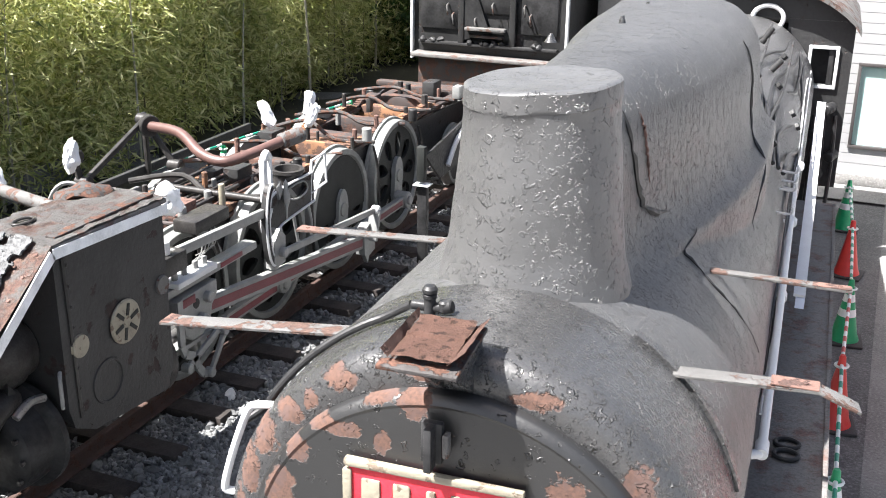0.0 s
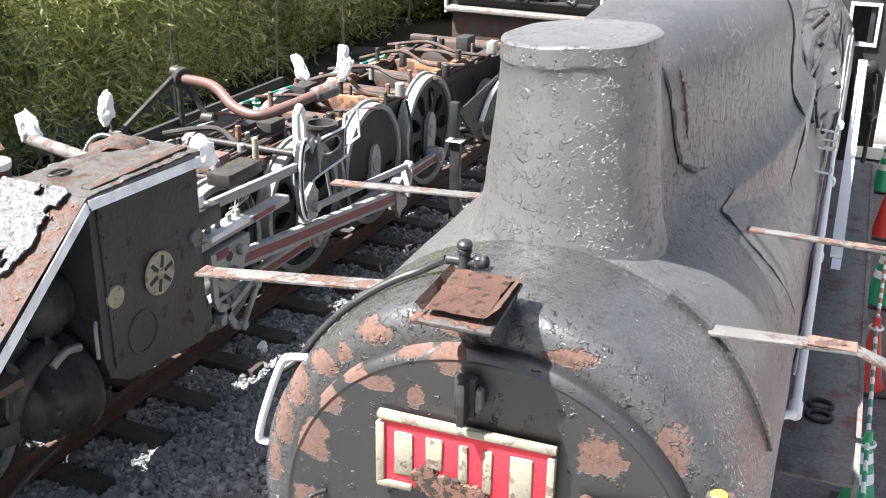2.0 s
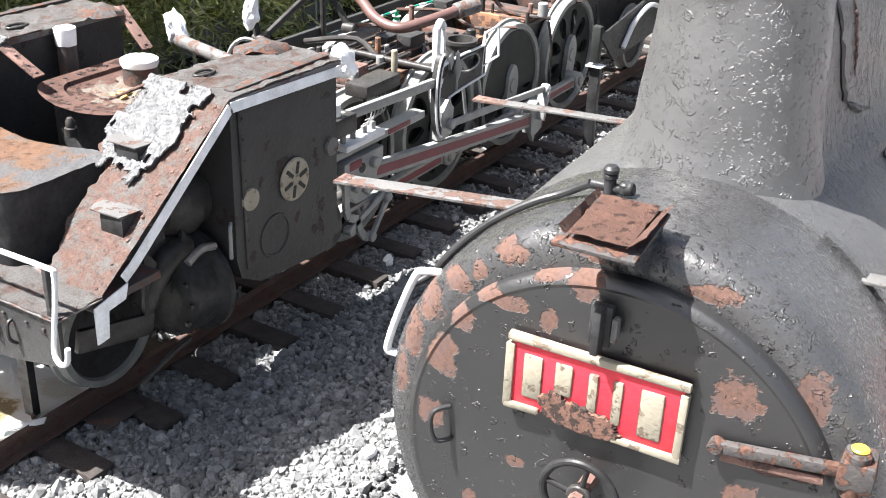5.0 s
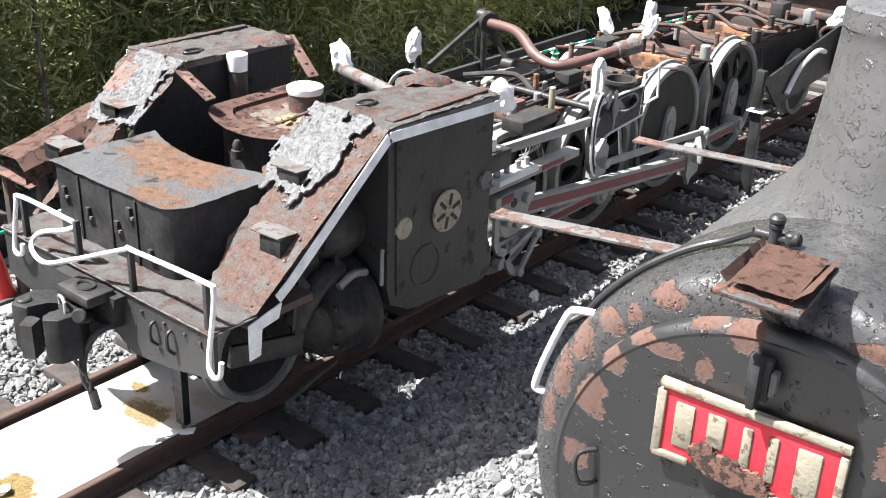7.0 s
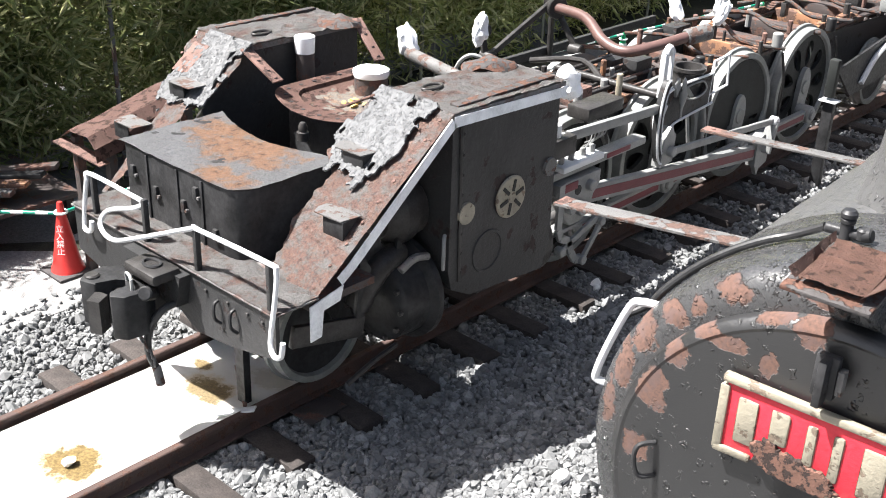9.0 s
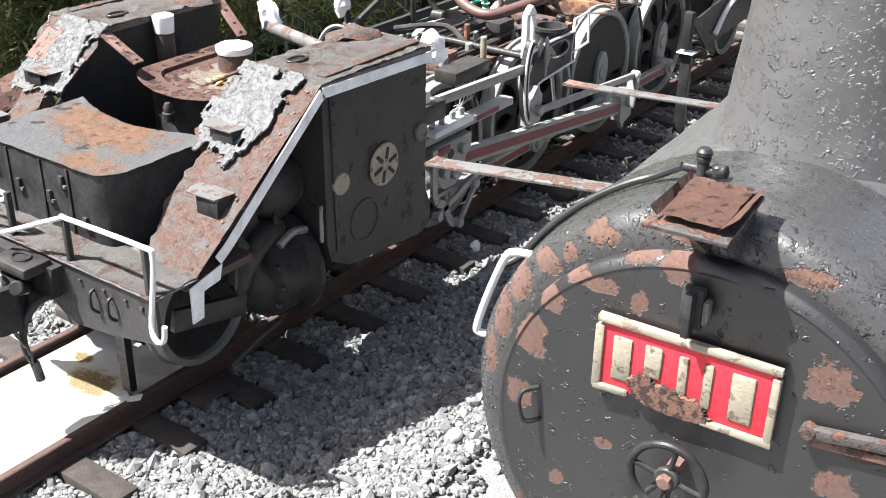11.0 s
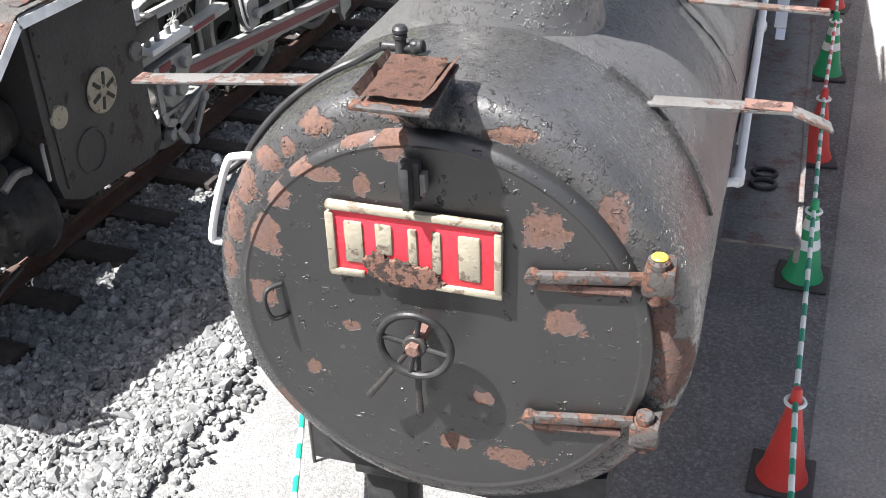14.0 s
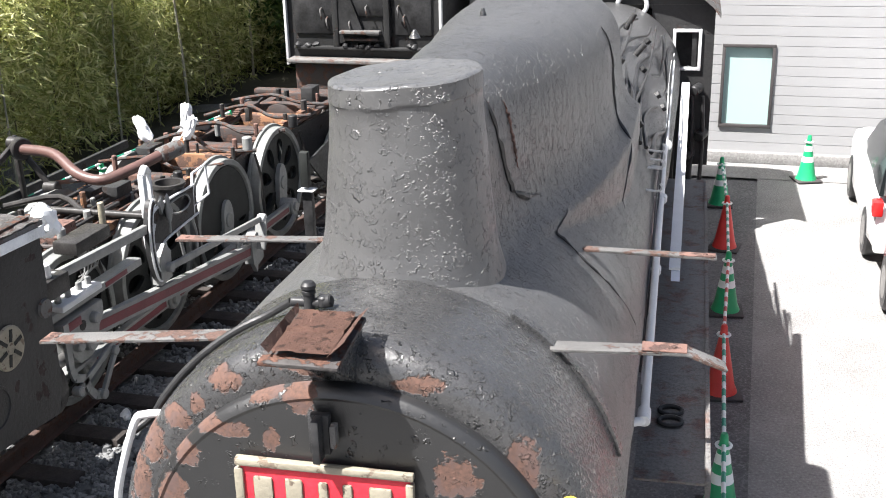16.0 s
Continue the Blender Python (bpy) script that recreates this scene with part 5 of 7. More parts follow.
# cylinder blocks with running-board tops and slopes
def cylinder_block(s):
    X0, X1 = 0.80, 1.40
    out = [(2.36, 2.34), (3.53, 2.34), (3.53, 1.05), (3.45, 0.86), (2.6, 0.94), (2.40, 1.05), (2.36, 1.2)]
    blk = lp("cylinder_block", prism(out, "x", TX + s * X0, TX + s * X1), M["worn"], None, "black cylinder casing with a round cover")
    # valve and cylinder covers in front and behind
    for y0, y1 in ((2.2, 2.36), (3.53, 3.68)):
        lp("cylinder_cover", cyl(L(1.03, y0, 0.98, s), L(1.03, y1, 0.98, s), 0.33, 32, 0.03), M["oily"], blk)
        lp("valve_cover", cyl(L(1.0, y0, 1.62, s), L(1.0, y1, 1.62, s), 0.22, 28, 0.02), M["oily"], blk)
    out = [(2.34, 2.342), (3.55, 2.342), (3.55, 2.375), (2.34, 2.392)]
    top = lp("running_board", prism(out, "x", TX + s * 0.78, TX + s * 1.43), M["deckrust"], None, "running-board top with rust and flaking grey paint")
    xa, xb = sorted((TX + s * 0.755, TX + s * 1.43))
    lp("deck_scale", ragged_deck(xa, xb, 2.33, 3.56, lambda y: 2.404 - 0.014 * (y - 2.34), 4.0 + s), M["deckrust"], top, "lumpy rust scale and lifted paint")
    # the slope
    bm = bm_new()
    n, across = 60, 30
    g = []
    for k in range(n + 1):
        t = k / n
        y, z = 2.34 - 1.26 * t, 2.405 - 0.945 * t
        xin = 0.70 + 0.135 * smooth_step(0.36, 0.46, t) + 0.10 * smooth_step(0.6, 1.0, t)
        xin += 0.05 * noise.noise(Vector((t * 9, s, 3.0))) + 0.025 * noise.noise(Vector((t * 31, s, 5.0)))
        row = []
        for j in range(across + 1):
            f = j / across
            xout = 1.43 if s > 0 else 1.40 - 0.32 * smooth_step(0.05, 0.5, t) - 0.10 * smooth_step(0.5, 1.0, t) + 0.03 * noise.noise(Vector((t * 12, 0, 9.0)))
            p = L(xin + (max(xout, xin + 0.05) - xin) * f, y, z, s)
            h = 0.005 * noise.noise(p * 9.0) + 0.003 * noise.noise(p * 26.0)
            row.append(bm.verts.new(p + Vector((0, -0.6 * h, 0.8 * h))))
        g.append(row)
    for k in range(n):
        for j in range(across):
            bm.faces.new((g[k][j], g[k][j + 1], g[k + 1][j + 1], g[k + 1][j]))
    bmesh.ops.solidify(bm, geom=bm.faces[:], thickness=0.014)
    slope = lp("slope_plate", bm, M["slope"], None, "sloping footplate with flaking paint and bare rust")
    # thick wrinkled sheet of old paint still hanging on the upper half
    bm = bm_new()
    n, across = 96, 84
    verts = {}
    for k in range(n + 1):
        for j in range(across + 1):
            t, dx = 0.62 * k / n - 0.01, 0.68 + 0.72 * j / across
            y, z = 2.34 - 1.26 * t, 2.405 - 0.945 * t
            p = L(dx, y, z, s)
            q = Vector((dx * 5, t * 6, 4.0 + s))
            edge = 0.55 + 0.9 * noise.noise(q) + 0.5 * noise.noise(q * 2.6) + 0.3 * noise.noise(q * 6.0)
            edge -= 2.2 * max(0.0, dx - 1.20) / 0.2 + 1.6 * max(0.0, t - 0.34) / 0.28 + 0.8 * max(0.0, 0.80 - dx) / 0.1 * (t < 0.2)
            wr = 0.022 + 0.010 * noise.noise(Vector((dx * 22, t * 40, 1.0))) + 0.012 * abs(noise.noise(Vector((dx * 34, t * 20, 6.0)))) + 0.006 * noise.noise(p * 60.0)
            if edge > 0.0:
                wr += 0.020 * max(0.0, 0.25 - edge)
                verts[k, j] = bm.verts.new(p + Vector((0, -0.6 * wr, 0.8 * wr)))
    for k in range(n):
        for j in range(across):
            c4 = [(k, j), (k, j + 1), (k + 1, j + 1), (k + 1, j)]
            if all(c in verts for c in c4):
                bm.faces.new([verts[c] for c in c4])
    bmesh.ops.delete(bm, geom=[v for v in bm.verts if not v.link_faces], context="VERTS")
    bmesh.ops.solidify(bm, geom=bm.faces[:], thickness=0.012)
    lp("paint_sheet", bm, M["peel"], slope, "thick wrinkled pale grey paint peeling off", 60)
    # chipped white edging
    bm = bm_new()
    pts = [(3.55, 2.30), (2.33, 2.345), (1.40, 1.60), (1.30, 1.535)][:4 if s > 0 else 2]
    for (ya, za), (yb, zb) in zip(pts, pts[1:]):
        bar(L(1.437, ya, za, s), L(1.437, yb, zb, s), 0.008, 0.075, bm, (0, 0.3, 1))
    lp("white_edge", bm, M["edge"], top, "chipped white edging")
    if s > 0:
        bm = bm_new()
        prism([(1.05, 1.44), (1.33, 1.50), (1.30, 1.40), (1.16, 1.38), (1.14, 1.20), (1.05, 1.19)], "x", TX + s * 1.432, TX + s * 1.442, bm)
        lp("white_corner", bm, M["edge"], slope, "chipped white corner plate")
    # step plates standing out of the slope
    for y, xa in ((1.95, 0.80), (1.57, 1.02)):
        z = 2.405 - 0.945 * (2.34 - y) / 1.26
        x0, x1 = sorted((TX + s * xa, TX + s * (xa + 0.31)))
        bm = bm_new()
        prism([(x0 + 0.05, y - 0.155), (x1 - 0.02, y - 0.145), (x1, y + 0.02), (x0 + 0.01, y + 0.03), (x0, y - 0.08)], "z", z + 0.028, z + 0.036, bm)
        roughen(bm, 0.006, 9.0, y)
        st = lp("step", bm, M["galv"], slope, "grey sheet step with a bent edge")
        w0, w1 = sorted((TX + s * (xa + 0.11), TX + s * (xa + 0.30)))
        lp("step_web", box((w0, y - 0.135, z - 0.10), (w1, y - 0.125, z + 0.0278), 0.001), M["black"], st)
        lp("step_cheek", prism([(y - 0.1245, z + 0.0276), (y + 0.01, z + 0.0276), (y - 0.1245, z - 0.09)], "x", w1 - 0.01 if s > 0 else w0, w1 if s > 0 else w0 + 0.01), M["black"], st)
    if s < 0:
        lp("patch_plate", bar((TX - 1.20, 2.22, 2.34), (TX - 1.20, 1.98, 2.16), 0.19, 0.012, None, (0, -0.6, 0.8), 0.003), M["rust"], slope, "small rusty cover plate")
    # rivets along the outer edge
    for k in range(9 if s > 0 else 2):
        t = (k + 0.5) / 9
        p = L(1.36, 2.34 - 1.26 * t, 2.408 - 0.945 * t, s)
        lp("rivet", cyl(p, p + Vector((0, -0.004, 0.006)), 0.013, 8, 0.002), M["rust"], slope)
    # deck clutter: scale, hasp, eye
    bm = bm_new()
    tube([L(0.95 + 0.05 * math.cos(a), 2.62 + 0.09 * math.sin(a), 2.415, s) for a in (2 * math.pi * k / 18 for k in range(18))], 0.011, 8, True, bm=bm)
    lp("lifting_eye", bm, M["oily"], top)
    lp("edge_bar", box((min(TX + s * 1.28, TX + s * 1.36), 2.45, 2.39), (max(TX + s * 1.30, TX + s * 1.36), 3.5, 2.414), 0.004), M["scale"], top)
    bm = lathe([(0.0, 0.20), (0.025, 0.18), (0.05, 0.11), (0.07, 0.04), (0.075, 0.0)], "z", L(0.84, 3.36, 2.39, s), 20)
    roughen(bm, 0.05, 9.0)
    lp("rust_mound", bm, M["scale"], top, "heap of rusty scale")
    return blk


near = cylinder_block(1)
cylinder_block(-1)
# round cover, small ovals and hook on the near casing
cov = lp("round_cover", cyl((TX + 1.40, 3.0, 1.61), (TX + 1.425, 3.0, 1.61), 0.165, 40, 0.01), M["cream"], near, "cream painted round cover with six slots")
for k in range(6):
    a = k * math.pi / 3 + 0.3
    p0, p1 = Vector((TX + 1.428, 3.0 + 0.045 * math.cos(a), 1.61 + 0.045 * math.sin(a))), Vector((TX + 1.428, 3.0 + 0.135 * math.cos(a), 1.61 + 0.135 * math.sin(a)))
    lp("slot", bar(p0, p1, 0.028, 0.005, None, (1, 0, 0)), M["wheelgrey"], cov)
lp("oval_cover", lathe([(0, 0.085), (0.02, 0.08), (0.022, 0.0)], "x", (TX + 1.40, 2.52, 1.62), 24), M["cream"], near)
lp("oval_cover", lathe([(0, 0.075), (0.02, 0.07), (0.022, 0.0)], "x", (TX + 1.40, 3.46, 1.72), 24), M["galv"], near)
lp("casing_ring", lathe([(0.0, 0.17), (0.010, 0.165), (0.010, 0.150), (0.0, 0.145)], "x", (TX + 1.3995, 2.78, 1.24), 36, ring_shape=True), M["worn"], near)
lp("casing_seam", bar(L(1.406, 2.44, 2.28), L(1.406, 2.47, 1.10), 0.012, 0.03, None, (0, 1, 0), 0.003), M["oily"], near)
for k in range(8):
    lp("casing_rivet", cyl(L(1.398, 2.47 + 0.002 * k, 2.22 - 0.15 * k), L(1.416, 2.47 + 0.002 * k, 2.22 - 0.15 * k), 0.013, 8, 0.004), M["oily"], near)
lp("grab_hook", tube([L(1.41, 2.30, 1.52), L(1.45, 2.25, 1.50), L(1.46, 2.24, 1.40), L(1.44, 2.26, 1.28)], 0.014, 8, smooth_steps=4), M["grey"], near)
# cylinder and valve heads, pads and drain gear under the slope
for s_ in (1, -1):
    hd = lp("cylinder_head", lathe([(0.0, 0.40), (-0.05, 0.40), (-0.07, 0.37), (-0.09, 0.34), (-0.30, 0.33), (-0.33, 0.30), (-0.35, 0.20), (-0.35, 0.0)], "y", L(1.03, 2.30, 1.0, s_), 40), M["black"], None, "black glossy cylinder head")
    for k in range(12):
        a = 2 * math.pi * k / 12
        p = L(1.03 + 0.30 * math.cos(a), 1.97, 1.0 + 0.30 * math.sin(a), s_)
        lp("head_nut", cyl(p, p + Vector((0, -0.03, 0)), 0.02, 6, 0.003), M["oily"], hd)
    lp("valve_head", lathe([(0.0, 0.25), (-0.10, 0.25), (-0.13, 0.22), (-0.22, 0.16), (-0.25, 0.06), (-0.25, 0.0)], "y", L(1.0, 2.22, 1.62, s_), 32), M["oily"])
    if s_ > 0:
        lp("foot_floor", box((TX + 0.79, 1.06, 1.40), (TX + 1.42, 1.62, 1.455), 0.004), M["frame"])
    lp("head_yoke", prism([(1.55, 1.42), (1.75, 1.62), (1.95, 1.55), (2.0, 1.30), (1.85, 1.22), (1.60, 1.28)], "x", TX + s_ * 1.10 - 0.02, TX + s_ * 1.10 + 0.02), M["black"])
    lp("drain_pipe", tube([L(1.25, 2.0, 0.70, s_), L(1.26, 1.75, 0.66, s_), L(1.22, 1.55, 0.55, s_)], 0.02, 8, smooth_steps=4), M["oily"])
    lp("brake_bar", bar(L(1.12, 1.15, 1.05, s_), L(1.16, 1.75, 0.92, s_), 0.05, 0.16, None, (0, 0, 1), 0.012), M["oily"])
# bright tube modelled in place of the highlight on the lip
lp("worn_highlight_pad", tube([L(1.36, 1.92, 1.36), L(1.36, 2.05, 1.41), L(1.34, 2.2, 1.37)], 0.03, 8, smooth_steps=4), M["steel"], None, "bright worn steel lip, set in as a highlight")
for y in (1.7, 2.05):
    lp("hanger", prism([(y - 0.03, 0.95), (y + 0.05, 0.95), (y + 0.12, 1.35), (y + 0.02, 1.5)], "x", TX + 1.15, TX + 1.18), M["black"])
lp("steam_pipe_bend", tube([L(1.1, 2.15, 1.35), L(1.15, 1.9, 1.3), L(1.1, 1.75, 1.05)], 0.09, 14, smooth_steps=5), M["oily"])

# front tank, beam and coupler
bm = bm_new()
out = [(-0.58, 1.08), (-0.54, 1.055), (0.62, 1.055), (0.68, 1.07), (0.72, 1.10), (0.745, 1.16), (0.75, 1.85)]
back_arc = [(0.75 - 1.34 * k / 12, 1.91 + (-0.16) * math.sin(math.pi * k / 12)) for k in range(13)]
prism([(TX + u, v) for u, v in out + back_arc + [(-0.59, 1.85)]], "z", 1.35, 1.985, bm)
tank = lp("front_tank", bm, M["black"], None, "black box tank with rusty orange lid between the slopes")
bm = bm_new()
NI, NJ = 44, 66
g = [[None] * (NJ + 1) for _ in range(NI + 1)]
for i in range(NI + 1):
    for j in range(NJ + 1):
        u = -0.61 + 1.37 * j / NJ
        far = 1.95 - 0.17 * math.sin(math.pi * (u + 0.61) / 1.37) + 0.012 * noise.noise(Vector((u * 14, 0, 2.0)))
        near_y = 1.04 + 0.11 * max(0.0, (u - 0.62) / 0.14) ** 2
        v = near_y + (far - near_y) * i / NI + (0.006 * noise.noise(Vector((u * 12, 5.0, 2.0))) if i == 0 else 0.0)
        g[i][j] = bm.verts.new((TX + u, v, 1.992 + 0.012 * noise.noise(Vector((u * 3, v * 3, 1.0))) + 0.007 * noise.noise(Vector((u * 11, v * 11, 4.0))) + 0.004 * noise.noise(Vector((u * 26, v * 26, 4.0)))))
for i in range(NI):
    for j in range(NJ):
        bm.faces.new((g[i][j], g[i][j + 1], g[i + 1][j + 1], g[i + 1][j]))
bmesh.ops.solidify(bm, geom=bm.faces[:], thickness=0.012)
lp("lid", bm, M["lid"], tank, "orange and grey rusted lid")
for u in (-0.28, 0.08, 0.36):
    lp("seam_strip", box((TX + u - 0.012, 1.044, 1.36), (TX + u + 0.012, 1.0548, 1.96), 0.002), M["black"], tank)
for u, z in ((-0.45, 1.80), (-0.18, 1.72), (0.15, 1.72), (0.5, 1.62), (0.30, 1.86)):
    lp("tank_lug", box((TX + u - 0.02, 1.03, z - 0.05), (TX + u + 0.02, 1.056, z + 0.04), 0.004), M["worn"], tank)
    lp("lug_bolt", cyl((TX + u + 0.035, 1.055, z - 0.03), (TX + u + 0.035, 1.03, z - 0.03), 0.014, 8, 0.003), M["galv"], tank)
out = [(-0.88, 1.47), (1.42, 1.47), (1.42, 1.16), (0.95, 1.06), (0.60, 1.02), (0.35, 1.14), (-0.35, 1.14), (-0.60, 1.06), (-0.88, 1.12)]
beam = lp("buffer_beam", prism([(TX + u, z) for u, z in out], "y", 0.79, 0.82), M["worn"], None, "black front beam plate with rusty top angle")
btop = lp("beam_top", prism([(TX - 0.89, 0.77), (TX + 1.44, 0.77), (TX + 1.44, 1.12), (TX + 1.12, 1.2), (TX - 0.80, 1.2), (TX - 0.89, 1.12)], "z", 1.472, 1.482), M["deckrust"], beam, "rusty beam top")
lp("beam_scale", ragged_deck(TX - 0.88, TX + 1.43, 0.775, 1.13, lambda y: 1.490, 21.0, 90, 14, 0.008), M["deckrust"], btop)
for u in (-0.75, -0.55, 0.72, 0.95, 1.15, 1.3):
    lp("bolt", cyl((TX + u, 0.79, 1.38), (TX + u, 0.775, 1.38), 0.016, 6, 0.002), M["oily"], beam)
for u in (0.85, 1.02):
    lp("clip", tube([(TX + u, 0.785, 1.36), (TX + u, 0.75, 1.34), (TX + u, 0.75, 1.24), (TX + u + 0.02, 0.785, 1.2)], 0.012, 6, smooth_steps=3), M["black"], beam)
# jack legs down to the sheet
for u in (0.36,):
    bm = bm_new()
    prism([(TX + u - 0.11, 1.06), (TX + u + 0.11, 1.06), (TX + u + 0.055, 0.92), (TX + u + 0.045, 0.12), (TX + u - 0.045, 0.12), (TX + u - 0.055, 0.92)], "y", 1.27, 1.33, bm)
    lp("rail_guard", bm, M["black"], beam)
# coupler
CX = TX + 0.20
cp = lp("coupler_shank", box((CX - 0.11, 0.45, 1.10), (CX + 0.11, 0.82, 1.30), 0.02), M["oily"], None, "black automatic coupler with lifting chain")
out = [(-0.20, 0.50), (0.18, 0.50), (0.23, 0.40), (0.21, 0.26), (0.13, 0.20), (0.07, 0.24), (0.09, 0.36), (0.00, 0.41), (-0.06, 0.36), (-0.08, 0.22), (-0.20, 0.18), (-0.27, 0.26), (-0.28, 0.40)]
bm = prism([(CX + u, v + 0.12) for u, v in out], "z", 1.04, 1.36)
bmesh.ops.bevel(bm, geom=[e for e in bm.edges], offset=0.012, segments=2, profile=0.5, affect="EDGES")
lp("coupler_head", bm, M["black"], cp)
lp("knuckle", prism([(CX - 0.10, 0.36), (CX - 0.02, 0.24), (CX + 0.06, 0.28), (CX + 0.0, 0.38)], "z", 1.06, 1.30), M["oily"], cp)
lp("knuckle_pin", cyl((CX - 0.19, 0.39, 0.98), (CX - 0.19, 0.39, 1.38), 0.05, 16, 0.01), M["oily"], cp)
lp("lift_handle", tube([(CX + 0.02, 0.52, 1.36), (CX + 0.02, 0.52, 1.42), (CX + 0.14, 0.48, 1.42), (CX + 0.16, 0.46, 1.22)], 0.012, 8, smooth_steps=3), M["grey"], cp)
lp("beam_bracket", prism([(CX - 0.30, 1.44), (CX + 0.36, 1.44), (CX + 0.30, 1.20), (CX - 0.22, 1.20)], "y", 0.70, 0.79), M["worn"], cp)
lp("air_hose", tube([(TX + 0.48, 0.78, 1.22), (TX + 0.46, 0.62, 1.2), (TX + 0.40, 0.54, 1.05), (TX + 0.38, 0.53, 0.88), (TX + 0.43, 0.55, 0.76)], 0.026, 10, smooth_steps=5), M["rubber"], cp, "black brake hose")
lp("hose_coupling", cyl((TX + 0.45, 0.56, 0.64), (TX + 0.425, 0.55, 0.78), 0.032, 12, 0.006), M["galv"], cp)
for k in range(9):
    a = k * 0.6
    c0 = Vector((TX + 0.30 + 0.02 * k, 0.50 + 0.02 * math.sin(k), 1.28 - 0.055 * k))
    ringp = [c0 + Vector((0.02 * math.cos(q), 0.012 * math.sin(q + a), 0.034 * math.sin(q))) for q in (2 * math.pi * j / 10 for j in range(10))]
    lp("chain_link", tube(ringp, 0.008, 6, True), M["galv"], cp)
lp("hand_valve", cyl((TX + 0.35, 0.62, 1.28), (TX + 0.45, 0.5, 1.36), 0.05, 12, 0.01), M["black"], cp)
lp("uncoupling_pad", box((TX + 0.15, 0.54, 1.40), (TX + 0.50, 0.76, 1.48), 0.025), M["oily"], cp)
lp("pad_ring", tube([(TX + 0.33 + 0.07 * math.cos(a), 0.65 + 0.05 * math.sin(a), 1.485) for a in (2 * math.pi * k / 20 for k in range(20))], 0.012, 6, True), M["black"], cp)
# white bent hand rails on posts
rail1 = [(TX + 1.60, 0.70, 1.40), (TX + 1.58, 0.70, 1.30), (TX + 1.50, 0.71, 1.26), (TX + 1.43, 0.74, 1.32), (TX + 1.44, 0.78, 1.60), (TX + 1.45, 0.79, 1.79), (TX + 1.36, 0.80, 1.81), (TX + 0.66, 0.80, 1.79), (TX + 0.60, 0.79, 1.78), (TX + 0.20, 0.66, 1.62), (TX - 0.08, 0.62, 1.52), (TX - 0.30, 0.66, 1.54), (TX - 0.32, 0.74, 1.62), (TX - 0.08, 0.80, 1.70), (TX + 0.05, 0.82, 1.77)]
rail1b = [(TX + 0.05, 0.82, 1.77), (TX - 0.60, 0.80, 1.79), (TX - 0.66, 0.79, 1.72), (TX - 0.70, 0.76, 1.42), (TX - 0.66, 0.74, 1.36), (TX - 0.58, 0.74, 1.38), (TX - 0.56, 0.74, 1.46)]
hr = lp("front_hand_rail", tube(rail1, 0.017, 10, smooth_steps=5), M["white"], None, "white painted bent hand rail on iron posts")
lp("rail_end", tube(rail1b, 0.017, 10, smooth_steps=5), M["white"], hr)
for u in (1.36, 0.62, 0.04, -0.60):
    lp("rail_post", box((TX + u - 0.018, 0.79, 1.47), (TX + u + 0.018, 0.83, 1.80), 0.005), M["worn"], hr)

# riveted saddle plate, side plates of the saddle and steam pipe stubs
def saddle_edge(t):
    """The plate's outline, from the far rear corner round the front to the near rear corner."""
    if t < 0.3:
        return Vector((-0.53, 3.42 - 0.92 * t / 0.3, 0))
    if t > 0.7:
        return Vector((0.53, 2.50 + 0.92 * (t - 0.7) / 0.3, 0))
    a = math.pi * (t - 0.3) / 0.4
    return Vector((-0.53 * math.cos(a), 2.50 - 0.27 * math.sin(a) ** 0.8, 0))


bm = bm_new()
n = 60
middle = Vector((0.0, 3.05, 0))
rings = []
for f, dz in ((1.0, 0.0), (0.78, 0.0), (0.76, -0.03), (0.4, -0.045), (0.05, -0.05)):
    ring = []
    for k in range(n + 1):
        p = middle.lerp(saddle_edge(k / n), f)
        rag = 0.006 * noise.noise(Vector((k * 0.7, f * 4, 1.0)))
        ring.append(bm.verts.new((TX + p.x, p.y + rag, 2.05 + dz + 0.05 * (p.x / 0.53) ** 2 + 0.3 * rag)))
    rings.append(ring)
for A, B in zip(rings, rings[1:]):
    for k in range(n):
        bm.faces.new((A[k], A[k + 1], B[k + 1], B[k]))
bmesh.ops.solidify(bm, geom=bm.faces[:], thickness=0.02)
sad = lp("saddle_plate", bm, M["rust"], None, "rusty riveted saddle plate, its rim drilled with bolt holes")
for k in range(20):
    p = middle.lerp(saddle_edge((k + 0.5) / 20), 0.9)
    z = 2.05 + 0.05 * (p.x / 0.53) ** 2
    lp("bolt_hole", cyl((TX + p.x, p.y, z - 0.01), (TX + p.x, p.y, z + 0.004), 0.017, 10), M["rubber"], sad)
bm = bm_new()
bmesh.ops.create_grid(bm, x_segments=40, y_segments=36, size=0.5)
for v in bm.verts:
    x, y = v.co.x * 0.72, 2.74 + v.co.y * 0.62
    v.co = Vector((TX + x, y, 2.012 + 0.05 * (x / 0.53) ** 2 + 0.012 * noise.noise(Vector((x * 9, y * 9, 0))) + 0.008 * noise.noise(Vector((x * 28, y * 28, 0)))))
lp("dirt", bm, M["dirt"], sad, "dry grey-brown dirt with a few ochre chips")
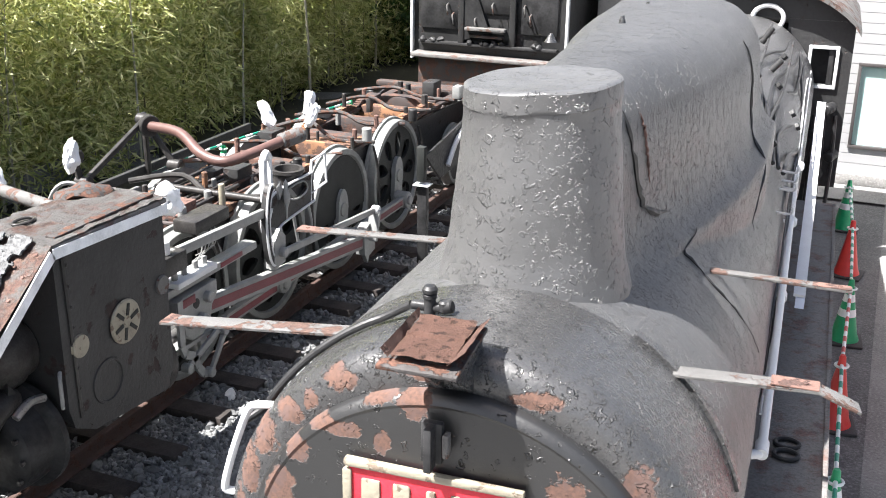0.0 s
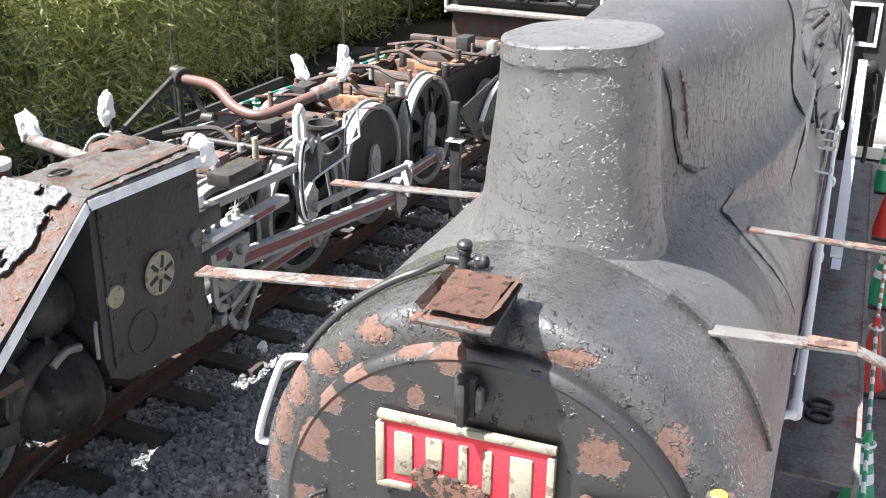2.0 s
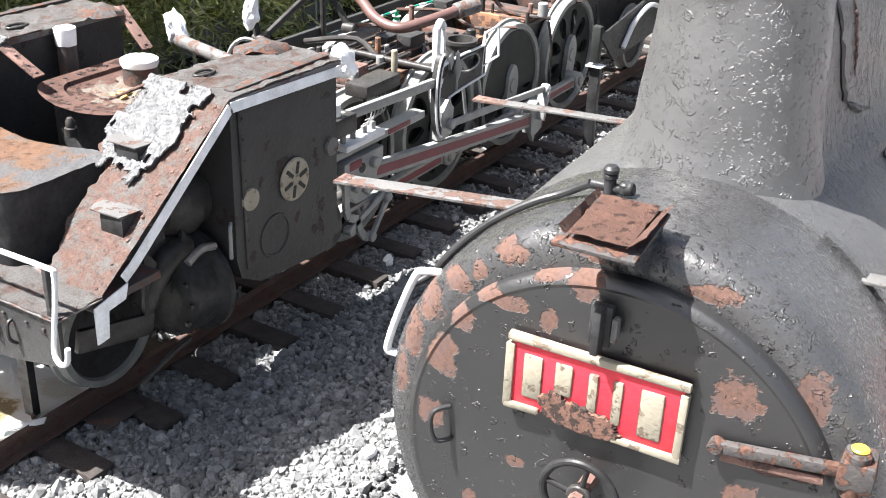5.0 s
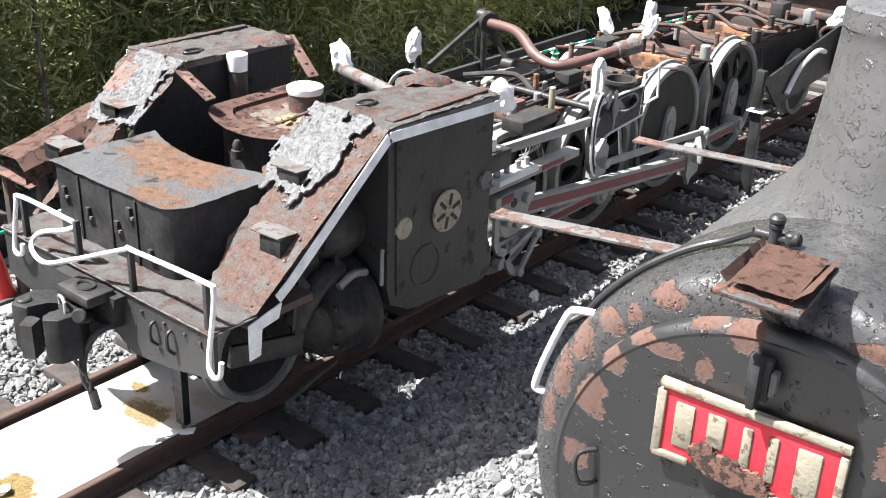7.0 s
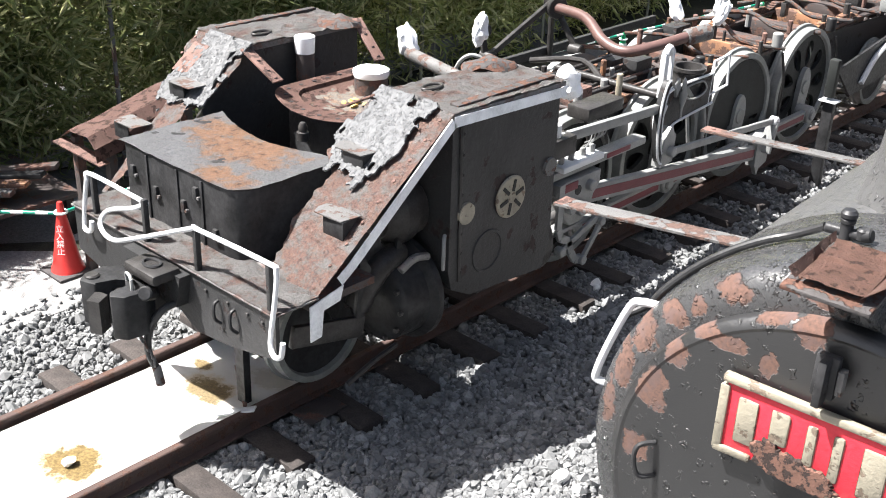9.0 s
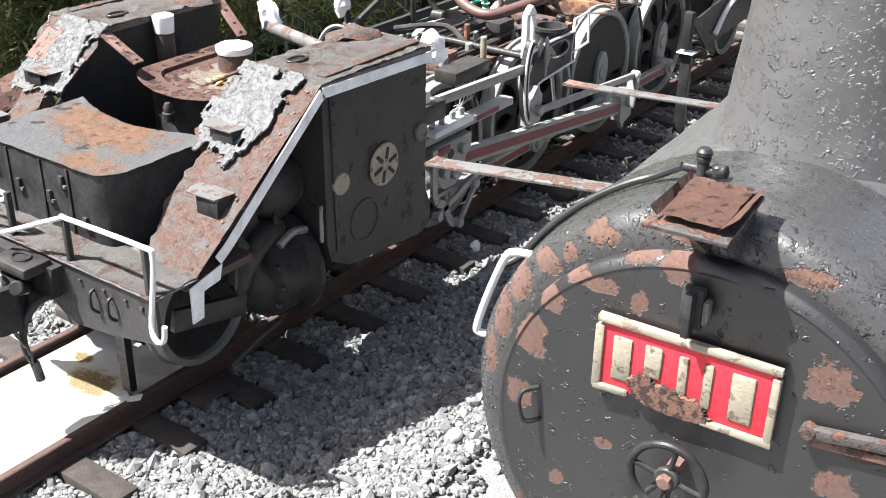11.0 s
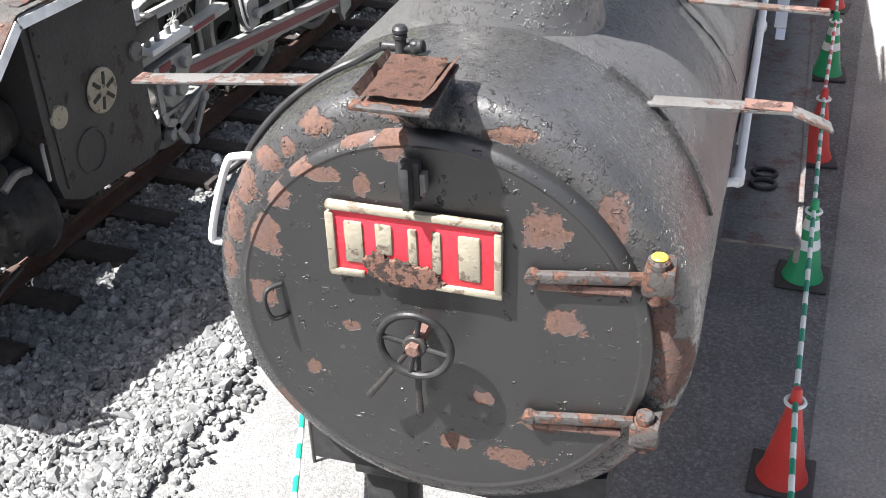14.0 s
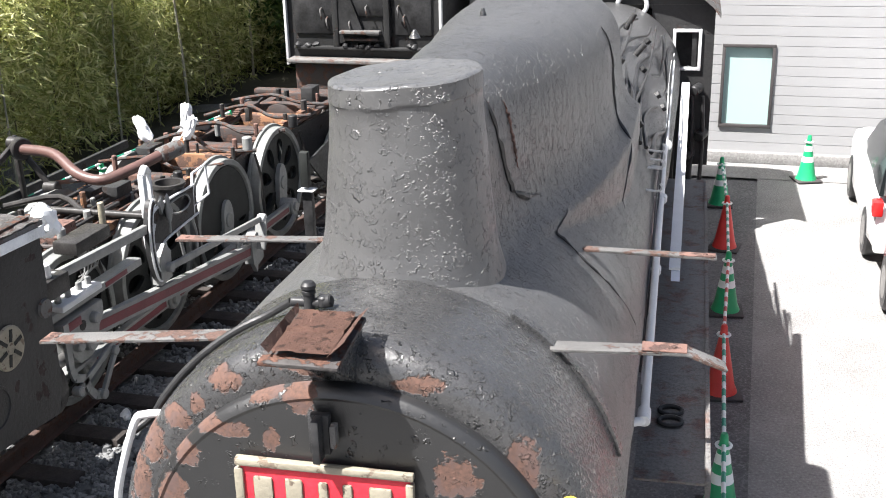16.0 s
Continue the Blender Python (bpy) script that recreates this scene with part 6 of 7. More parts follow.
for i, (u, y, r) in enumerate(((-0.02, 2.78, 0.045), (0.05, 2.70, 0.03), (0.0, 2.70, 0.025), (0.10, 2.80, 0.03), (-0.06, 2.70, 0.02))):
    bm = bm_new()
    bmesh.ops.create_icosphere(bm, subdivisions=2, radius=r)
    roughen(bm, r * 0.8, 26.0, i)
    bmesh.ops.scale(bm, vec=(1, 1, 0.5), verts=bm.verts)
    bmesh.ops.translate(bm, vec=(TX + u, y, 2.03), verts=bm.verts)
    lp("ochre_chip", bm, M["ochre_chip"], sad, smooth=20)
for u, y, zt, r in ((-0.14, 3.07, 2.20, 0.135), (-0.70, 2.86, 2.39, 0.075)):
    st = lp("steam_pipe_stub", cyl((TX + u, y, 1.95), (TX + u, y, zt - 0.02), r, 24, 0.004), M["frame"], sad, "pipe stub wrapped in a white cap")
    bm = lathe([(-0.05 if r > 0.1 else -0.13, r + 0.004), (-0.03, r + 0.012), (0.005, r + 0.010), (0.014, r * 0.8), (0.016, 0.0)], "z", (TX + u, y, zt), 24)
    roughen(bm, 0.006, 20.0)
    lp("cap", bm, M["bag"], st, "white plastic cap")
lp("saddle_base", box((TX - 0.50, 2.5, 0.75), (TX + 0.50, 3.4, 1.98), 0.02), M["black"], sad)
for s in (1, -1):
    bm = bm_new()
    prism([(2.2, 2.36), (3.52, 2.40), (3.52, 1.5), (2.0, 1.5), (1.9, 1.95)], "x", TX + s * 0.80, TX + s * 0.815, bm)
    roughen(bm, 0.01, 5.0)
    lp("saddle_side", bm, M["worn"], sad)
    for y0, z0, y1, z1 in ((2.30, 2.385, 2.32, 2.20), (3.47, 2.43, 3.40, 2.16)):
        fl = lp("saddle_flange", bar((TX + s * 0.75, y0, z0), (TX + s * 0.38, y1, z1), 0.10, 0.016, None, (0, 0, 1), 0.003), M["rust"], sad, "drilled rusty flange strip")
        for f in (0.12, 0.4, 0.7, 0.92):
            p = Vector((TX + s * 0.75, y0, z0)).lerp(Vector((TX + s * 0.38, y1, z1)), f)
            lp("bolt_hole", cyl(p, p + Vector((s * 0.004, 0, 0.0105)), 0.016, 10), M["rubber"], fl)
lp("oil_cup", lathe([(0.0, 0.045), (0.06, 0.045), (0.065, 0.03), (0.10, 0.035), (0.13, 0.02), (0.14, 0.0)], "z", (TX + 0.30, 1.98, 2.0), 16), M["oily"], tank)

# ---- rods and valve gear on the near side (and plain rods on the far side)
def fluted_rod(p0, p1, dx0, dx1, h, inset=True, name="main_rod", label=""):
    (y0, z0), (y1, z1) = p0, p1
    a, b = Vector((TX + (dx0 + dx1) / 2, y0, z0)), Vector((TX + (dx0 + dx1) / 2, y1, z1))
    rod = lp(name, bar(a, b, dx1 - dx0, h, None, (0, 0, 1), 0.006), M["grey"], None, label)
    if inset:
        d = (b - a).normalized()
        o = Vector((dx1 - dx0, 0, 0)) * 0.5 + Vector((0.002, 0, 0))
        lp("rod_flute", bar(a + d * 0.12 + o, b - d * 0.14 + o, 0.004, h * 0.52, None, (0, 0, 1)), M["red"], rod, "maroon painted flute")
    return rod


PIN = [(y - 0.10, 0.62) for y in DRV]
fluted_rod((4.45, 1.07), (7.70, 0.64), 0.98, 1.05, 0.16, True, "main_rod", "light grey main rod with maroon flute")
for a, b in ((0, 1), (1, 2), (2, 3)):
    fluted_rod(PIN[a], PIN[b], 0.74, 0.81, 0.12, True, "coupling_rod", "light grey coupling rod with maroon flute")
for i, (y, z) in enumerate(PIN):
    bm = cyl((TX + 0.66, y, z), (TX + 0.84, y, z), 0.105, 28, 0.012)
    cyl((TX + 0.83, y, z), (TX + 0.87, y, z), 0.06, 20, 0.01, bm)
    lp("crank_pin", bm, M["grey"], None, "grey rod bearing")
bm = prism([(7.58, 0.50), (7.70, 0.46), (7.84, 0.50), (7.86, 0.80), (7.70, 0.84), (7.57, 0.78)], "x", TX + 0.96, TX + 1.07)
lp("main_rod_end", bm, M["grey"])
lp("rod_wedge", prism([(7.62, 0.52), (7.78, 0.52), (7.72, 0.36)], "x", TX + 0.99, TX + 1.04), M["grey"])
lp("return_crank", bar((TX + 1.10, 7.70, 0.64), (TX + 1.10, 7.80, 0.98), 0.05, 0.13, None, (1, 0, 0), 0.01), M["grey"])
lp("crank_bolt", cyl((TX + 1.06, 7.80, 0.98), (TX + 1.15, 7.80, 0.98), 0.05, 14, 0.01), M["white"])
fluted_rod((5.75, 1.16), (7.80, 0.98), 1.08, 1.12, 0.065, False, "eccentric_rod", "slim light grey rod")
# slide bar, crosshead
lp("slide_bar", box((TX + 0.93, 3.68, 1.33), (TX + 1.06, 5.35, 1.40), 0.006), M["grey"], None, "grey slide bar")
lp("slide_bar_flute", box((TX + 1.058, 4.75, 1.345), (TX + 1.064, 5.10, 1.388), 0.001), M["red"])
lp("slide_bar_low", box((TX + 0.93, 3.68, 0.80), (TX + 1.06, 4.75, 0.84), 0.006), M["grey"])
bm = prism([(4.02, 1.30), (4.62, 1.30), (4.62, 1.18), (4.52, 1.10), (4.50, 0.96), (4.38, 0.88), (4.22, 0.88), (4.12, 0.98), (4.10, 1.14), (4.02, 1.20)], "x", TX + 0.95, TX + 1.10)
bmesh.ops.bevel(bm, geom=bm.edges[:], offset=0.01, segments=2, profile=0.5, affect="EDGES")
ch = lp("crosshead", bm, M["grey"], None, "grey cast crosshead with maroon shoe and bolts")
lp("crosshead_shoe", box((TX + 1.10, 4.06, 1.215), (TX + 1.112, 4.28, 1.285), 0.002), M["red"], ch)
lp("crosshead_cap", box((TX + 0.94, 4.05, 1.40), (TX + 1.12, 4.62, 1.455), 0.012), M["white"], ch, "white topped cap")
for y in (4.12, 4.26, 4.42, 4.55):
    lp("cap_bolt", cyl((TX + 1.03, y, 1.45), (TX + 1.03, y, 1.52), 0.028, 6, 0.004), M["grey"], ch)
for y, z, r in ((4.45, 1.2, 0.05), (4.34, 1.02, 0.07), (4.18, 1.06, 0.05)):
    lp("pin", cyl((TX + 1.09, y, z), (TX + 1.16, y, z), r, 16, 0.01), M["grey"], ch)
lp("gudgeon_hole", cyl((TX + 1.10, 4.30, 1.19), (TX + 1.104, 4.30, 1.19), 0.045, 16), M["black"], ch)
lp("piston_rod", cyl((TX + 1.03, 3.6, 0.98), (TX + 1.03, 4.2, 0.98), 0.05, 16), M["steel"])
# gear hanger below the crosshead: a curved light grey strap
pts = [(4.06, 1.30), (4.06, 0.90), (4.10, 0.80), (4.22, 0.74), (4.26, 0.62), (4.34, 0.52), (4.42, 0.50)]
bm = bm_new()
for (ya, za), (yb, zb) in zip(pts, pts[1:]):
    bar((TX + 1.10, ya, za), (TX + 1.10, yb, zb), 0.03, 0.07, bm, (0, 0.7, 0.7))
lp("drop_link", bm, M["grey"], None, "curved light grey drop link")
lp("union_link", bar((TX + 1.10, 4.08, 0.66), (TX + 1.10, 4.75, 0.88), 0.03, 0.06, None, (0, 0, 1), 0.006), M["grey"])
lp("combination_lever", bar((TX + 1.12, 4.42, 0.50), (TX + 1.12, 4.66, 0.78), 0.035, 0.05, None, (0, 0, 1), 0.006), M["grey"])
for y, z in ((4.42, 0.50), (4.66, 0.80), (4.10, 0.68)):
    lp("link_pin", cyl((TX + 1.07, y, z), (TX + 1.15, y, z), 0.045, 14, 0.008), M["grey"])
# radius bar and expansion link with its dark, white-lined bracket
lp("radius_bar", bar((TX + 1.02, 4.10, 1.68), (TX + 1.02, 5.62, 1.60), 0.05, 0.085, None, (0, 0, 1), 0.006), M["grey"], None, "long light grey radius bar")
lp("valve_guide", box((TX + 0.92, 3.70, 1.55), (TX + 1.12, 4.20, 1.72), 0.02), M["oily"])
lp("valve_guide_oiler", cyl((TX + 1.05, 4.0, 1.72), (TX + 1.05, 4.0, 1.84), 0.04, 12, 0.01), M["white"])
def curve_pts(points, steps=5):
    """A smooth line through points, for lining and cut plates."""
    out, n = [], len(points)
    for i in range(n - 1):
        p0, p1, p2, p3 = (Vector(points[max(i - 1, 0)]), Vector(points[i]), Vector(points[i + 1]), Vector(points[min(i + 2, n - 1)]))
        for k in range(steps):
            t = k / steps
            out.append(0.5 * ((2 * p1) + (p2 - p0) * t + (2 * p0 - 5 * p1 + 4 * p2 - p3) * t * t + (3 * p1 - p0 - 3 * p2 + p3) * t ** 3))
    return [(p[0], p[1]) for p in out] + [tuple(points[-1])]


def lining(points, dx, r, name="white_lining", parent=None, mat=None):
    lp(name, tube([(TX + dx, y, z) for y, z in points], r, 6), mat or M["white"], parent)


top_line = curve_pts([(5.70, 1.19), (5.62, 1.43), (5.66, 1.57), (5.80, 1.67), (6.05, 1.71), (6.62, 1.71)])
low_line = curve_pts([(6.66, 1.40), (6.54, 1.39), (6.04, 1.35), (5.92, 1.31), (5.87, 1.25), (5.88, 1.14)])
hole = curve_pts([(6.09, 1.66), (6.30, 1.675), (6.45, 1.66), (6.52, 1.58), (6.45, 1.53), (6.28, 1.52), (6.14, 1.57), (6.09, 1.66)], 3)
# the plate round its opening: two halves
brk = lp("link_bracket", prism(top_line + [(6.66, 1.59), (6.52, 1.58), (6.45, 1.66), (6.30, 1.675), (6.09, 1.66), (5.92, 1.31), (5.87, 1.25), (5.88, 1.14)], "x", TX + 0.92, TX + 0.95), M["worn"], None, "black link bracket lined in white, with an opening")
lp("bracket_lower", prism([(6.66, 1.5899), (6.52, 1.5799), (6.45, 1.53), (6.28, 1.52), (6.14, 1.57), (6.09, 1.6599), (5.921, 1.312), (6.04, 1.35), (6.54, 1.39), (6.66, 1.40)], "x", TX + 0.92, TX + 0.95), M["worn"], brk)
lining(top_line, 0.955, 0.013, parent=brk)
lining(low_line, 0.955, 0.013, parent=brk)
lining(hole, 0.955, 0.010, parent=brk, mat=M["grey"])
lining(curve_pts([(5.76, 1.22), (5.745, 1.40), (5.82, 1.56)]), 0.955, 0.012, parent=brk)
lp("oil_cup_spear", lathe([(1.40, 0.010), (1.50, 0.012), (1.56, 0.030), (1.63, 0.042), (1.69, 0.020), (1.76, 0.022), (1.80, 0.0)], "z", (TX + 0.99, 6.03, 0.0), 12), M["grey"], brk, "grey spear-shaped oil cup")
lk_a = [(5.64 + 0.12 * math.cos(a), 1.46 + 0.40 * math.sin(a)) for a in (math.pi / 2 + math.pi * k / 20 for k in range(21))]
lk_b = [(5.68 + 0.10 * math.cos(a), 1.46 + 0.34 * math.sin(a)) for a in (math.pi / 2 + math.pi * k / 20 for k in range(21))]
xl = lp("expansion_link", prism(lk_a + lk_b[::-1], "x", TX + 1.01, TX + 1.07), M["worn"], None, "curved black expansion link with a white edge")
lining(lk_a, 1.073, 0.012, parent=xl)
lining(lk_b, 1.073, 0.007, parent=xl)
lp("link_foot", prism([(5.62, 1.02), (5.82, 1.04), (5.84, 1.30), (5.74, 1.40), (5.64, 1.30)], "x", TX + 0.98, TX + 1.08), M["grey"])
lp("link_pin", cyl((TX + 0.95, 5.75, 1.16), (TX + 1.14, 5.75, 1.16), 0.05, 16, 0.01), M["grey"])
lp("die_block", prism([(5.92, 1.62), (5.98, 1.70), (5.95, 1.80), (5.90, 1.72)], "x", TX + 0.955, TX + 0.985), M["grey"])
for dz, w in ((0.0, 0.07), (0.12, 0.04)):
    lp("lifting_post", box((TX + 0.86, 5.76 + dz, 1.62), (TX + 0.92, 5.76 + dz + w, 2.04), 0.012), M["white"], None, "white painted lifting post")
lp("post_head", tube([(TX + 0.89, 5.79, 2.03), (TX + 0.89, 5.85, 2.09), (TX + 0.89, 5.91, 2.03)], 0.035, 10, smooth_steps=4), M["white"])
# open frame between link and second wheel, white edged
fr = [(6.62, 1.71), (6.64, 1.82), (6.92, 1.84), (6.95, 1.52), (6.60, 1.49), (6.60, 1.40)]
lining(fr, 0.94, 0.015, "gear_frame_bar")
lining([(6.64, 1.82), (6.60, 1.49)], 0.94, 0.013, "gear_frame_bar")
lining([(6.24, 1.37), (6.33, 1.03)], 0.94, 0.018, "gear_frame_leg", mat=M["grey"])
lining(curve_pts([(6.54, 1.39), (6.60, 1.20), (6.59, 1.02)]), 0.94, 0.018, "gear_frame_leg", mat=M["grey"])
lining(curve_pts([(5.98, 1.33), (6.00, 1.20), (5.97, 1.08)]), 0.94, 0.016, "gear_frame_leg")
lp("gear_box", lathe([(1.62, 0.14), (1.74, 0.15), (1.76, 0.17), (1.79, 0.17), (1.79, 0.13), (1.72, 0.12), (1.72, 0.0)], "z", (TX + 0.80, 6.40, 0.0), 28), M["oily"], None, "dark round oil cup")
for k, (y, z, w) in enumerate(((5.15, 1.52, 0.05), (4.85, 1.62, 0.04), (6.9, 1.55, 0.05), (8.55, 1.5, 0.06), (9.9, 1.45, 0.06))):
    lp("sand_pipe", tube([(TX + 0.72, y, z), (TX + 0.76, y + 0.05, z - 0.35), (TX + 0.70, y + 0.18, 0.45)], 0.016, 8, smooth_steps=4), M["oily"])
    lp("oil_pot", cyl((TX + 0.66, y - 0.05, z + 0.06), (TX + 0.66, y - 0.05, z + 0.22), w, 12, 0.01), M["grey"] if k % 2 else M["black"])
lp("oil_reservoir", box((TX + 0.68, 4.62, 1.66), (TX + 0.92, 5.15, 1.78), 0.02), M["oily"], None, "dark oil box with loose wires")
for k in range(5):
    lp("loose_wire", tube([(TX + 0.92, 4.66 + 0.06 * k, 1.66), (TX + 0.95, 4.64 + 0.05 * k, 1.52), (TX + 0.9, 4.50 + 0.03 * k, 1.36 + 0.03 * k)], 0.006, 6, smooth_steps=4), M["grey"])
lp("sight_glass", cyl((TX + 0.80, 5.22, 1.70), (TX + 0.80, 5.22, 1.95), 0.03, 12, 0.006), M["cream"])
# support post with a grey wrapped head
ps = lp("support_post", box((-3.78, 8.75, 0.02), (-3.66, 8.83, 1.02), 0.004), M["black"], None, "black square steel post with a taped head")
lp("post_wrap", roughen(box((-3.79, 8.73, 1.06), (-3.68, 8.82, 1.50), 0.02), 0.008, 14.0), M["wheelgrey"], ps)
lp("post_plate", box((-3.82, 8.70, 1.02), (-3.62, 8.86, 1.035), 0.003), M["white"], ps)

# big brown pipe over the frame, crank arms and levers
lp("feed_pipe", tube([(-6.02, 6.66, 1.97), (-5.55, 6.55, 1.97), (-5.15, 6.34, 1.84), (-4.85, 6.32, 1.80), (-4.65, 6.62, 1.86), (-4.50, 6.98, 1.93)], 0.055, 14, smooth_steps=6), M["brownpipe"], None, "brown painted bent feed pipe")
lp("pipe_union", cyl((-4.55, 6.9, 1.90), (-4.42, 7.15, 1.95), 0.085, 16, 0.012), M["galv"])
lp("pipe_flange", cyl((-6.05, 6.68, 1.97), (-5.98, 6.65, 1.97), 0.12, 16, 0.01), M["oily"])
arm_pts = [((-6.05, 5.6, 1.62), (-6.1, 6.7, 2.02)), ((-6.1, 6.7, 2.02), (-5.75, 6.72, 1.55)), ((-6.1, 5.55, 1.9), (-6.05, 5.62, 1.35)), ((-6.12, 6.72, 2.1), (-6.12, 6.74, 1.4))]
for a, b in arm_pts:
    lp("crank_arm", roughen(bar(a, b, 0.045, 0.065, None, (0, 0.2, 1), 0.012), 0.006, 9.0), M["oily"])
for p in ((-6.1, 6.7, 2.02), (-6.05, 5.6, 1.62), (-5.75, 6.72, 1.55), (-6.1, 5.55, 1.9)):
    lp("crank_boss", cyl(Vector(p) + Vector((-0.08, 0, 0)), Vector(p) + Vector((0.08, 0, 0)), 0.07, 14, 0.012), M["oily"])
lp("side_beam", box((-6.2, 3.9, 1.40), (-6.14, 8.9, 1.50), 0.01), M["worn"])
lp("weigh_shaft", cyl((TX - 0.4, 5.9, 1.60), (TX + 0.85, 5.9, 1.60), 0.035, 14), M["oily"])
# pipe stub across the front, hoops
lp("cross_log", tube([(-5.74, 4.14, 2.0), (-5.3, 4.02, 2.0), (-4.85, 3.90, 2.0)], 0.06, 12, smooth_steps=3), M["galv"], None, "scaly grey pipe stub")
for x, y in ((-5.55, 4.8), (-5.35, 4.75)):
    lp("hoop", tube([(x + 0.16 * math.cos(a), y + 0.10 * math.cos(a), 1.62 + 0.28 * math.sin(a)) for a in (math.pi * k / 12 for k in range(13))], 0.02, 8), M["grey"])
# far side rods seen over the frame
for y0, y1, z in ((4.2, 6.3, 1.35), (6.3, 9.4, 0.62)):
    lp("far_rod", bar((TX - 0.95, y0, z), (TX - 0.95, y1, z), 0.05, 0.11, None), M["grey"])
# rear dragbox and trailing frame
for s in (1, -1):
    lp("rear_frame", prism([(9.9, 1.05), (12.6, 1.42), (12.6, 1.15), (12.0, 0.72), (10.4, 0.62)], "x", TX + s * 0.80, TX + s * 0.83), M["black"])
    lp("equaliser", tube([(TX + s * 0.86, 10.6, 0.75), (TX + s * 0.86, 10.95, 1.05), (TX + s * 0.86, 11.4, 1.16), (TX + s * 0.86, 11.7, 1.10)], 0.035, 8, smooth_steps=4), M["white"] if s > 0 else M["worn"])
db = lp("drag_box", box((TX - 1.0, 12.2, 0.75), (TX + 1.0, 12.5, 1.05), 0.02), M["frame"], None, "rusty cast drag box with oval openings")
lp("drag_box_rail", box((TX - 1.0, 12.25, 1.38), (TX + 1.0, 12.4, 1.46), 0.015), M["frame"], db)
for u in (-0.95, -0.45, 0.0, 0.45, 0.95):
    lp("drag_box_strut", bar((TX + u, 12.3, 1.04), (TX + u * 0.92 + 0.04, 12.3, 1.40), 0.08, 0.10, None, (1, 0, 0), 0.015), M["frame"], db)
for u in (-0.7, 0.0, 0.7):
    lp("drag_box_ring", tube([(TX + u + 0.14 * math.cos(a), 12.26, 1.20 + 0.11 * math.sin(a)) for a in (2 * math.pi * k / 18 for k in range(18))], 0.03, 8, True), M["frame"], db)


# plastic bags tied over open pipe ends
def bag(name, p, size, seed, lean=(0, 0)):
    bm = bm_new()
    bmesh.ops.create_icosphere(bm, subdivisions=3, radius=1.0)
    for v in bm.verts:
        n1 = noise.noise(v.co * 1.9 + Vector((seed, 0, 0)))
        n2 = noise.noise(v.co * 5.0 + Vector((seed, 3, 0)))
        f = 0.95 + 0.35 * n1 + 0.26 * abs(n2) + 0.10 * abs(noise.noise(v.co * 9.0))
        taper = 0.95 - 0.25 * (v.co.z * 0.5 + 0.5) + 0.25 * abs(v.co.z)
        v.co = Vector((v.co.x * f * taper * size[0], v.co.y * f * taper * size[1], v.co.z * f * size[2]))
        v.co += Vector((lean[0] * v.co.z, lean[1] * v.co.z, 0)) + Vector(p)
    ob = part(name, bm, M["bag"], None, smooth=20)
    return tagged(ob, "crumpled white plastic bag tied over a pipe end", "plastic bag", "bags on pipe ends")


bag("plastic_bag", (-5.80, 4.17, 2.10), (0.10, 0.10, 0.13), 1.0, (-0.3, 0))
bag("plastic_bag", (-5.63, 4.98, 2.10), (0.08, 0.08, 0.15), 5.0, (0.1, 0))
bag("plastic_bag", (-3.66, 3.72, 2.30), (0.11, 0.11, 0.13), 9.0)
bag("plastic_bag", (-5.0, 7.4, 2.05), (0.08, 0.08, 0.14), 13.0, (-0.4, 0))
bag("plastic_bag", (-4.72, 7.9, 1.95), (0.07, 0.07, 0.13), 17.0, (0.3, 0.3))
bag("plastic_bag", (-5.02, 8.4, 1.95), (0.08, 0.08, 0.16), 21.0)
bag("plastic_bag", (-3.95, 11.6, 1.62), (0.15, 0.13, 0.16), 25.0, (0.6, 0))

# ---------------------------------------------------------------- tender behind, cones, sheet, clutter, cars, grove
TY = 14.4
tender = empty("tender", "black coal tender end, white edge lines and rusty sill", "tender")
def tp(name, bm, mat, parent=None, label="", smooth=35.0):
    return part(name, bm, mat, parent or tender, label, smooth)


tb = tp("body", box((TX - 1.36, TY + 0.10, 1.42), (TX + 1.36, TY + 7.0, 3.9), 0.02), M["worn"], None, "worn black tank body")
for u in (-1.36, 1.36):
    tp("white_edge", box((TX + u - 0.022, TY + 0.02, 1.42), (TX + u + 0.022, TY + 0.10, 3.9), 0.004), M["white"], None, "white painted edge line")
tp("sill", box((TX - 1.28, TY - 0.22, 1.50), (TX + 1.28, TY + 0.10, 1.56), 0.01), M["deckrust"], None, "rusty pink footboard")
tp("sill_beam", box((TX - 1.2, TY - 0.05, 0.95), (TX + 1.2, TY + 0.10, 1.4999), 0.01), M["frame"])
tp("shelf", box((TX - 1.22, TY - 0.02, 1.70), (TX + 1.22, TY + 0.10, 1.75), 0.008), M["worn"])
for u0, u1, z0, z1 in ((-1.2, -0.52, 1.95, 2.62), (0.52, 1.2, 1.95, 2.62), (-1.2, -0.52, 2.72, 3.4), (0.52, 1.2, 2.72, 3.4), (-0.25, 0.40, 2.25, 2.7)):
    pn = tp("panel", box((TX + u0, TY + 0.06, z0), (TX + u1, TY + 0.10, z1), 0.012), M["black"])
    tp("panel_bead", box((TX + u0, TY + 0.045, z1 + 0.01), (TX + u1, TY + 0.10, z1 + 0.045), 0.006), M["galv"], pn)
for u in (-0.45, 0.45):
    tp("door_post", box((TX + u - 0.05, TY - 0.02, 1.75), (TX + u + 0.05, TY + 0.10, 3.6), 0.01), M["worn"])
tp("gusset", prism([(TX - 0.40, 1.80), (TX + 0.05, 1.95), (TX - 0.25, 2.75), (TX - 0.40, 2.75)], "y", TY + 0.0, TY + 0.03), M["black"])
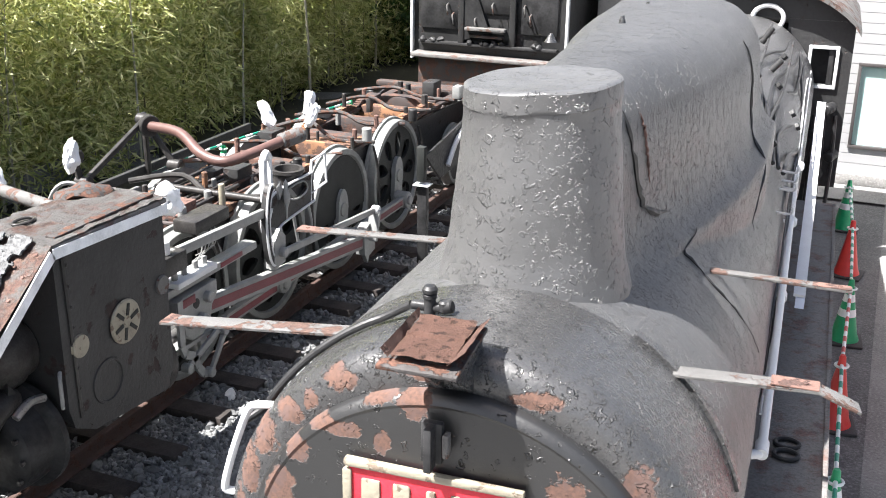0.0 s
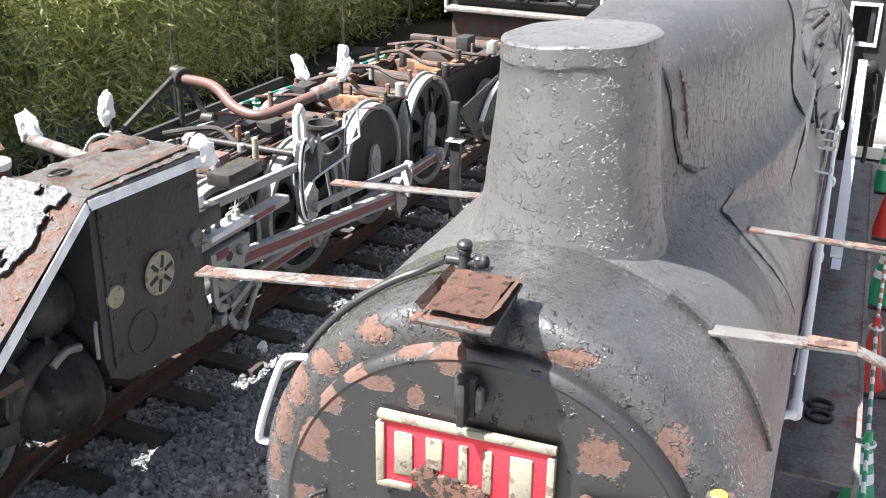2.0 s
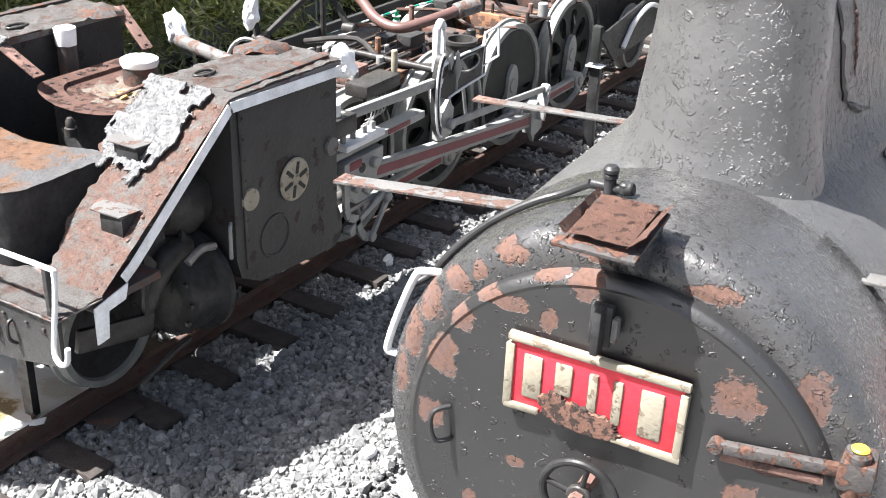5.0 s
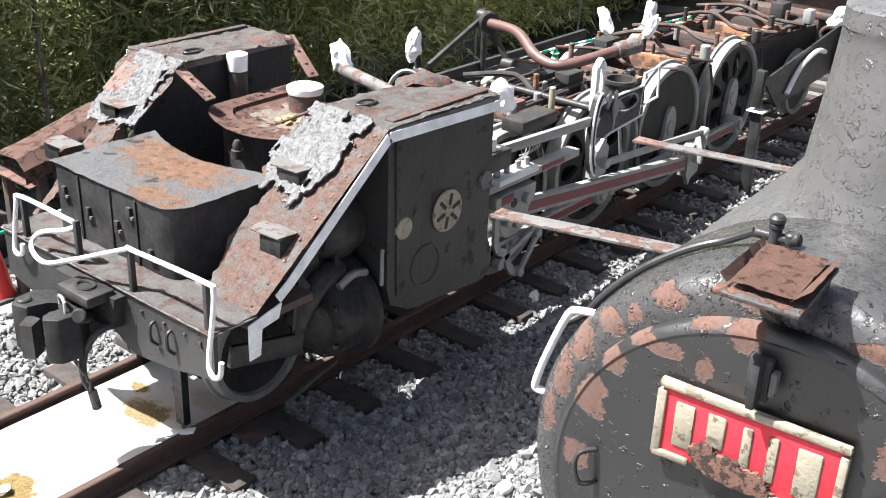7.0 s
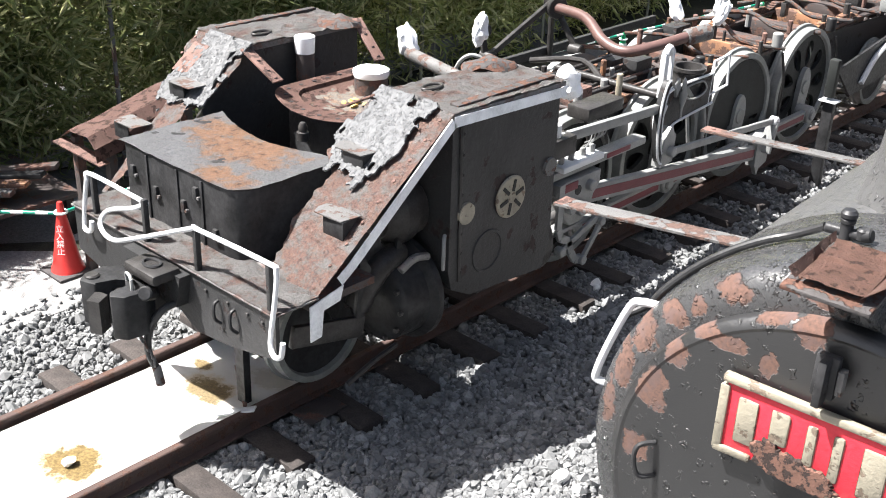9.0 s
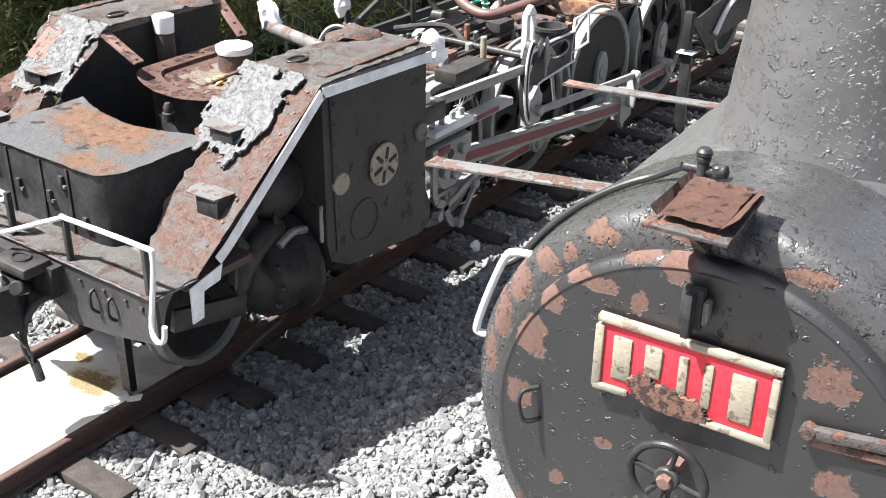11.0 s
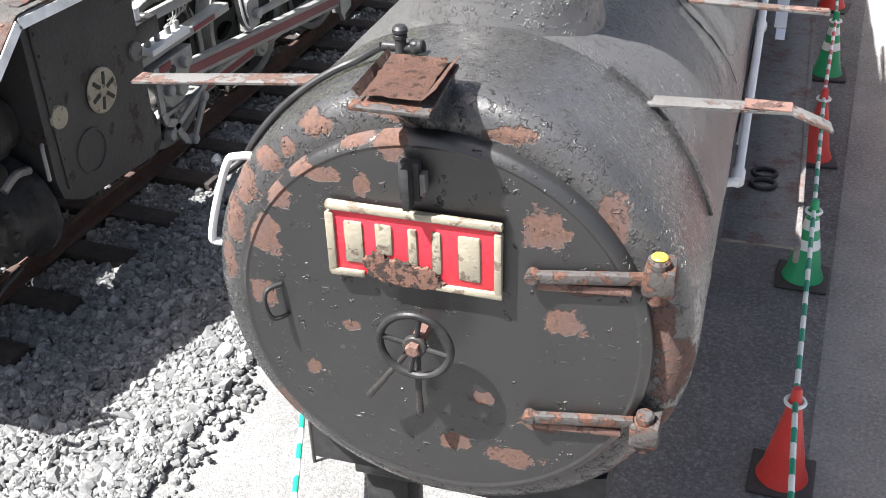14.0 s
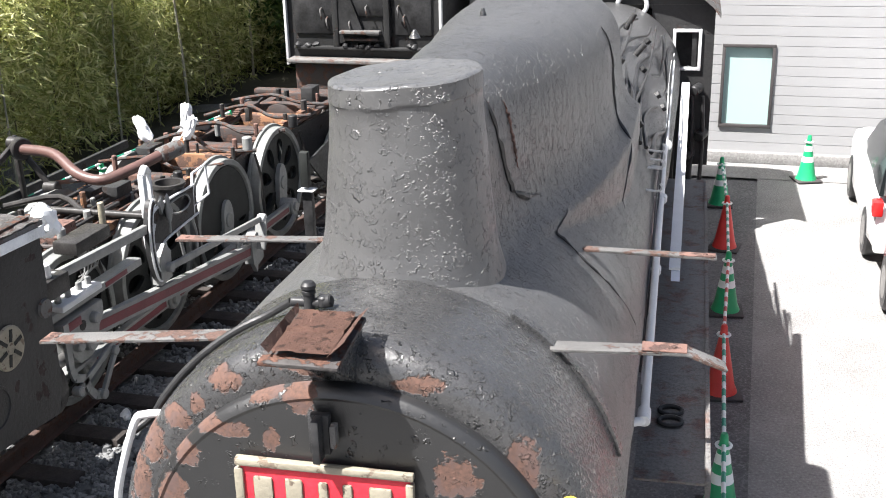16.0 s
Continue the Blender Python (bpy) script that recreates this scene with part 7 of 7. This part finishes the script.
tp("gusset", prism([(TX + 0.30, 1.85), (TX + 0.42, 1.85), (TX + 0.36, 2.2)], "y", TY + 0.0, TY + 0.03), M["black"])
tp("tray", box((TX - 0.35, TY - 0.12, 1.98), (TX + 0.35, TY + 0.06, 2.03), 0.008), M["galv"])
tp("tray", box((TX - 0.30, TY - 0.05, 1.86), (TX + 0.30, TY + 0.06, 1.90), 0.008), M["frame"])
rt = random.Random(9)
for k in range(10):
    u = -1.15 + 2.3 * rt.random()
    bm = lathe([(0.0, 0.06), (0.03, 0.06), (0.06, 0.03), (0.07, 0.0)], "z", (TX + u, TY + 0.02, 1.75), 10)
    roughen(bm, 0.03, 9.0, k)
    tp("coal_lump", bm, M["black"])
for u, z in ((-0.7, 2.3), (-0.6, 2.15), (0.65, 2.35), (0.1, 2.35), (0.75, 2.2), (-0.2, 2.1)):
    tp("hook", tube([(TX + u, TY + 0.05, z + 0.08), (TX + u, TY - 0.03, z + 0.05), (TX + u + 0.02, TY - 0.04, z - 0.05), (TX + u, TY + 0.02, z - 0.1)], 0.014, 6, smooth_steps=3), M["galv"])
for s in (1, -1):
    for y in (15.6, 17.4, 19.0):
        tp("wheel", cyl((TX + s * 0.5, y, 0.63), (TX + s * 0.63, y, 0.63), 0.43, 28, 0.01), M["oily"])
tp("underframe", box((TX - 1.0, TY + 0.3, 0.7), (TX + 1.0, TY + 6.8, 1.42), 0.02), M["black"])

# white sheet between the rails with rusty puddle stains
sheet_ob = empty("sheet", "white plastic sheet between the rails with rusty puddle stains", "sheet")
bm = bm_new()
nx, ny = 10, 40
g = [[None] * (nx + 1) for _ in range(ny + 1)]
for i in range(ny + 1):
    for j in range(nx + 1):
        x, y = TX - 0.50 + 1.0 * j / nx, -3.4 + 5.2 * i / ny
        g[i][j] = bm.verts.new((x, y, 0.085 + 0.012 * noise.noise(Vector((x * 2.5, y * 1.6, 0))) + 0.05 * abs(2 * j / nx - 1) ** 6))
for i in range(ny):
    for j in range(nx):
        bm.faces.new((g[i][j], g[i][j + 1], g[i + 1][j + 1], g[i + 1][j]))
bmesh.ops.solidify(bm, geom=bm.faces[:], thickness=0.004)
part("sheet_cloth", bm, M["stained"], sheet_ob)
bm = bm_new()
bmesh.ops.create_icosphere(bm, subdivisions=2, radius=0.05)
roughen(bm, 0.03, 14.0)
bmesh.ops.scale(bm, vec=(1, 1, 0.5), verts=bm.verts)
bmesh.ops.translate(bm, vec=(-4.87, 0.0, 0.115), verts=bm.verts)
part("pale_clod", bm, M["tarp"], sheet_ob)
tagged(part("angle_iron", bar((-4.62, 1.02, 0.14), (-4.36, 1.20, 0.22), 0.07, 0.012, None, (0, 0, 1), 0.002), M["white"]), "short white drilled angle iron across the rail", "angle iron")
tagged(part("stick", bar((-5.05, 1.55, 0.12), (-4.55, 1.25, 0.13), 0.03, 0.02, None, (0, 0, 1), 0.003), M["rust"]), "thin rusty flat bar lying on the sheet", "metal bar")
tagged(part("foot_plate", box((-4.34, 1.50, 0.05), (-4.10, 1.86, 0.062), 0.004), M["frame"]), "dark rusty plate lying beside the rail", "metal plate")
for i, (x, y, s) in enumerate(((-4.285, 2.67, 0.07), (-3.95, 2.65, 0.05), (-2.45, 2.35, 0.06), (-4.0, 4.9, 0.05), (-3.95, 4.85, 0.035))):
    bm = bm_new()
    bmesh.ops.create_icosphere(bm, subdivisions=2, radius=s)
    roughen(bm, s * 0.6, 12.0, i)
    ob = part("pale_stone", bm, M["peel"] if i < 2 else M["tarp"])
    ob.location = (x, y, 0.02)
    tagged(ob, "pale lump lying on the grey ballast", "stone", "pale stones")
tagged(part("rust_scrap", bar((-4.36, 2.62, ZR + 0.012), (-4.42, 2.86, ZR + 0.012), 0.05, 0.012, None), M["rust"]), "small pink rust scrap on the rail", "scrap")


# traffic cones and striped bars
def make_cone(col, bands, label, group, tilt=0):
    root = empty("traffic_cone", label, "traffic cone", group)
    bm = box((-0.19, -0.19, 0.0), (0.19, 0.19, 0.03), 0.012)
    part("base", bm, M["cone_base"], root, "black rubber base")
    prof = [(0.03, 0.155), (0.06, 0.145), (0.10, 0.128), (0.62, 0.034), (0.68, 0.030), (0.70, 0.022), (0.70, 0.0)]
    part("body", lathe(prof, "z", (0, 0, 0), 28), col, root)
    for z0, z1 in bands:
        r = lambda z: 0.128 - (z - 0.10) * (0.094 / 0.52) + 0.002
        part("band", lathe([(z0, r(z0) - 0.004), (z0, r(z0)), (z1, r(z1)), (z1, r(z1) - 0.004)], "z", (0, 0, 0), 28), M["cone_white"], root, "white reflective band")
    part("bar_ring", tube([(0.055 * math.cos(a), 0.055 * math.sin(a), 0.60) for a in (2 * math.pi * k / 20 for k in range(20))], 0.012, 8, True), M["cone_white"], root)
    return root


def make_bar(p0, p1, col, label, n=16):
    p0, p1 = Vector(p0), Vector(p1)
    root = empty("barrier_bar", label, "barrier bar", "striped bars between cones")
    for k in range(n):
        a, b = p0.lerp(p1, k / n), p0.lerp(p1, (k + 1) / n)
        part("stripe", tube([a, b], 0.017, 10), col if k % 2 == 0 else M["cone_white"], root)
    return root


red0 = make_cone(M["cone_red"], (), "red plastic traffic cone with a white bar ring", "cones beside the boiler")
red0.matrix_world = pose(1.36, 2.38, -0.03)
green0 = make_cone(M["cone_green"], ((0.30, 0.38), (0.46, 0.54)), "green traffic cone with white bands", "cones beside the boiler")
green0.matrix_world = pose(1.29, 4.62, -0.03)
row = [(1.36, 2.38), (1.29, 4.62), (1.22, 6.65), (1.20, 8.62), (1.12, 10.68), (0.99, 12.5)]
copy_thing(red0, pose(1.22, 6.65, -0.03, 0, 0, 10))
copy_thing(green0, pose(1.20, 8.62, -0.03, 0, 0, 5))
copy_thing(red0, pose(1.12, 10.68, -0.03, 0, 0, -8))
copy_thing(green0, pose(0.99, 12.5, -0.03, 0, 0, 0))
copy_thing(green0, pose(2.21, 13.95, -0.02, 0, 0, 20))
for (xa, ya), (xb, yb), c in zip(row, row[1:], ("bar_green", "bar_green", "bar_red", "bar_green", "bar_green")):
    make_bar((xa, ya, 0.58), (xb, yb, 0.58), M[c], "striped white and green plastic bar" if c == "bar_green" else "striped white and red plastic bar")
make_bar((1.36, 2.38, 0.58), (1.48, 0.35, 0.58), M["bar_green"], "striped white and green plastic bar")
copy_thing(red0, pose(1.48, 0.35, -0.03))
# barrier in front of the boiler and over the apron
tagged(part("stake", cyl((-1.40, 1.62, -0.045), (-1.40, 1.62, 0.56), 0.012, 8), M["cone_base"]), "thin dark stake holding a striped bar", "stake")
make_bar((-1.40, 1.62, 0.56), (-0.62, -0.25, 0.56), M["bar_green"], "striped white and green plastic bar")
copy_thing(red0, pose(-0.62, -0.25, -0.045, 0, 0, 30))
copy_thing(green0, pose(-2.66, 0.13, -0.03, 0, 0, 30))
make_bar((-2.66, 0.13, 0.58), (-0.62, -0.25, 0.56), M["bar_green"], "striped white and green plastic bar")
# left of the track
lc = copy_thing(red0, pose(-7.59, 1.55, 0.012, 0, 0, 0))
lc["label"] = "red traffic cone with white Japanese warning letters"
txt = bpy.data.curves.new("warning_text", "FONT")
txt.body = "立\n入\n禁\n止"
txt.size, txt.extrude, txt.align_x, txt.space_line = 0.075, 0.001, "CENTER", 0.95
tob = new("lettering", txt)
tob.data.materials.append(M["cone_white"])
tob.parent = lc
tob.matrix_basis = Matrix.Translation((0.075, -0.075, 0.45)) @ Euler((radians(80), 0, radians(45))).to_matrix().to_4x4()
make_bar((-7.59, 1.55, 0.60), (-8.9, 0.3, 0.60), M["bar_green"], "striped white and green plastic bar")
make_bar((-7.59, 1.55, 0.60), (-7.9, 5.3, 0.62), M["bar_green"], "striped white and green plastic bar", 26)
lg = copy_thing(green0, pose(-7.95, 7.3, -0.02))
copy_thing(green0, pose(-7.70, 10.6, -0.02))
copy_thing(green0, pose(-7.30, 14.0, -0.02))
copy_thing(green0, pose(-6.5, 12.4, -0.02))
make_bar((-7.9, 5.3, 0.62), (-7.95, 7.3, 0.62), M["bar_green"], "striped white and green plastic bar")
make_bar((-7.95, 7.3, 0.62), (-7.70, 10.6, 0.65), M["bar_green"], "striped white and green plastic bar", 20)
make_bar((-7.70, 10.6, 0.65), (-7.30, 14.0, 0.65), M["bar_green"], "striped white and green plastic bar", 20)

# scrap beside the far side of the frame: bent rusty wing plates, a bench, blocks
wing = empty("rusty_wing_plate", "bent rusty sheet of running board leaning beside the frame", "metal sheet")
bm = bm_new()
prof = [(-7.58, 1.30), (-7.40, 1.42), (-7.08, 1.45), (-6.98, 1.36), (-6.97, 1.24)]
n = 12
A = []
for k in range(n + 1):
    y = 1.62 + 1.12 * k / n
    A.append([bm.verts.new((x + 0.02 * noise.noise(Vector((y * 3, x, 0))) - 0.06 * k / n, y, z + 0.25 * k / n + 0.015 * noise.noise(Vector((y * 5, x * 3, 2))))) for x, z in prof])
for k in range(n):
    for j in range(len(prof) - 1):
        bm.faces.new((A[k][j], A[k][j + 1], A[k + 1][j + 1], A[k + 1][j]))
bmesh.ops.solidify(bm, geom=bm.faces[:], thickness=0.012)
part("bent_sheet", bm, M["rust"], wing)
part("edge_angle", bar((-7.55, 1.60, 1.31), (-7.0, 1.72, 1.20), 0.14, 0.012, None, (0, 0, 1)), M["rust"], wing)
for x, y in ((-7.45, 1.72), (-7.05, 1.80), (-7.45, 2.6), (-7.05, 2.6)):
    part("leg", box((x - 0.04, y - 0.04, -0.02), (x + 0.04, y + 0.04, 1.34 if y < 2 else 1.50), 0.005), M["frame"], wing)
bench = empty("scrap_rack", "low steel rack with dark and ochre iron bars on it", "rack")
for x, y in ((-8.3, 0.9), (-9.5, 0.3), (-8.3, 2.0), (-9.5, 2.0)):
    part("leg", box((x - 0.04, y - 0.04, -0.02), (x + 0.04, y + 0.04, 0.42), 0.004), M["black"], bench)
part("rack_top", box((-9.7, 0.2, 0.42), (-8.2, 2.1, 0.46), 0.006), M["frame"], bench)
for k, mm in enumerate(("black", "galv", "ochre", "black", "frame")):
    part("iron_bar", bar((-9.6 + 0.12 * k, 0.4 + 0.2 * k, 0.50 + 0.03 * k), (-8.3, 1.3 + 0.16 * k, 0.55 + 0.05 * k), 0.12, 0.05, None, (0, 0, 1), 0.008), M[mm], bench)
part("crate", box((-9.6, -0.6, -0.02), (-8.7, 0.15, 0.75), 0.01), M["wheelgrey"], bench)
blk = empty("concrete_blocks", "low grey concrete block kerb wall before the grove", "block wall", kind="structure")
for k in range(26):
    part("block", box((-10.15, -3.2 + 0.6 * k, -0.02), (-9.98, -3.2 + 0.6 * k + 0.59, 0.36), 0.008), M["pave"], blk)
for k in range(3):
    tagged(part("loose_block", box((-7.5 - 0.25 * k, 2.15, -0.02), (-7.3 - 0.25 * k, 2.4, 0.2 + 0.18 * (k == 1)), 0.01), M["pave"]), "grey concrete block beside the cone", "block", "loose blocks")
tagged(part("pavement_left", box((-9.97, -8.0, -0.05), (-6.95, 2.6, 0.012), 0.0), M["pave"]), "pale concrete paving left of the track", "pavement", kind="structure")
pole = tagged(part("grey_pole", cyl((-9.3, 3.25, -0.02), (-9.3, 3.25, 4.2), 0.025, 12), M["galv"]), "slim grey steel pole before the grove", "pole")


# parked cars at the right edge
def car(paint, x, y, label):
    root = empty("car", label, "car", "parked cars", at=(x, y, 0))
    secs = [(0.0, 0.30, 0.62, 0.78), (0.05, 0.26, 0.78, 0.84), (0.45, 0.22, 0.95, 0.86), (1.0, 0.20, 0.98, 0.86), (2.6, 0.20, 0.98, 0.86), (3.6, 0.22, 0.92, 0.84), (3.95, 0.28, 0.75, 0.76)]
    bm = bm_new()
    rings = []
    for yy, z0, z1, hw in secs:
        prof = [(-hw * 0.9, z0), (-hw, z0 + 0.12), (-hw, z1 - 0.18), (-hw * 0.95, z1 - 0.04), (-hw * 0.8, z1), (hw * 0.8, z1), (hw * 0.95, z1 - 0.04), (hw, z1 - 0.18), (hw, z0 + 0.12), (hw * 0.9, z0)]
        rings.append([bm.verts.new((u, yy, z)) for u, z in prof])
    for A, B in zip(rings, rings[1:]):
        for k in range(len(A)):
            bm.faces.new((A[k], A[(k + 1) % len(A)], B[(k + 1) % len(A)], B[k]))
    bm.faces.new(rings[0])
    bm.faces.new(rings[-1][::-1])
    body = part("body", bm, paint, root, smooth=40)
    secs = [(0.15, 0.80, 0.97), (0.55, 0.74, 1.40), (1.2, 0.70, 1.48), (2.0, 0.72, 1.44), (2.75, 0.80, 0.97)]
    bm = bm_new()
    rings = []
    for yy, hw, zt in secs:
        zt2 = max(zt, 0.972)
        rings.append([bm.verts.new((u, yy, z)) for u, z in ((-0.80, 0.93), (-hw + 0.05, zt2 - 0.05), (-hw + 0.14, zt2), (hw - 0.14, zt2), (hw - 0.05, zt2 - 0.05), (0.80, 0.93))])
    for A, B in zip(rings, rings[1:]):
        for k in range(5):
            bm.faces.new((A[k], A[k + 1], B[k + 1], B[k]))
    part("cabin_glass", bm, M["carglass"], root, smooth=40)
    part("roof", box((-0.62, 0.6, 1.455), (0.62, 2.0, 1.50), 0.02), paint, root)
    for u in (-0.80, 0.80):
        part("tail_lamp", box((u - 0.07, -0.02, 0.72), (u + 0.05, 0.18, 0.90), 0.02), M["lamp_red"], root)
    part("bumper", box((-0.82, -0.05, 0.28), (0.82, 0.12, 0.52), 0.04), paint, root)
    for u in (-0.78, 0.78):
        for yy in (0.75, 3.15):
            w = part("wheel", cyl((u - 0.09, yy, 0.31), (u + 0.09, yy, 0.31), 0.31, 28, 0.03), M["rubber"], root)
            part("rim", cyl((u - 0.095, yy, 0.31), (u + 0.095, yy, 0.31), 0.19, 20, 0.01), M["steel"], w)
    return root


car(M["carwhite"], 3.62, 10.0, "white parked hatchback car with red tail lamps")
car(M["carred"], 3.70, 5.85, "dark red parked car with dark windows")

# ---------------------------------------------------------------- bamboo grove
rb = np.random.default_rng(11)


def strips_mesh(name, verts, faces, mat, label, cat, kind="stuff"):
    me = bpy.data.meshes.new(name)
    me.from_pydata(verts, [], faces)
    me.materials.append(mat)
    return tagged(new(name, me), label, cat, kind=kind)


def culms(name, n, x0, x1, y0, y1, mat, label, rmin, rmax, hmin, hmax):
    V, F = [], []
    for _ in range(n):
        x, y = rb.uniform(x0, x1), rb.uniform(y0, y1)
        h, r = rb.uniform(hmin, hmax), rb.uniform(rmin, rmax)
        lx, ly = rb.normal(0, 0.05, 2)
        o = len(V)
        for i in range(6):
            t = i / 5
            rr = r * (1 - 0.6 * t)
            for k in range(6):
                a = k * math.pi / 3
                V.append((x + lx * h * t * t + rr * math.cos(a), y + ly * h * t * t + rr * math.sin(a), h * t - 0.1))
        for i in range(5):
            for k in range(6):
                F.append((o + i * 6 + k, o + i * 6 + (k + 1) % 6, o + i * 6 + 6 + (k + 1) % 6, o + i * 6 + 6 + k))
    return strips_mesh(name, V, F, mat, label, "bamboo")


culms("bamboo_culms", 420, -16.0, -9.4, -1.0, 34.0, M["culm"], "thin green bamboo stems standing close together", 0.008, 0.022, 4.0, 9.0)
culms("dry_culms", 45, -13.0, -9.0, 6.0, 26.0, M["culm_pale"], "pale dry bamboo stems leaning among the leaves", 0.012, 0.035, 3.0, 7.0)


def leaf_cloud(name, n_clumps, per, sampler, length, width, mat, label, cat, droop=0.6):
    V, F = [], []
    for _ in range(n_clumps):
        c = sampler()
        d0 = rb.normal(size=3)
        for _ in range(per):
            p = c + rb.normal(0, 0.17, 3) * np.array([0.9, 0.9, 1.5])
            d = d0 * 0.5 + rb.normal(size=3)
            d[2] = d[2] * 0.5 - droop
            d /= np.linalg.norm(d)
            s = np.cross(d, rb.normal(size=3))
            s /= np.linalg.norm(s) + 1e-9
            l, w = length * rb.uniform(0.6, 1.3), width * rb.uniform(0.7, 1.2)
            o = len(V)
            nrm = np.cross(d, s) * l * 0.08
            V += [tuple(p), tuple(p + d * l * 0.4 + s * w + nrm), tuple(p + d * l), tuple(p + d * l * 0.4 - s * w + nrm)]
            F.append((o, o + 1, o + 2, o + 3))
    return strips_mesh(name, V, F, mat, label, cat)


def grove_point(y0=7.5, y1=30.0):
    while True:
        y = rb.uniform(y0, y1) + rb.normal(0, 0.5)
        x = -9.3 - abs(rb.normal(0, 1.5))
        if noise.noise(Vector((x * 0.9, y * 0.75, 7.0))) > rb.uniform(-0.75, 0.25) :
            break
    top = 3.2 + 1.6 * noise.noise(Vector((x * 0.4, y * 0.35, 0.0))) + max(0.0, -9.7 - x) * 0.5
    z = rb.uniform(0.0, 1.0) ** 0.8 * min(6.5, top)
    x += 0.5 * noise.noise(Vector((y * 0.9, z * 0.8, 3.0))) - 0.3 * max(0.0, 2.2 - z) / 2.2
    return np.array([x, y, z])


def tall_point():
    y = rb.uniform(-2.0, 40.0)
    x = rb.uniform(-16.5, -13.0) if y < 12 else rb.uniform(-15.5, -11.0)
    return np.array([x, y, rb.uniform(1.5, 8.0)])


def tree_point():
    c = [(-9.3, 22.5, 2.2), (-7.8, 24.0, 2.6), (-10.5, 21.0, 2.0), (-6.5, 26.0, 3.0), (-4.5, 27.0, 3.2), (-8.5, 23.0, 4.2), (-2.5, 28.0, 3.5), (-9.0, 22.0, 1.0)][rb.integers(0, 8)]
    d = rb.normal(size=3)
    d /= np.linalg.norm(d)
    return np.array(c) + d * np.array([1.5, 1.5, 1.3]) * rb.uniform(0.55, 1.0)


leaf_cloud("bamboo_leaves", 10500, 16, grove_point, 0.23, 0.018, M["leaf"], "dense olive and straw coloured bamboo leaves", "bamboo")
# near end of the grove takes the leaf colour darkened as shade
leaf_cloud("bamboo_leaves_shaded", 4300, 16, lambda: grove_point(-2.0, 7.5), 0.23, 0.018, M["leaf_green_shaded"], "green bamboo leaves, darkened as shade, beside the locomotive front", "bamboo")
leaf_cloud("bamboo_leaves_tall", 4200, 16, tall_point, 0.24, 0.020, M["leaf"], "taller green bamboo foliage behind", "bamboo")
leaf_cloud("tree_leaves", 1900, 16, tree_point, 0.17, 0.045, M["leaf_dark"], "dark green broad leaf crowns behind the tender", "tree", 0.3)
bm = bm_new()
for x, y in ((-9.3, 22.5), (-7.8, 24.0), (-6.5, 26.0), (-4.5, 27.0)):
    tube([(x, y, -0.1), (x + 0.1, y, 1.5), (x - 0.1, y + 0.1, 3.0), (x + 0.3, y, 4.6)], [0.14, 0.11, 0.08, 0.03], 8, bm=bm)
    for k in range(5):
        a = k * 1.3
        tube([(x, y, 1.2 + 0.5 * k), (x + 0.8 * math.cos(a), y + 0.8 * math.sin(a), 1.8 + 0.6 * k)], [0.05, 0.015], 6, bm=bm)
tagged(part("tree_trunks", bm, M["soil"]), "dark trunks and limbs of the trees behind", "tree", kind="stuff")
bm = bm_new()
bmesh.ops.create_grid(bm, x_segments=40, y_segments=8, size=0.5)
for v in bm.verts:
    t, h = v.co.x + 0.5, v.co.y + 0.5
    y = -12 + 75 * t
    v.co = Vector((-17.5 - 6 * h + 1.5 * noise.noise(Vector((y * 0.2, h * 3, 0))), y, -0.2 + 13 * h))
tagged(part("hillside", bm, M["soil"]), "dark earth bank behind the grove", "hill", kind="structure")
bm = bm_new()
bmesh.ops.create_grid(bm, x_segments=30, y_segments=8, size=0.5)
for v in bm.verts:
    t, h = v.co.x + 0.5, v.co.y + 0.5
    x = -20 + 24 * t
    v.co = Vector((x, 31 + 5 * h + noise.noise(Vector((x * 0.3, h * 3, 0))), -0.2 + 13 * h))
tagged(part("hillside", bm, M["soil"]), "dark earth bank behind the trees", "hill", kind="structure")
